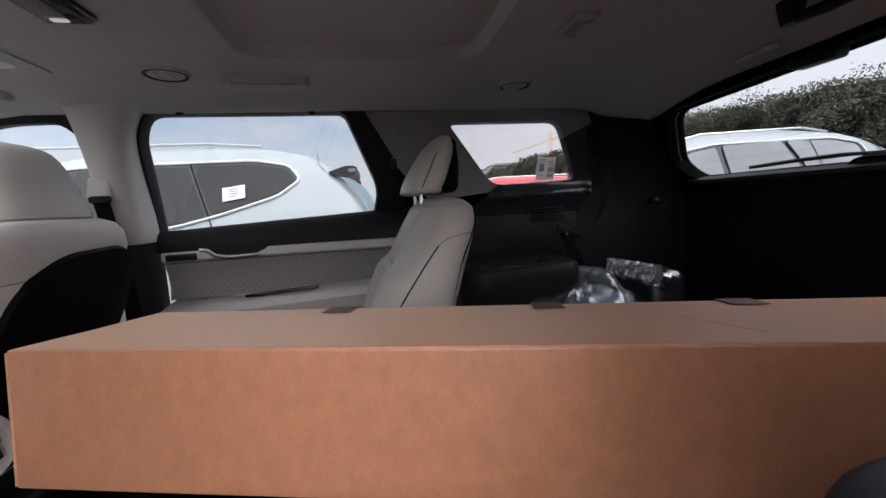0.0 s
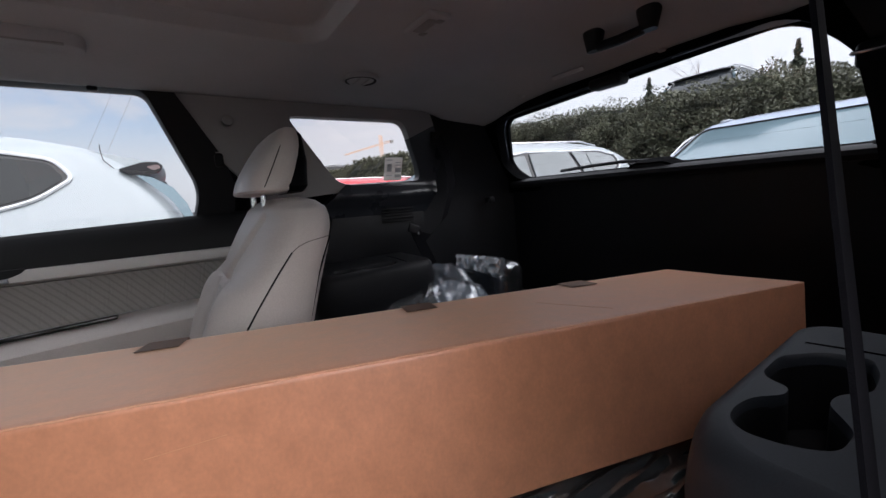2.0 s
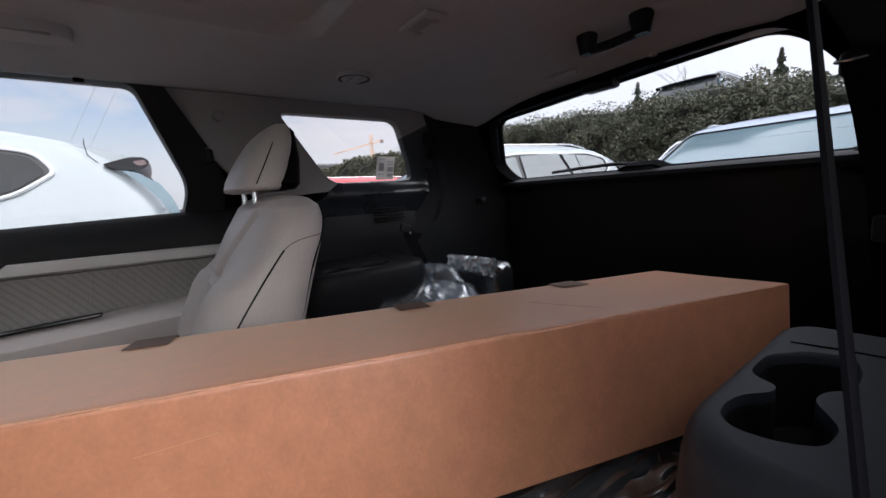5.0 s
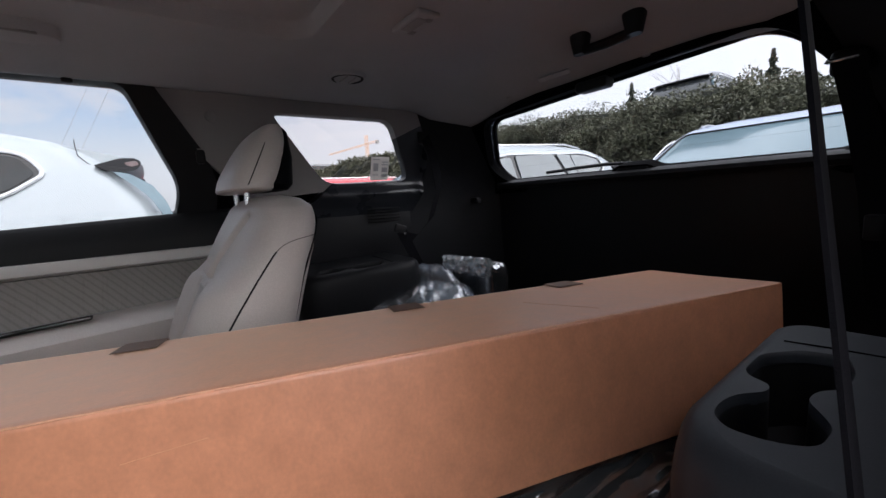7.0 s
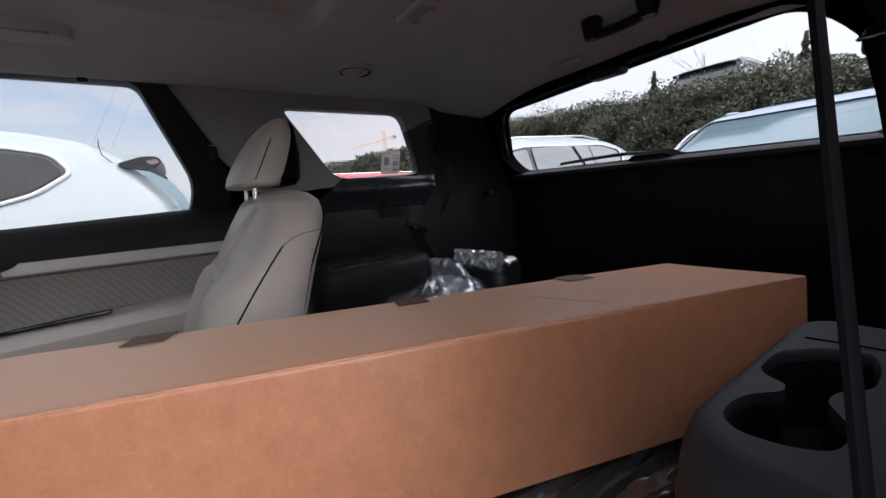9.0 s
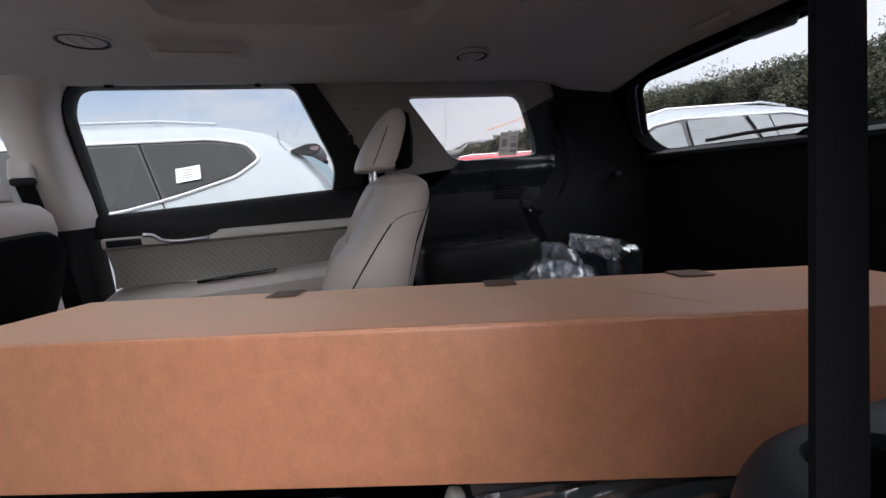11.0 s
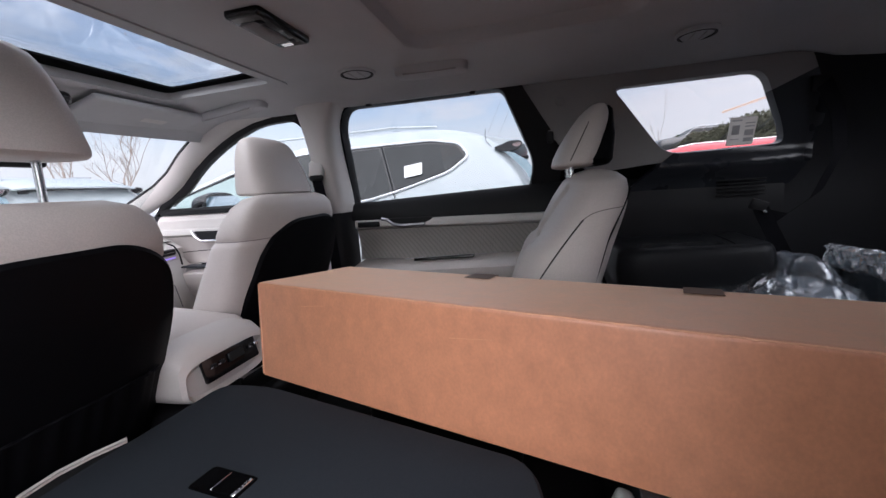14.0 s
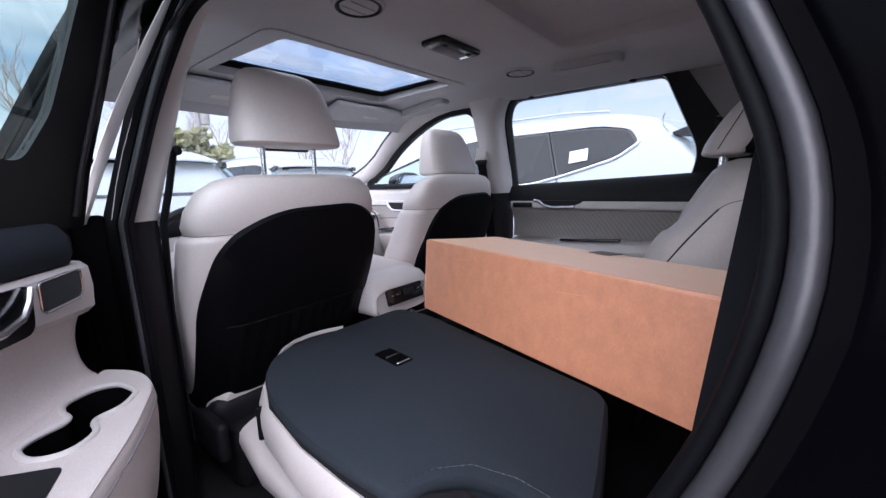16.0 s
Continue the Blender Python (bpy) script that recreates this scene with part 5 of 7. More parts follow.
def dashboard():
    d = thing("dashboard", (-1.6, 0, 0.6), "cream dashboard with a slim air vent and violet light strip", "dashboard")
    prof = [(-1.42, 0.66), (-1.36, 0.72), (-1.345, 0.85), (-1.355, 0.93), (-1.39, 0.965), (-1.39, 1.02), (-1.45, 1.05), (-1.60, 1.07), (-1.95, 1.05), (-1.95, 0.6)]
    bm = loft([[(x - 0.10 * (abs(y) / 0.78) ** 3, y, z) for x, z in prof] for y in [-0.78 + 0.104 * k for k in range(16)]])
    part("fascia", bm, CREAM_PLASTIC, d)
    bm = loft([[(x - 0.10 * (abs(y) / 0.78) ** 3, y, z) for x, z in ((-1.44, 1.055), (-1.60, 1.078), (-1.93, 1.07), (-1.93, 1.04), (-1.5, 1.02))] for y in [-0.77 + 0.1027 * k for k in range(16)]])
    part("top_pad", bm, PILLAR, d)
    part("air_vent", rbox((0.03, 0.20, 0.030), (-1.436, 0.605, 1.008), 0.008, 2, Euler((0, 0, radians(14))).to_matrix()), BLACK, d, "black slim air vent")
    part("vent_slat", rbox((0.012, 0.17, 0.003), (-1.424, 0.605, 1.008), 0.001, 1, Euler((0, 0, radians(14))).to_matrix()), DARK_CHROME, d)
    part("light_strip", rbox((0.012, 0.20, 0.006), (-1.440, 0.62, 0.978), 0.002, 1, Euler((0, 0, radians(18))).to_matrix()), emit_mat("violet light strip", (0.40, 0.28, 0.95), 0.45), d, "violet light strip")
    part("end_gap", tube([(-1.554, 0.728, 1.053), (-1.483, 0.728, 1.034), (-1.456, 0.728, 0.994), (-1.448, 0.728, 0.947), (-1.457, 0.728, 0.906), (-1.50, 0.728, 0.82), (-1.537, 0.728, 0.736)], 0.004, 6), BLACK, d)
    part("glove_box_seam", tube([(-1.352, 0.25, 0.89), (-1.365, 0.55, 0.885), (-1.39, 0.62, 0.86), (-1.385, 0.64, 0.75)], 0.002, 5), INK, d)
    part("instrument_hood", rbox((0.22, 0.42, 0.10), (-1.50, -0.40, 1.07), 0.04, 4), BLACK, d)
    w = thing("steering_wheel", (-1.20, -0.40, 0.98), "dark steering wheel behind the driver seat", "steering wheel")
    rot = Euler((0, radians(-65), 0)).to_matrix().to_4x4()
    pts = [Matrix.Translation((-1.20, -0.40, 0.98)) @ rot @ Vector((0.185 * math.cos(t), 0.185 * math.sin(t), 0)) for t in [2 * math.pi * k / 40 for k in range(40)]]
    part("rim", tube(pts, 0.016, 8, closed=True), BLACK, w)
    part("hub", rbox((0.06, 0.16, 0.12), (-1.22, -0.40, 0.98), 0.03, 3, Euler((0, radians(25), 0)).to_matrix()), CREAM_PLASTIC, w)
    part("column", tube([(-1.22, -0.40, 0.97), (-1.45, -0.40, 0.90)], 0.04, 12), BLACK, w)


dashboard()


def windscreen():
    ws = thing("windscreen", (-1.5, 0, 1.1), "clear laminated windscreen", "windscreen", kind="structure")
    top = lambda y: Vector((-1.24 + 0.05 * (y / 0.62) ** 2, y * 1.03, 1.505))
    bot = lambda y: Vector((-2.02 + 0.22 * (y / 0.74) ** 2, y * 1.17, 1.05))
    rings = []
    for k in range(13):
        y = -0.62 + 1.24 * k / 12
        rings.append([top(y), bot(y), bot(y) + Vector((-0.003, 0, 0.004)), top(y) + Vector((-0.003, 0, 0.004))])
    part("pane", loft(rings), CLEAR, ws)
    rings = []
    for k in range(13):
        y = -0.66 + 1.32 * k / 12
        t = Vector((-1.22 + 0.05 * (y / 0.62) ** 2, y, 1.515))
        rings.append([t + Vector((0.06, 0, 0.05)), t + Vector((0.0, 0, -0.022)), t + Vector((-0.04, 0, 0.0)), t + Vector((-0.04, 0, 0.08))])
    part("header_trim", loft(rings), HEADLINER, ws)
    for cy in (-0.34, 0.36):
        v = thing("sun_visor", (-1.08, cy, 1.53), "light grey folded sun visor", "sun visor", "sun visors")
        rot = Euler((0, radians(-13), 0)).to_matrix()
        part("visor_board", rbox((0.22, 0.42, 0.02), (-1.125, cy, 1.548), 0.0095, 4, rot), HEADLINER, v)
        part("visor_label", rbox((0.03, 0.09, 0.002), (-1.11, cy + 0.05, 1.5405), 0.001, 1, rot), CREAM_PLASTIC, v)
    rm = thing("rear_view_mirror", (-1.25, 0.02, 1.43), "black rear-view mirror hung on the windscreen", "mirror")
    part("mirror_housing", rbox((0.03, 0.23, 0.065), (-1.22, 0.0, 1.40), 0.014, 3), BLACK, rm)
    part("mirror_stalk", tube([(-1.235, 0.0, 1.41), (-1.27, 0.0, 1.455)], 0.012, 8), BLACK, rm)
    oc = thing("overhead_console", (-1.08, 0.02, 1.56), "black overhead console with lamp switches", "console")
    part("console_shell", rbox((0.13, 0.17, 0.04), (-1.10, 0.02, 1.553), 0.015, 3), GLOSS, oc)
    part("lamp_lens", rbox((0.03, 0.05, 0.008), (-1.08, 0.08, 1.532), 0.003, 2), CHROME, oc)


windscreen()

# ---------------------------------------------------------------- outside: cars
def car(paint, label, place, turn=0.0, scale=1.0, glass=None, group="parked cars", arched=False, raked=False):
    """An estate-bodied car; its nose points to -x, its tail ends at x = 0, its middle lies at y = 0."""
    c = new("parked_car")
    m = Matrix.Translation(place) @ Matrix.Rotation(radians(turn), 4, "Z")
    c.matrix_basis = m
    tagged(c, label, "car", group)
    glass = glass or TINTED
    k = scale
    def lift(x, z):
        """A roof that rises to its middle, for the arched body."""
        return (0.055 - 0.062 * ((x + 1.45) / 1.15) ** 2) * smoothstep((z - 1.25) / 0.4) if arched else 0.0
    def put(name, bm, mt, par=None, label=""):
        for v in bm.verts:
            v.co.z = (v.co.z + lift(v.co.x, v.co.z)) * k
        bmesh.ops.transform(bm, matrix=m, verts=bm.verts)
        return part(name, bm, mt, par or c, label)
    def rr(x0, x1, w, z, r=0.22):
        return [(p[0], p[1], z) for p in rpoly([(x0, -w), (x1, -w), (x1, w), (x0, w)], r, 6)]
    low = [(0.22, -4.75, -0.10, 0.86, 0.2), (0.40, -4.92, -0.02, 0.95, 0.3), (0.70, -4.97, 0.0, 0.975, 0.35), (0.95, -4.93, -0.02, 0.965, 0.4), (1.06, -4.80, -0.05, 0.945, 0.45), (1.12, -4.2, -0.08, 0.915, 0.4)]
    body = put("body", loft([rr(a, b, w, z, r) for z, a, b, w, r in low]), paint)
    hw = lambda z: float(np.interp(z, (1.10, 1.61, 1.68, 1.74), (0.905, 0.722, 0.66, 0.50)))
    xf = lambda z: float(np.interp(z, (1.08, 1.30, 1.50, 1.60, 1.66, 1.74), (-3.85, -3.45, -2.80, -2.32, -2.0, -1.65)) if raked else np.interp(z, (1.08, 1.64, 1.68, 1.74), (-3.75, -2.81, -2.72, -2.40)))
    xr = lambda z: float(np.interp(z, (1.10, 1.30, 1.50, 1.58, 1.61, 1.64, 1.68, 1.715, 1.74), (-0.06, -0.15, -0.30, -0.40, -0.46, -0.54, -0.71, -0.98, -1.40)))
    cab = put("cabin", loft([rr(xf(z), xr(z), hw(z), z, 0.16) for z in (1.08, 1.2, 1.3, 1.4, 1.5, 1.58, 1.61, 1.64, 1.68, 1.715, 1.74)]), paint)
    for s in (1, -1):
        f = lambda u, v, o=0.008: (u, s * (hw(v) + o), v)
        panes = (("window", [(-3.02, 1.30), (-2.32, 1.22), (-2.345, 1.595), (-2.62, 1.575), (-2.86, 1.47)], 0.04), ("window", [(-2.25, 1.22), (-1.40, 1.27), (-1.62, 1.60), (-2.27, 1.60)], 0.02), ("window", [(-1.34, 1.29), (-0.80, 1.40), (-0.66, 1.47), (-0.72, 1.57), (-1.0, 1.60), (-1.55, 1.60)], 0.03)) if arched else (("front_window", [(-3.30, 1.19), (-2.36, 1.15), (-2.36, 1.505), (-2.62, 1.455), (-3.16, 1.295)] if raked else [(-3.28, 1.17), (-2.36, 1.15), (-2.36, 1.55), (-2.80, 1.55)], 0.04), ("window", [(-2.28, 1.15), (-1.17, 1.205), (-1.295, 1.57), (-2.28, 1.56)], 0.02), ("window", [(-1.14, 1.245), (-0.98, 1.285), (-0.72, 1.37), (-0.605, 1.455), (-0.67, 1.54), (-0.87, 1.57), (-1.26, 1.578)], 0.03))
        for n, pts, r in panes:
            put(n, plate(rpoly(pts, r, 4), f, (0, -s * 0.02, 0)), GREEN_GLASS if n == "front_window" and raked else glass, cab)
        ring = rpoly([(-3.12, 1.29), (-2.30, 1.19), (-1.36, 1.24), (-0.76, 1.37), (-0.60, 1.47), (-0.67, 1.59), (-1.0, 1.625), (-2.36, 1.62), (-2.66, 1.60), (-2.92, 1.48)], 0.05, 5) if arched else rpoly([(-3.40, 1.135), (-1.40, 1.165), (-1.10, 1.232), (-0.72, 1.345), (-0.57, 1.455), (-0.64, 1.555), (-0.86, 1.60)] + ([(-1.93, 1.592), (-2.36, 1.54), (-2.66, 1.48), (-3.22, 1.305)] if raked else [(-2.85, 1.60)]), [0.05, 0.1, 0.1, 0.06, 0.04, 0.05, 0.08] + ([0.2, 0.1, 0.1, 0.06] if raked else [0.15]), 5)
        put("window_surround", plate(ring, lambda u, v: f(u, v, 0.004), (0, -s * 0.015, 0)), GLOSS, cab)
        put("window_trim", tube([f(u, v, 0.008) for u, v in ring], 0.010, 6, closed=True), BRIGHT_TRIM, cab)
        put("tailgate_seam", tube([(-0.46, s * 0.60, 1.655), (-0.448, s * (hw(1.60) + 0.004), 1.605), (-0.44, s * (hw(1.55) + 0.006), 1.55), (-0.40, s * (hw(1.50) + 0.006), 1.505)], 0.0025, 5), BLACK, cab)
        put("door_seam", tube([f(-1.28 + 0.33 * (1.60 - v), v, 0.009) for v in (1.60, 1.5, 1.4, 1.3, 1.2, 1.12)] + [(-1.10, s * 0.93, 1.04)], 0.004, 5), BLACK, cab)
        put("roof_rail", tube([(-2.6, s * 0.585, 1.708), (-2.4, s * 0.60, 1.738), (-1.2, s * 0.59, 1.742), (-0.85, s * 0.57, 1.718)], 0.011, 6), paint if raked else CHROME, cab)
        put("tail_lamp", plate(rpoly([(-0.16, 0.92), (0.0, 0.92), (0.0, 1.10), (-0.10, 1.10)], 0.03), lambda u, v: (u, s * 0.90, v), (0, s * 0.03, 0)), LAMP_RED)
        put("head_lamp", rbox((0.20, 0.06, 0.10), (-4.72, s * 0.86, 0.88), 0.03, 3), CHROME)
        put("side_mirror", rbox((0.10, 0.20, 0.14), (-3.18, s * 1.04, 1.16), 0.04, 3), paint)
        for x in (-0.95, -3.90):
            w = put("wheel", loft([[(x + r * math.cos(t), s * yy, 0.37 + r * math.sin(t)) for t in [2 * math.pi * i / 28 for i in range(28)]] for r, yy in ((0.30, 0.74), (0.36, 0.78), (0.365, 0.93), (0.33, 0.965), (0.25, 0.965))]), TYRE)
            put("rim", loft([[(x + r * math.cos(t), s * yy, 0.37 + r * math.sin(t)) for t in [2 * math.pi * i / 20 for i in range(20)]] for r, yy in ((0.25, 0.955), (0.24, 0.97), (0.06, 0.95))]), CHROME, w)
    put("rear_window", plate(rpoly([(-0.70, 1.16), (0.70, 1.16), (0.58, 1.56), (-0.58, 1.56)], 0.06), lambda u, v: (xr(v) + 0.004, u, v), (-0.02, 0, 0)), glass, cab)
    put("windscreen", plate(rpoly([(-0.78, 1.11), (0.78, 1.11), (0.62, 1.63), (-0.62, 1.63)], 0.06), lambda u, v: (xf(v) - 0.004, u, v), (0.02, 0, 0)), SCREEN_GLASS, cab)
    put("windscreen_seal", tube([(xf(v) - 0.008, u, v) for u, v in rpoly([(-0.79, 1.105), (0.79, 1.105), (0.63, 1.635), (-0.63, 1.635)], 0.06)], 0.010, 5, closed=True), BLACK, cab)
    # roof spoiler that carries the roof's fall on over the rear window, with dark cheeks
    edge = lambda y: 1 - 0.10 * smoothstep((abs(y) - 0.45) / 0.25)
    sp = loft([[(x - 0.03 * (abs(y) / 0.68) ** 4, y, 1.0 + (z - 1.0) * edge(y) ** 0.35) for x, z in ((-0.66, 1.672), (-0.50, 1.640), (-0.36, 1.606), (-0.22, 1.572), (-0.175, 1.556), (-0.172, 1.538), (-0.25, 1.535), (-0.50, 1.56), (-0.66, 1.60))] for y in (-0.69, -0.64, -0.56, -0.4, -0.2, 0, 0.2, 0.4, 0.56, 0.64, 0.69)])
    put("spoiler", sp, paint, cab)
    for s in (1, -1):
        cheek = rpoly([(-0.385, 1.497), (-0.27, 1.538), (-0.20, 1.540), (-0.172, 1.515), (-0.20, 1.475), (-0.29, 1.462), (-0.33, 1.47)], 0.015, 3)
        put("spoiler_cheek", plate(cheek, lambda u, v: (u, s * (hw(v) - 0.03), v), (0, s * 0.045, 0)), BLACK, cab)
        put("brake_lamp", plate(rpoly([(-0.255, 1.512), (-0.195, 1.525), (-0.185, 1.50), (-0.225, 1.488)], 0.012, 3), lambda u, v: (u, s * (hw(v) + 0.017), v), (0, -s * 0.006, 0)), LAMP_RED, cab)
        side = rpoly([(-0.31, 1.466), (-0.235, 1.450), (-0.14, 1.385), (-0.085, 1.29), (-0.06, 1.20), (-0.10, 1.20), (-0.16, 1.315), (-0.24, 1.40)], 0.012, 3)
        put("rear_window_edge", plate(side, lambda u, v: (u, s * (hw(v) - 0.03), v), (0, s * 0.042, 0)), SCREEN_GLASS, cab, "blue-grey edge of the rear window")
    return c


car(PAINT_WHITE, "white sport utility car with a dark quarter window", (0.33, 2.93, 0), raked=True)
car(PAINT_PEARL, "pale blue sport utility car parked nose to tail", (6.9, 0.30, 0))
car(PAINT_WHITE, "white sport utility car with silver roof rails", (5.75, 3.15, 0), glass=PALE_GLASS, arched=True)
car(PAINT_RED, "red car in the row behind", (4.75, 6.1, 0), scale=0.93)
car(PAINT_GREY, "dark grey car on the higher ground beyond the hedge", (11.75, 4.34, 2.47), turn=180, scale=0.94)
car(PAINT_GREY, "dark car on the higher ground beyond the hedge", (12.8, 29.5, 2.452), turn=0, group="cars beyond the hedge")
car(PAINT_SILVER, "silver car on the higher ground beyond the hedge", (18.2, 30.0, 2.453), turn=0, group="cars beyond the hedge")
car(PAINT_WHITE, "white car ahead of the windscreen", (-4.4, 0.4, 0), turn=0, group="cars ahead")
car(PAINT_WHITE, "white car ahead of the windscreen", (-5.2, 3.0, 0), group="cars ahead")
car(PAINT_GREY, "dark car far ahead", (-10.5, 3.4, 0), group="cars ahead")
car(PAINT_GREY, "dark car ahead on the driver side", (-5.0, -2.4, 0), group="cars ahead")

# side mirror of our own car
mr = thing("door_mirror", (-1.55, 1.02, 1.15), "gloss black door mirror of the passenger door", "mirror")
part("mirror_housing", loft([[(x, 1.06 + a, 1.185 + b) for a, b in oval(24, w, h, 3.0)] for x, w, h in ((-1.60, 0.06, 0.05), (-1.57, 0.115, 0.09), (-1.50, 0.132, 0.105), (-1.475, 0.126, 0.10))]), GLOSS, mr)
part("mirror_glass", plate(rpoly([(0.948, 1.10), (1.172, 1.10), (1.172, 1.265), (0.948, 1.265)], 0.04), lambda u, v: (-1.458 + 0.10 * (u - 1.06), u, v), (-0.004, 0, 0)), mat("mirror silver", (0.55, 0.62, 0.68), 0.04, 1.0, var=0.03, bump=0.0), mr, "mirror glass")
part("mirror_foot", tube([(-1.53, 0.90, 1.165), (-1.54, 0.99, 1.18)], 0.03, 8), GLOSS, mr)

# ---------------------------------------------------------------- ground and plants
prof = [(-400, 0.0), (8.3, 0.0), (9.2, 0.9), (10.6, 2.3), (12, 2.45), (400, 2.6)]
bm = loft([[(x, y, z) for x, z in prof] + [(400, y, -1), (-400, y, -1)] for y in (-400, -60, 0, 60, 400)])
structure(part("ground", bm, ASPHALT, smooth=False), "dark asphalt car park rising to a higher lot", "ground")


def leaves(name, centres, size, material, label, category, seed, flat=0.0):
    """A mass of small leaves, each a bent pair of triangles."""
    rng = np.random.default_rng(seed)
    n = len(centres)
    a = rng.normal(size=(n, 3))
    a /= np.linalg.norm(a, axis=1)[:, None]
    b = np.cross(a, rng.normal(size=(n, 3)))
    b /= np.linalg.norm(b, axis=1)[:, None]
    s = size * rng.uniform(0.6, 1.4, size=(n, 1))
    verts = np.stack([centres - a * s, centres + b * s * 0.45, centres + a * s, centres - b * s * 0.45], 1).reshape(-1, 3)
    me = bpy.data.meshes.new(name)
    idx = np.arange(4 * n).reshape(-1, 4)
    me.from_pydata(verts.tolist(), [], idx.tolist())
    me.materials.append(material)
    return tagged(new(name, me), label, category, kind="stuff")


def hedge():
    rng = np.random.default_rng(4)
    def top(y):
        return float(np.interp(y, (0, 0.9, 1.5, 2.1, 3.0, 7.5, 18, 26, 36, 45), (2.55, 2.70, 2.95, 3.12, 3.06, 3.40, 3.48, 3.52, 3.85, 4.1))) + 0.10 * math.sin(y * 0.7) + 0.16 * noise.noise((y * 0.55, 0, 0)) + 0.22 * noise.noise((y * 1.6, 3, 0)) + 0.10 * noise.noise((y * 4.2, 7, 0))
    pts = []
    while len(pts) < 190000:
        y = rng.uniform(-4, 27) if rng.random() < 0.35 else rng.uniform(-2, 13)
        z = 0.6 + (top(y) - 0.6) * rng.random() ** 0.7
        lump = 0.38 * noise.noise((y * 1.3, z * 1.5, 2)) + 0.16 * noise.noise((y * 3.6, z * 3.6, 9))
        x = 8.55 - lump + 0.55 * max(0, z - 1.6) ** 1.4 * 0.5 + abs(rng.normal(0, 0.13))
        if z > top(y) - 0.25:
            x += rng.uniform(0, 1.2)
        pts.append((x, y, z))
    leaves("hedge", np.array(pts), 0.032, LEAF, "tall evergreen hedge on the bank behind the cars", "hedge", 5)
    far = []
    while len(far) < 26000:
        y = rng.uniform(13, 44)
        z = 1.2 + (top(y) - 1.2) * rng.random() ** 0.6
        far.append((8.5 - 0.4 * noise.noise((y * 1.3, z * 1.5, 2)) + 0.5 * max(0, z - 1.8) + abs(rng.normal(0, 0.2)), y, z + rng.normal(0, 0.06)))
    leaves("hedge", np.array(far), 0.085, LEAF, "far end of the tall evergreen hedge", "hedge", 15)
    # solid hull added behind the leaves; its dark colour paints the shade between them
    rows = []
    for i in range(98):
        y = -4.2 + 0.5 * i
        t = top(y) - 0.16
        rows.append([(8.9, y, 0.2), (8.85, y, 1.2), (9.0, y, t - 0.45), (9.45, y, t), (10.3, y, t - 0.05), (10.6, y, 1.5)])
    tagged(part("hedge_core", loft(rows), LEAF_SHADE), "hull inside the evergreen hedge, coloured dark for the shade between leaves", "hedge", kind="stuff")
    pts = []
    for k in range(5200):
        y = rng.uniform(-2, 15)
        c = noise.noise((y * 2.3, 11, 0))
        if c < 0.12 or y < 1.9:
            continue
        pts.append((9.2 + rng.normal(0, 0.25), y + rng.normal(0, 0.06), top(y) + rng.random() ** 1.5 * 0.62 * c))
    leaves("hedge_shoots", np.array(pts), 0.028, LEAF, "loose shoots on top of the evergreen hedge", "hedge", 6)


hedge()


def bare_tree(place, height, seed, label="leafless tree with thin grey branches", slim=1.0):
    rng = random.Random(seed)
    t = thing("tree", place, label, "tree", "bare trees")
    trunk, twigs = bmesh.new(), bmesh.new()
    base = Vector(place)
    def grow(p, d, length, r, level):
        pts = [p]
        for k in range(4):
            d = (d + Vector((rng.uniform(-0.14, 0.14), rng.uniform(-0.14, 0.14), rng.uniform(-0.03, 0.1)))).normalized()
            p = p + d * length / 4
            pts.append(p)
        tube(pts, r, 5 if level else 8, bm=trunk if level < 2 else twigs)
        if level < 4:
            for k in range((4, 4, 3, 3)[level] if slim == 1.0 else 2):
                q = pts[rng.randint(2, 4)]
                e = (d + Vector((slim * rng.uniform(-0.75, 0.75), slim * rng.uniform(-0.75, 0.75), rng.uniform(-0.1, 0.5)))).normalized()
                grow(q, e, length * rng.uniform(0.55, 0.78), r * 0.55, level + 1)
    grow(base, Vector((0, 0, 1)), height * 0.42, height * 0.008 * slim, 0)
    part("trunk", trunk, BARK, t)
    part("twigs", twigs, BARK, t)


for i, (x, y, h) in enumerate(((-24, 9, 8), (-26, 13, 9), (-22, 5.5, 7), (-28, 17, 9), (-25, 1.5, 8), (-30, 22, 9), (44, 17.4, 10.2), (46, 14.0, 9.3), (10.2, 37, 6.2))):
    bare_tree((x, y, 2.4 if x > 0 else 0), h, 20 + i, slim=0.45 if y == 37 else 1.0)


def pine(place, height, seed):
    rng = np.random.default_rng(seed)
    t = thing("pine_tree", place, "dark narrow conifer behind the hedge", "tree", "conifers")
    part("trunk", tube([place, (place[0], place[1], place[2] + height)], height * 0.015, 6), BARK, t)
    pts = []
    for k in range(2600):
        h = rng.random() ** 0.8
        r = (1 - h) * height * 0.30 * (0.55 + 0.38 * math.sin(h * 44)) * math.sqrt(rng.random())
        a = rng.uniform(0, 2 * math.pi)
        pts.append((place[0] + r * math.cos(a), place[1] + r * math.sin(a), place[2] + height * (0.12 + 0.88 * h) - 0.25 * r))
    ob = leaves("crown", np.array(pts), height * 0.022, PINE, "", "", seed)
    ob.parent = t
    ob.matrix_parent_inverse = t.matrix_basis.inverted()
    del ob["kind"]


pine((20, 4.42, 2.5), 3.55, 3)
pine((20, 9.97, 2.5), 3.7, 4)


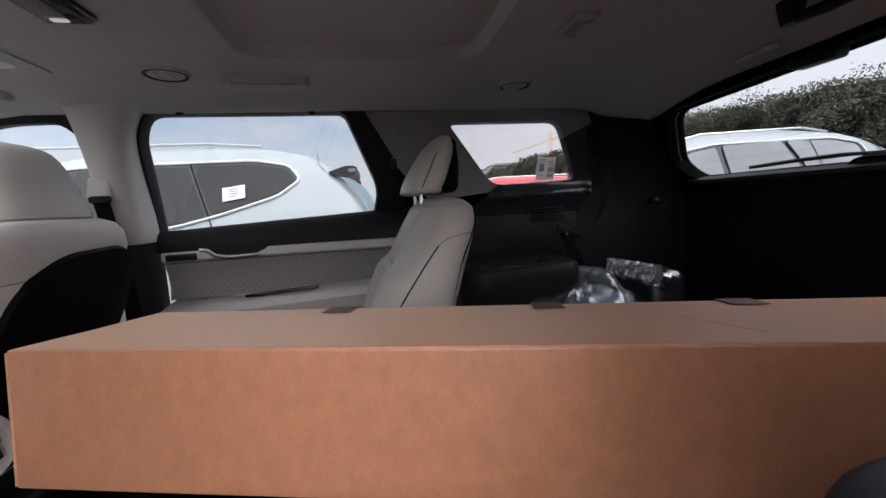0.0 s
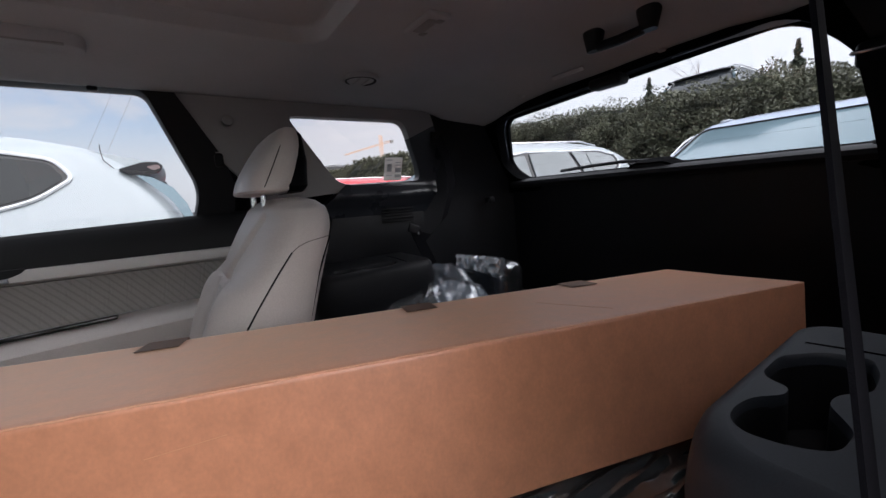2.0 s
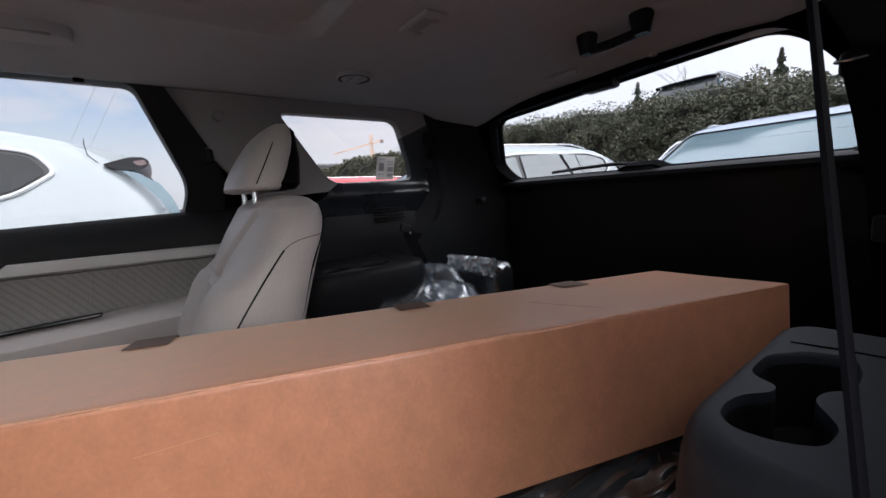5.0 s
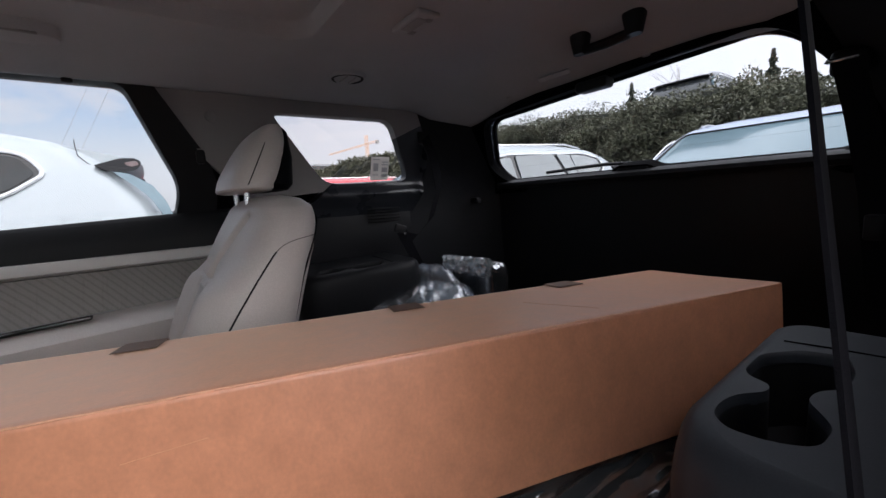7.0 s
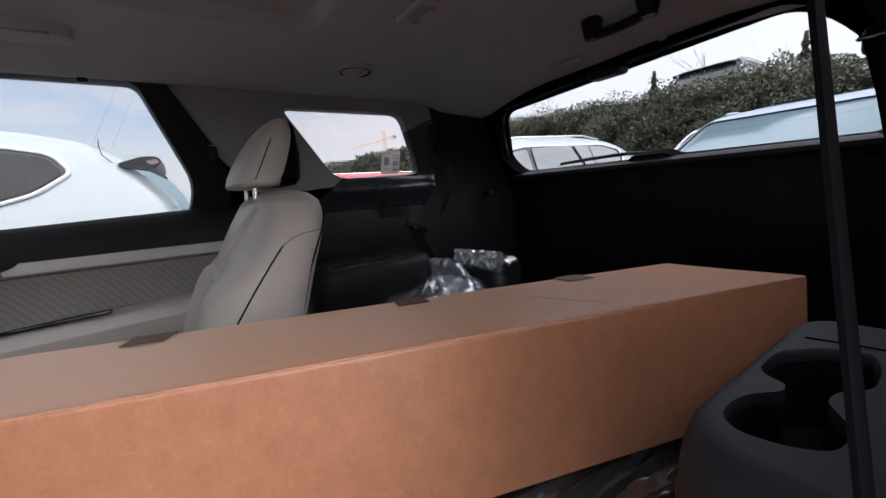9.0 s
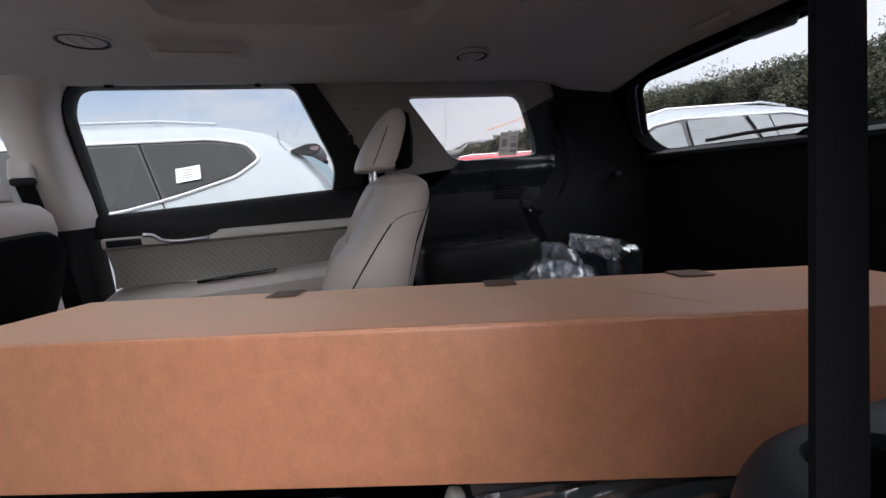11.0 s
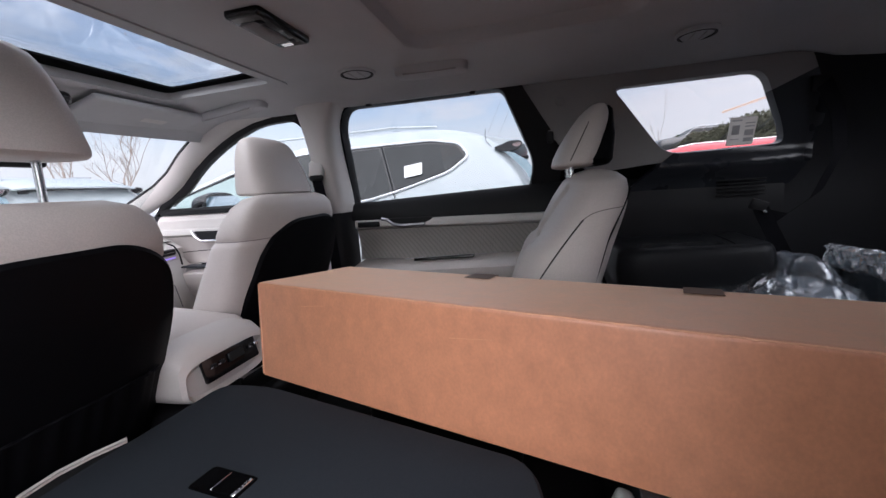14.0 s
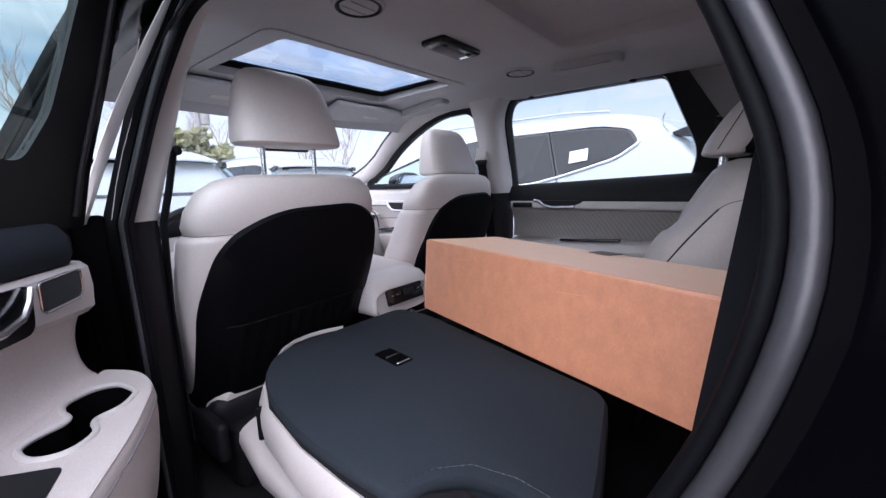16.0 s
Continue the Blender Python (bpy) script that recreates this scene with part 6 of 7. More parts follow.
def bush(place, r, h, seed):
    rng = np.random.default_rng(seed)
    pts = []
    while len(pts) < 9000:
        p = rng.uniform(-1, 1, 3)
        d = np.linalg.norm(p)
        lim = 0.8 + 0.35 * noise.noise(Vector(p) * 2.2)
        if lim - 0.35 < d < lim:
            pts.append((place[0] + p[0] * r, place[1] + p[1] * r, place[2] + h * 0.5 * (1 + p[2])))
    leaves("bush", np.array(pts), 0.14, BUSH, "olive green leafy bush at the edge of the lot", "bush", seed)


bush((-19, 5.7, 0), 2.1, 4.1, 8)
bush((-24, 11.0, 0), 2.2, 3.0, 9)

# utility pole, lamp posts, crane, wires
up = thing("utility_pole", (-20, 6.7, 0), "grey wooden utility pole with a cross arm", "pole")
part("pole", tube([(-20, 6.7, 0), (-20, 6.7, 7.5)], 0.13, 8), CONCRETE, up)
part("cross_arm", rbox((0.1, 1.6, 0.12), (-20, 6.7, 5.2), 0.02), CONCRETE, up)
part("transformer", tube([(-20, 7.0, 4.2), (-20, 7.0, 4.9)], 0.22, 10), CONCRETE, up)
pl = thing("power_line", (-4.5, 39, 6.8), "thin overhead power wires crossing the sky", "wire")
for dx in (0.0, 1.2):
    part("wire", tube([(-8.3 + dx, 40.2, -0.9), (-4.4 + dx, 38.7, 6.9), (-2.5 + dx, 38.1, 10.7), (3.2 + dx, 36.1, 22.3)], 0.012, 4), CONCRETE, pl)


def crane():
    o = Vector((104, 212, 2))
    c = thing("tower_crane", tuple(o), "orange tower crane on a far building site, colour paled for haze", "crane")
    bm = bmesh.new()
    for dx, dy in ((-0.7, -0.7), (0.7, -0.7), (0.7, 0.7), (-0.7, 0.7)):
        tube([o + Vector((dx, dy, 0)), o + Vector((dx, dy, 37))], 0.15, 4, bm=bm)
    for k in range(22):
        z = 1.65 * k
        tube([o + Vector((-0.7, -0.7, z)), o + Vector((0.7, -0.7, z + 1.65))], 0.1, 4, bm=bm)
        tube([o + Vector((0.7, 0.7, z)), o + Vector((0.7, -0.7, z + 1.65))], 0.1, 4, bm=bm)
    part("mast", bm, HAZED_ORANGE, c)
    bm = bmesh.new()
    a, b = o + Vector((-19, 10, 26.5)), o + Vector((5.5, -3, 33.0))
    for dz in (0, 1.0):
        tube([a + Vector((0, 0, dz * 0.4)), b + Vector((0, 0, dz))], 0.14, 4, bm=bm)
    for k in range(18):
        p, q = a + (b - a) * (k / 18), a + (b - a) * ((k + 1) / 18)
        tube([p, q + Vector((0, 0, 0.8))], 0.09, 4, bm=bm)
    part("jib", bm, HAZED_ORANGE, c)
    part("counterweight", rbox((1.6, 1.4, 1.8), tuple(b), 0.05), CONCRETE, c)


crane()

# ---------------------------------------------------------------- roof fittings
def strap(name, pts, across, width, parent=None, material=None, thick=0.0025):
    """A flat woven belt along points; across is its width's direction."""
    rings = []
    pts = [Vector(p) for p in pts]
    for i, p in enumerate(pts):
        a = Vector(across(p.z) if callable(across) else across).normalized()
        d = (pts[min(i + 1, len(pts) - 1)] - pts[max(i - 1, 0)]).normalized()
        n = d.cross(a).normalized()
        w, t = a * width / 2, n * thick / 2
        rings.append([p - w - t, p + w - t, p + w + t, p - w + t])
    return part(name, loft(rings), material or BELT, parent)


def roof_vent(x, y, r=0.054):
    z = roof_z(x, y)
    v = thing("roof_vent", (x, y, z), "round grey swivelling air vent in the roof lining", "air vent", "roof vents")
    ring = [[(x + q * math.cos(t), y + q * math.sin(t), z + h) for t in [2 * math.pi * k / 36 for k in range(36)]] for q, h in ((r * 1.12, 0.004), (r * 1.08, -0.004), (r, -0.007), (r * 0.88, -0.003), (r * 0.86, 0.012))]
    part("vent_ring", loft(ring, cap=False), HEADLINER, v)
    part("vent_bowl", loft([[(x + r * 0.86 * math.cos(t), y + r * 0.86 * math.sin(t), z + h) for t in [2 * math.pi * k / 30 for k in range(30)]] for h in (-0.001, 0.012)]), BLACK, v)
    part("vent_gap", tube([(x + r * 0.9 * math.cos(t), y + r * 0.9 * math.sin(t), z - 0.004) for t in [2 * math.pi * k / 30 for k in range(30)]], 0.0038, 6, closed=True), BLACK, v)
    dome = [[(x + q * math.cos(t), y + q * math.sin(t), z + h) for t in [2 * math.pi * k / 36 for k in range(36)]] for q, h in ((r * 0.80, 0.0), (r * 0.78, -0.005), (r * 0.6, -0.0065), (r * 0.03, -0.007))]
    part("vent_disc", loft(dome), HEADLINER, v)
    for k in (-0.28, 0.28):
        part("vent_slat", rbox((0.003, r * 1.25, 0.003), (x + r * k, y, z - 0.0068), 0.001, 1), PILLAR, v)


roof_vent(-0.273, 0.402)
roof_vent(-0.275, -0.345)
roof_vent(0.700, 0.478, 0.050)
roof_vent(0.700, -0.45, 0.050)


def roof_lamp(x, y, lx, ly, big):
    z = roof_z(x, y)
    l = thing("roof_lamp", (x, y, z), "slim roof lamp with push switches" if big else "small rear roof lamp with switches", "lamp", "roof lamps")
    part("lamp_bezel", rbox((lx, ly, 0.022 if big else 0.012), (x, y, z - 0.004), 0.0105 if big else 0.005, 4), GLOSS if big else HEADLINER, l)
    part("lens", rbox((lx * 0.5, ly * 0.62, 0.012), (x - lx * 0.1, y - ly * 0.02, z - (0.013 if big else 0.006)), 0.004, 2), INK if big else PILLAR, l)
    if big:
        part("lamp_end", rbox((lx * 0.34, ly * 0.085, 0.008), (x - lx * 0.10, y + ly * 0.385, z - 0.0125), 0.0038, 3), emit_mat("lamp lens", (1.0, 0.97, 0.92), 0.2), l)
    for k in (-1, 1):
        part("switch", rbox((0.018, 0.020, 0.010), (x + lx * 0.2, y + k * ly * 0.3, z - (0.012 if big else 0.007)), 0.004, 2), PILLAR if not big else BLACK, l)


roof_lamp(-0.287, 0.008, 0.085, 0.185, True)
roof_lamp(0.684, 0.070, 0.055, 0.115, False)


def grab_handle(a, b, sag, label, mt, r=0.012):
    a, b = Vector(a), Vector(b)
    g = thing("grab_handle", tuple(a), label, "handle", "grab handles")
    down = Vector((0, 0, -sag))
    pts = [a, a + down * 0.7 + (b - a) * 0.04, a + down + (b - a) * 0.12, a + down * 1.05 + (b - a) * 0.5, b + down - (b - a) * 0.12, b + down * 0.7 - (b - a) * 0.04, b]
    d = (b - a).normalized()
    if mt is HEADLINER:
        # folded flat into an oval dish
        mid, w = (a + b) / 2, Vector((-d.y, d.x, 0)).normalized()
        n = (b - a).length / 2 + 0.022
        part("grip", loft([[mid + d * p * n + w * q + Vector((0, 0, h)) for p, q in oval(40, k, c, 3.2)] for k, c, h in ((1.0, 0.040, 0.006), (1.0, 0.041, -0.012), (0.97, 0.037, -0.022), (0.90, 0.028, -0.026))]), mt, g)
        part("finger_slot", tube([mid + d * n * t - w * 0.034 + Vector((0, 0, -0.022)) for t in (-0.72, -0.4, 0, 0.4, 0.72)], 0.003, 6), PILLAR, g)
        return
    part("grip", tube(pts, r, 10, flat=0.8), mt, g)
    for p in (a, b):
        part("mount", loft([[p + Vector((q * k, r * k, h)) for q, r in oval(18, 0.020, 0.026, 2.6)] for k, h in ((1.0, 0.006), (0.95, -0.010), (0.8, -0.028), (0.65, -0.046))]), mt, g)


grab_handle((-0.135, 0.435, 1.598), (0.050, 0.445, 1.598), 0.022, "light grey folding grab handle over the rear door", HEADLINER)
grab_handle((-1.02, 0.575, 1.572), (-0.73, 0.525, 1.588), 0.022, "light grey folding grab handle over the front door", HEADLINER)
grab_handle((1.075, -0.070, roof_z(1.075, -0.070) + 0.004), (1.075, -0.205, roof_z(1.075, -0.205) + 0.004), 0.040, "black pull handle at the top of the tailgate", BLACK, 0.014)

for x, y, z in ((-0.60, 0.655, 1.520), (0.35, 0.70, 1.50)):
    c = part("trim_cap", loft([[(x + r * math.cos(t), y + h, z + r * math.sin(t)) for t in [2 * math.pi * k / 20 for k in range(20)]] for r, h in ((0.015, 0.01), (0.015, -0.001), (0.012, -0.002))]), PILLAR)
    structure(c, "round clip cover in the pillar trim", "trim")

# coat hook on the light trim by the second row headrest
hk = part("coat_hook", rbox((0.024, 0.030, 0.042), (0.315, 0.742, 1.385), 0.008, 3), BLACK)
tagged(hk, "small black coat hook on the pillar trim", "hook")


# fallen bits on the sunroof glass and the slot in its rear edge
rng_bits = random.Random(3)
for k in range(5):
    x, y = rng_bits.uniform(-0.90, -0.62), rng_bits.uniform(-0.28, 0.28)
    a = rng_bits.uniform(0, 3.1)
    bit = part("dry_leaf", tube([(x, y, 1.6365), (x + 0.007 * math.cos(a), y + 0.007 * math.sin(a), 1.638), (x + 0.012 * math.cos(a + 0.5), y + 0.012 * math.sin(a + 0.5), 1.6365)], 0.0007, 5), BARK)
    tagged(bit, "tiny dry leaf bit lying on the sunroof", "leaf", "leaf bits")
structure(part("sunroof_slot", rbox((0.008, 0.09, 0.010), (-0.556, -0.03, 1.604), 0.003, 2), MATTE), "dark slot in the rear sunroof edge", "trim")


# ---------------------------------------------------------------- belts
def pillar_belt(s):
    b = thing("seat_belt", (-0.60, s * 0.70, 1.33), "black seat belt hanging from the door pillar guide", "seat belt", "seat belts")
    rot = Euler((s * radians(-16), 0, 0)).to_matrix()
    part("height_guide", rbox((0.065, 0.030, 0.075), (-0.606, s * 0.655, 1.335), 0.012, 3, rot), CREAM_PLASTIC, b)
    part("belt_ring", rbox((0.060, 0.018, 0.022), (-0.600, s * 0.636, 1.300), 0.007, 2, rot), BLACK, b)
    strap("webbing", [(-0.600, s * 0.634, 1.31), (-0.598, s * 0.655, 1.22), (-0.592, s * 0.678, 1.14), (-0.585, s * 0.690, 0.95), (-0.58, s * 0.69, 0.62)], (1, 0, 0), 0.046, b)


pillar_belt(1)
pillar_belt(-1)

sb = thing("seat_belt", (0.45, -0.63, 1.5), "black woven seat belt hanging in the rear door opening", "seat belt", "seat belts")
strap("webbing", [(0.4515 + 0.098 * (z - 1.184), -0.6375 + 0.145 * (z - 1.184), z) for z in (1.56, 1.42, 1.36, 1.30, 1.25, 1.20, 1.15, 1.10, 1.05, 1.00, 0.88)], lambda z: (1, 0.08 + 0.2 * (z - 1.184), 0.0), 0.031, sb)
part("upper_guide", rbox((0.06, 0.05, 0.05), (0.489, -0.578, 1.575), 0.012, 3), BLACK, sb)

for s, x, y0 in ((1, 1.175, 0.690), (-1, 1.30, 0.50)):
    b = thing("seat_belt", (x, s * y0, 1.4), "dark third row seat belt with a metal tongue", "seat belt", "third row belts")
    if s > 0:
        strap("webbing", [(1.13, 0.715, 1.47), (1.165, 0.705, 1.38), (1.17, 0.69, 1.26), (1.11, 0.68, 1.13), (1.02, 0.675, 1.06), (0.965, 0.67, 1.075)], (0.75, 0, 0.65), 0.046, b)
        strap("webbing", [(0.955, 0.665, 1.10), (0.985, 0.66, 1.03), (1.03, 0.655, 0.93), (1.05, 0.65, 0.82)], (0.9, 0, 0.4), 0.044, b)
        part("buckle_tongue", rbox((0.05, 0.012, 0.035), (0.953, 0.668, 1.105), 0.005, 2, Euler((0, radians(20), 0)).to_matrix()), BLACK, b)
        part("tongue_metal", rbox((0.012, 0.014, 0.012), (0.965, 0.655, 1.085), 0.003, 1), CHROME, b)
        part("belt_slot", rbox((0.07, 0.012, 0.05), (1.135, 0.722, 1.47), 0.01, 2), BLACK, b)
    else:
        part("belt_slot", rbox((0.05, 0.06, 0.05), (1.30, -0.515, 1.432), 0.012, 3), BLACK, b)
        part("slot_metal", rbox((0.012, 0.05, 0.008), (1.272, -0.505, 1.436), 0.003, 1), CHROME, b)
        strap("webbing", [(1.27, -0.512, 1.435), (1.275, -0.535, 1.33), (1.29, -0.56, 1.18), (1.32, -0.58, 0.95)], (0, 1, 0), 0.046, b)
        part("buckle_tongue", rbox((0.02, 0.03, 0.05), (1.278, -0.565, 1.115), 0.006, 2), BLACK, b)


# ---------------------------------------------------------------- right cargo side details
for k in range(5):
    v = part("side_vent", rbox((0.15, 0.006, 0.007), (0.955, 0.797, 1.135 + 0.013 * k), 0.002, 1), BLACK)
    structure(v, "dark slatted air outlet in the cargo side trim", "trim")

hook = part("cargo_hook", rbox((0.03, 0.05, 0.030), (1.385, 0.703, 1.194), 0.010, 3), BLACK)
tagged(hook, "small black bag hook on the tailgate pillar trim", "hook")
part("hook_lip", tube([(1.372, 0.680, 1.205), (1.368, 0.695, 1.186), (1.366, 0.715, 1.180)], 0.004, 6), DARKTRIM, hook)
for x, y in ((1.205, 0.30), (1.222, -0.16)):
    z = roof_z(x, y)
    cap = part("trim_cap", loft([[(x + r * math.cos(t), y + r * math.sin(t), z + h) for t in [2 * math.pi * k / 16 for k in range(16)]] for r, h in ((0.011, 0.003), (0.011, -0.003), (0.007, -0.005))]), HEADLINER)
    structure(cap, "round clip cover in the roof lining", "trim")

# sticker in the quarter window
st = thing("window_sticker", (0.945, 0.765, 1.35), "white printed label stuck inside the quarter window", "sticker")
part("label_sheet", plate(rpoly([(0.902, 1.305), (0.982, 1.305), (0.985, 1.395), (0.905, 1.395)], 0.004, 2), lambda u, v: (u, quarter_y(v) + 0.018, v), (0, 0.0008, 0)), THIN_PAPER, st)
for i, (u, v, w, h) in enumerate(((0.925, 1.385, 0.03, 0.004), (0.965, 1.375, 0.028, 0.004), (0.965, 1.365, 0.028, 0.004), (0.965, 1.345, 0.026, 0.018), (0.965, 1.322, 0.026, 0.012), (0.925, 1.355, 0.022, 0.030), (0.925, 1.325, 0.026, 0.003))):
    part("print_bar", plate([(u - w / 2, v - h / 2), (u + w / 2, v - h / 2), (u + w / 2, v + h / 2), (u - w / 2, v + h / 2)], lambda a, b: (a, quarter_y(b) + 0.0168, b), (0, 0.0006, 0)), FADED, st, smooth=False)

# paper in the quarter window of the white car beside ours
pp = thing("window_sticker", (-0.63, 2.15, 1.38), "white printed sheet in the window of the white car", "sticker")
ww = lambda v: 2.93 - float(np.interp(v, (1.10, 1.30, 1.58), (0.905, 0.845, 0.735))) - 0.012
part("label_sheet", plate([(-0.735, 1.325), (-0.595, 1.345), (-0.600, 1.435), (-0.740, 1.415)], lambda u, v: (u, ww(v), v), (0, 0.0008, 0)), PAPER, pp, smooth=False)
for k in range(4):
    part("print_bar", plate([(-0.70, 1.352 + 0.016 * k), (-0.64, 1.360 + 0.016 * k), (-0.64, 1.366 + 0.016 * k), (-0.70, 1.358 + 0.016 * k)], lambda a, b: (a, ww(b) - 0.0015, b), (0, 0.0006, 0)), INK, pp, smooth=False)


# ---------------------------------------------------------------- plastic bags and film
def crumple(bm, amount, freq, seed):
    for v in bm.verts:
        q = v.co * freq + Vector((seed, seed * 2, 0))
        v.co += Vector((noise.noise(q), noise.noise(q + Vector((9, 0, 0))), noise.noise(q + Vector((0, 9, 0))))) * amount
    return bm


def blob(cx, cy, cz, a, b, c, e=3.0, n=44, m=20):
    rings = []
    for j in range(m):
        t = math.pi * (j + 0.5) / m
        k, h = math.sin(t) ** (2 / e), math.cos(t)
        h = math.copysign(abs(h) ** (2 / e), h)
        rings.append([(cx + p[0] * k, cy + p[1] * k, cz + c * h) for p in oval(n, a, b, e)])
    return loft(rings)


bag = thing("wrapped_parcel", (1.16, 0.47, 0.79), "black parcel wrapped in shiny clear plastic film", "parcel")
def folded(bm, amount, fy, fz, seed):
    """Sharp upright creases."""
    for v in bm.verts:
        q = Vector((v.co.y * fy, v.co.z * fz, seed))
        k = abs(noise.noise(q)) * 2 - 0.5
        v.co.x -= amount * k
        v.co.z += amount * 0.5 * noise.noise(q * 1.7)
    return bm


def creased(bm, amount, freq, seed):
    """Sharp ridges, as stiff film has them."""
    bm.normal_update()
    for v in bm.verts:
        q = v.co * freq + Vector((seed, 2.3 * seed, 0.7 * seed))
        ridge = 1 - 2.2 * abs(noise.noise(q)) - 1.1 * abs(noise.noise(q * 2.3))
        v.co += v.normal * amount * ridge
    return bm


part("parcel", crumple(blob(1.17, 0.47, 0.862, 0.050, 0.128, 0.108, 9), 0.006, 14, 2), BLACK, bag)
part("film", creased(crumple(blob(1.165, 0.47, 0.862, 0.060, 0.138, 0.112, 7, 130, 44), 0.010, 9, 5), 0.012, 9, 3), FILM_TIGHT, bag, "creased clear film", smooth=False)
# flattened, creased band of film along the parcel's top edge
roll = bmesh.new()
nu, nv = 90, 20
ringed = []
for i in range(nu + 1):
    t = i / nu
    row = []
    for a in [2 * math.pi * k / nv for k in range(nv)]:
        up = math.copysign(abs(math.sin(a)) ** 0.55, math.sin(a))
        fold = 0.5 - 2.4 * abs(noise.noise((t * 11 + 0.8 * up, up * 1.1, 2))) - 1.2 * abs(noise.noise((t * 27, up * 2.4, 6)))
        row.append((1.108 + 0.017 * math.cos(a) + 0.013 * fold, 0.335 + 0.255 * t + 0.008 * noise.noise((t * 9, up * 2, 5)), 0.962 - 0.006 * t + 0.034 * up + 0.005 * noise.noise((t * 7, up, 8))))
    ringed.append(row)
loft(ringed, bm=roll)
part("film_roll", roll, FOIL, bag, "bunched shiny film", smooth=False)
bag2 = thing("plastic_bag", (0.95, 0.50, 0.79), "crumpled clear plastic bag on the cargo floor", "bag")
part("film", creased(crumple(blob(0.93, 0.52, 0.838, 0.17, 0.27, 0.088, 2.0, 90, 34), 0.085, 5, 3), 0.034, 5.5, 4), FILM, bag2, "", smooth=False)
part("film_inside", crumple(blob(0.97, 0.50, 0.838, 0.12, 0.18, 0.065, 2.4), 0.03, 11, 7), mat("pale blue plastic", (0.30, 0.36, 0.42), 0.25, bump=0.3, grain=60, dist=0.002), bag2)
bm = bmesh.new()
nx, ny = 60, 60
gr = [[bm.verts.new((0.40 + 0.46 * i / nx, -0.56 + 0.36 * j / ny, 0.758 + 0.035 * (j / ny) + 0.006 * noise.noise((i * 0.10, j * 0.05, 1)) + 0.026 * abs(noise.noise((i * 0.03 + j * 0.02, j * 0.26, 4))))) for j in range(ny + 1)] for i in range(nx + 1)]
for i in range(nx):
    for j in range(ny):
        bm.faces.new((gr[i][j], gr[i + 1][j], gr[i + 1][j + 1], gr[i][j + 1]))
fl = part("plastic_sheet", bm, FILM_SHEET, smooth=True)
tagged(fl, "wrinkled clear plastic sheet over the folded third row", "plastic sheet")
bk = part("belt_buckle", rbox((0.03, 0.03, 0.08), (0.385, -0.20, 0.690), 0.01, 3, Euler((0, radians(20), 0)).to_matrix()), CREAM_PLASTIC)
tagged(bk, "pale plastic belt buckle standing beside the folded seat", "buckle")
part("buckle_stalk", tube([(0.39, -0.20, 0.66), (0.42, -0.20, 0.56)], 0.012, 6), BLACK, bk)


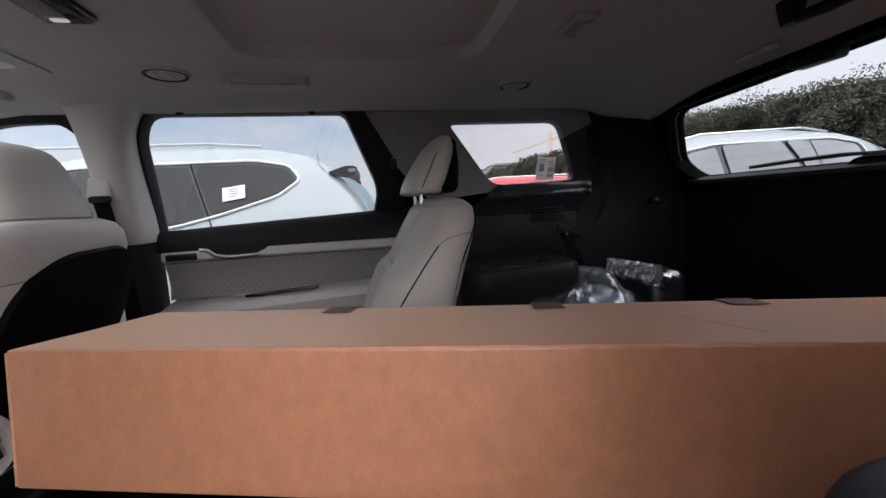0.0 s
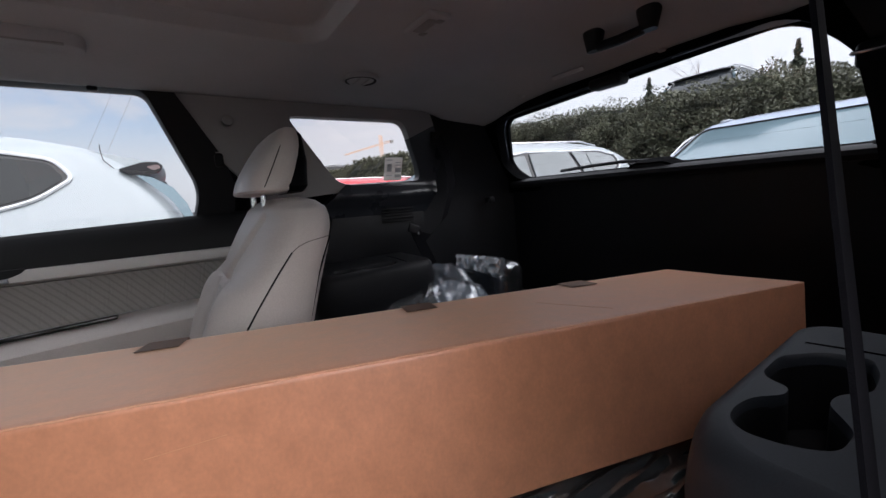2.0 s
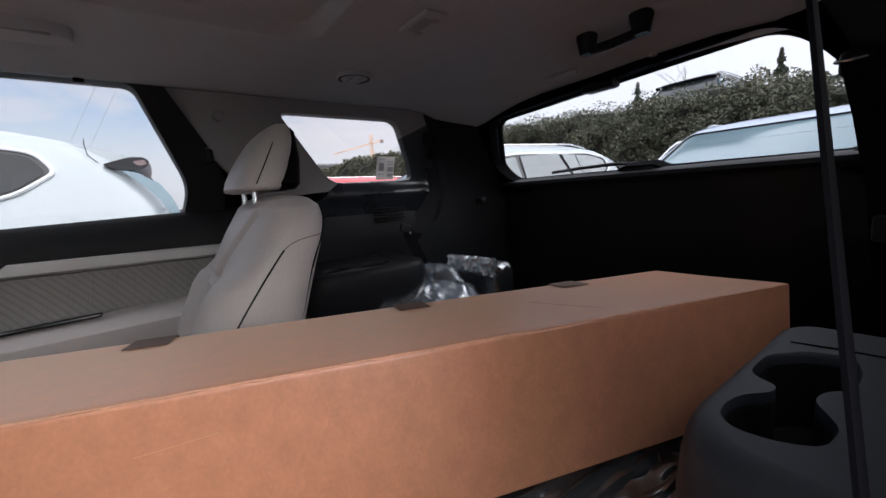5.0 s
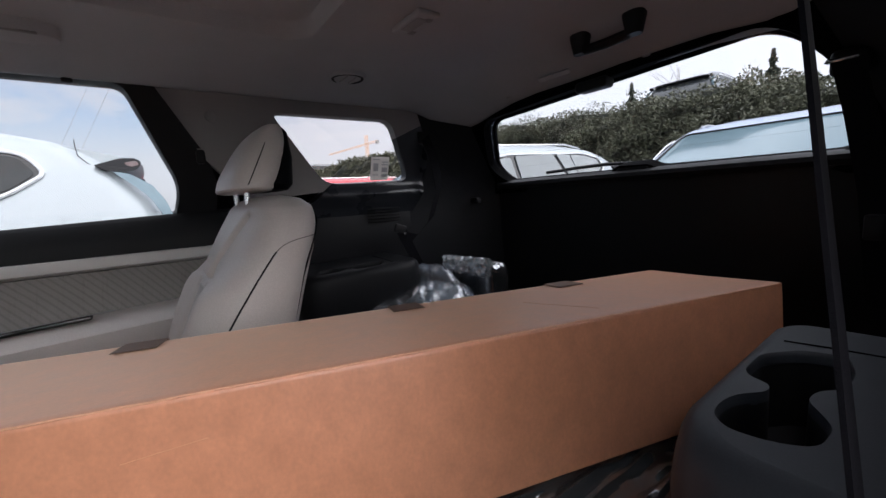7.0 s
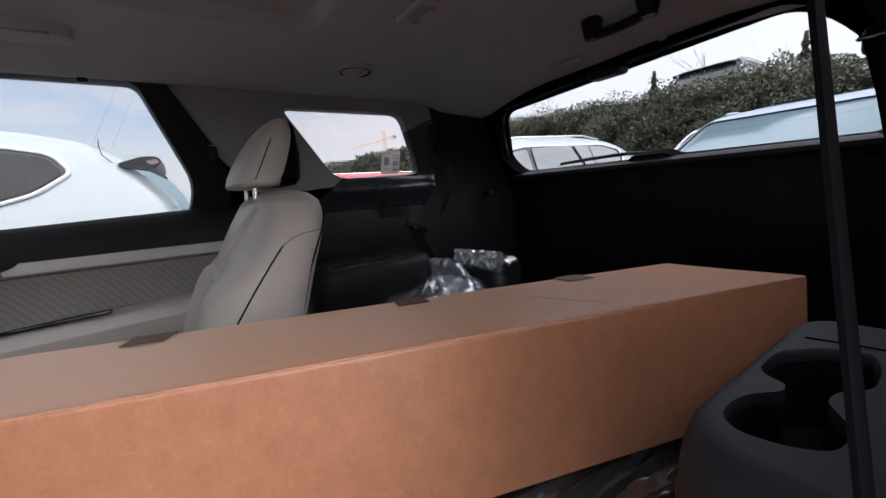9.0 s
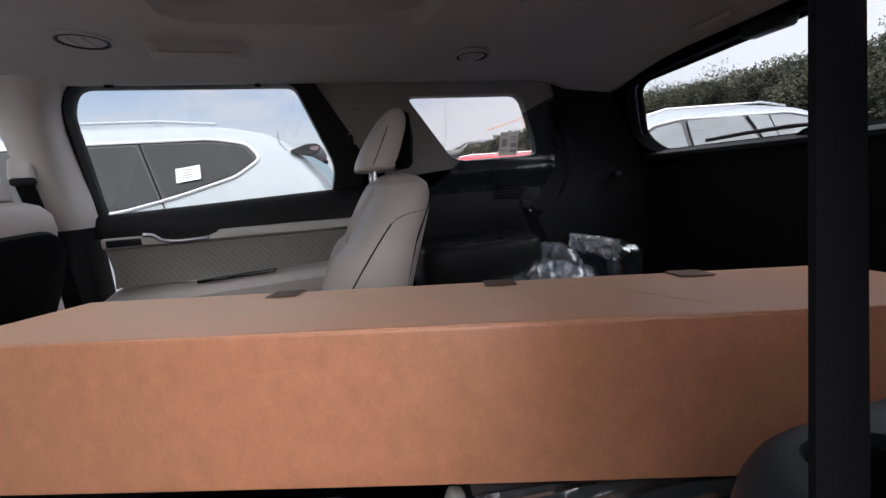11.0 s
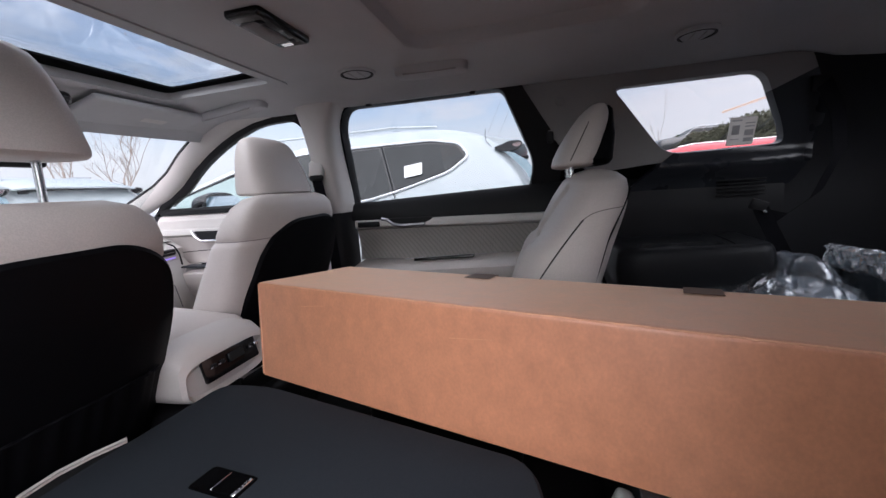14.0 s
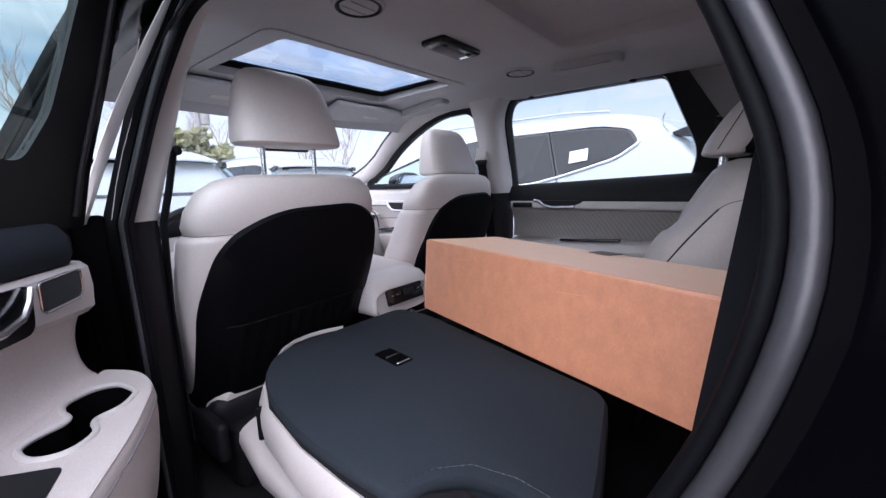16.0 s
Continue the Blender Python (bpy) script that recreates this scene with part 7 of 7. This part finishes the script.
# ---------------------------------------------------------------- open rear door, driver side
def open_door():
    O, turn = Vector((-0.60, -0.80, 0)), -38.0
    d, nr = Vector((math.cos(radians(turn)), math.sin(radians(turn)), 0)), Vector((-math.sin(radians(turn)), math.cos(radians(turn)), 0))
    P = lambda u, n, z: O + d * u + nr * n + Vector((0, 0, z))
    dr = thing("door_4", tuple(P(0.4, -0.05, 0.45)), "open rear car door with a cream lining and black outer skin", "door", kind="structure")
    def along(name, prof, u0, u1, mt, label="", n=8):
        return part(name, loft([[P(u0 + (u1 - u0) * k / (n - 1), a, z) for a, z in prof] for k in range(n)]), mt, dr, label)
    along("outer_skin", [(-0.04, 1.17), (-0.10, 1.15), (-0.125, 0.9), (-0.115, 0.6), (-0.08, 0.44), (-0.03, 0.44), (-0.02, 0.8)], 0.0, 0.93, PAINT_BLACK)
    nose = lambda u: max(0.0, 1 - (u - 0.10) / 0.05) ** 2
    rings = []
    for k in range(26):
        u = 0.10 + 0.82 * (k / 25) ** 1.6
        w = 1 - 0.75 * nose(u)
        rings.append([P(u, -0.035 + (a + 0.035) * w, z - (0.03 * nose(u) if z > 1.14 else 0)) for a, z in ((-0.035, 1.166), (0.005, 1.170), (0.032, 1.160), (0.046, 1.140), (0.048, 1.115), (0.040, 1.095), (-0.035, 1.092))])
    part("upper_lining", loft(rings), CARPET, dr, "dark slate upper lining")
    rings = []
    for k in range(26):
        u = 0.085 + 0.835 * (k / 25) ** 1.6
        w = 1 - 0.55 * max(0.0, 1 - (u - 0.085) / 0.03) ** 2
        low = 1.000 + 0.010 * min(1.0, max(0.0, (u - 0.12) / 0.2))
        rings.append([P(u, -0.03 + (a + 0.03) * w, z) for a, z in ((-0.03, 1.0915), (0.038, 1.0915), (0.047, 1.084), (0.050, 1.05), (0.047, low + 0.012), (0.034, low), (-0.03, low))])
    part("trim_bar", loft(rings), CREAM_PLASTIC, dr, "pale brushed trim bar")
    # lining that sweeps out into the armrest
    rings = []
    for k in range(30):
        u = 0.105 + 0.80 * (k / 29) ** 1.5
        w = 1 - 0.7 * max(0.0, 1 - (u - 0.105) / 0.03) ** 2
        prof = [(-0.02, 1.009), (0.034, 1.009), (0.024, 0.985), (0.018, 0.960), (0.017, 0.935), (0.021, 0.912), (0.030, 0.895), (0.038, 0.887), (0.043, 0.8845), (0.043, 0.60), (0.02, 0.46), (-0.02, 0.46)]
        rings.append([P(u, -0.02 + (a + 0.02) * w, z) for a, z in prof])
    part("lower_lining", loft(rings), CREAM, dr)
    cup = rpoly([(0.181, 0.100), (0.186, 0.066), (0.231, 0.047), (0.262, 0.062), (0.288, 0.092), (0.318, 0.070), (0.352, 0.064), (0.385, 0.100), (0.378, 0.140), (0.335, 0.150), (0.300, 0.122), (0.272, 0.148), (0.220, 0.146)], 0.02, 5)
    outer = rpoly([(0.108, 0.040), (0.130, 0.105), (0.195, 0.160), (0.34, 0.195), (0.70, 0.240), (0.74, 0.040)], [0.01, 0.05, 0.05, 0.05, 0.02, 0.01], 5)
    arm = part("armrest", ring_panel(cup, outer, lambda u, n: P(u, n, 0.884), (0, 0, -0.020)), CREAM, dr)
    part("cup_rim", tube([P(u, n, 0.8845) for u, n in cup], 0.0045, 8, closed=True), CREAM_PLASTIC, arm)
    mid = (0.28, 0.105)
    well = [[P(mid[0] + (u - mid[0]) * k, mid[1] + (n - mid[1]) * k, z) for u, n in cup] for k, z in ((0.995, 0.879), (0.985, 0.872), (0.95, 0.81))]
    part("cup_well", loft(well + [[P(*mid, 0.81)] * len(cup)], cap=False), MATTE, arm, "black cup holder wells")
    rings = []
    for k, z in ((0.985, 0.8845), (1.012, 0.878), (1.022, 0.865), (1.018, 0.83), (0.99, 0.78), (0.93, 0.72), (0.84, 0.66)):
        rings.append([P(0.42 + (u - 0.42) * (0.5 + 0.5 * k), 0.045 + (n - 0.045) * k, z) for u, n in outer])
    part("armrest_side", loft(rings, cap=False), CREAM, arm)
    part("seam", tube([P(0.42 + (u - 0.42) * 1.0115, 0.045 + (n - 0.045) * 1.023, 0.862) for u, n in outer if n > 0.12 and u < 0.69], 0.0013, 5), INK, arm)
    part("tray_mat", plate(rpoly([(0.405, 0.06), (0.405, 0.150), (0.46, 0.165), (0.66, 0.19), (0.68, 0.06)], 0.01, 3), lambda u, n: P(u, n, 0.8855), (0, 0, -0.003)), DARKTRIM, arm, "grey tray mat")
    g = part("speaker_grille", plate(rpoly([(0.152, 1.040), (0.240, 1.036), (0.238, 1.080), (0.146, 1.084)], 0.008, 3), lambda u, z: P(u, 0.0515, z), tuple(-nr * 0.004)), SLATE, dr, "grey speaker grille in a chrome rim")
    part("grille_rim", tube([P(u, 0.052, z) for u, z in rpoly([(0.150, 1.038), (0.242, 1.034), (0.240, 1.082), (0.144, 1.086)], 0.009, 3)], 0.0018, 6, closed=True), CHROME, g)
    part("handle_recess", plate(rpoly([(0.258, 1.012), (0.42, 1.012), (0.42, 1.086), (0.250, 1.084)], 0.02, 4), lambda u, z: P(u, 0.0512, z), tuple(-nr * 0.004)), GLOSS, dr)
    part("door_handle", tube([P(0.262, 0.056, 1.080), P(0.275, 0.060, 1.062), P(0.295, 0.064, 1.045), P(0.33, 0.066, 1.036), P(0.40, 0.064, 1.034)], 0.0055, 8), CHROME, dr)
    # window frame and pane
    lean = lambda z: 0.20 * (z - 1.17)
    fw = [(0.048, 1.15), (0.93, 1.15), (0.95, 1.35), (0.80, 1.66), (-0.055, 1.70), (-0.031, 1.583), (0.0, 1.418), (0.038, 1.256)]
    hole = rpoly([(0.20, 1.262), (0.86, 1.262), (0.875, 1.34), (0.75, 1.62), (0.068, 1.62), (0.146, 1.34)], 0.02, 4)
    part("window_frame", ring_panel(hole, fw, lambda u, z: P(u, 0.02 + lean(z), z), tuple(-nr * 0.014)), BLACK, dr)
    part("frame_rib", tube([P(u + 0.03, 0.024 + lean(z), z) for u, z in ((-0.030, 1.64), (-0.028, 1.583), (0.003, 1.418), (0.041, 1.256), (0.05, 1.17))], 0.006, 8), BLACK, dr, "black rib of the door frame")
    part("pane", plate(hole, lambda u, z: P(u, 0.014 + lean(z), z), tuple(-nr * 0.004)), PRIVACY, dr, "lightly tinted door glass")
    return dr


open_door()
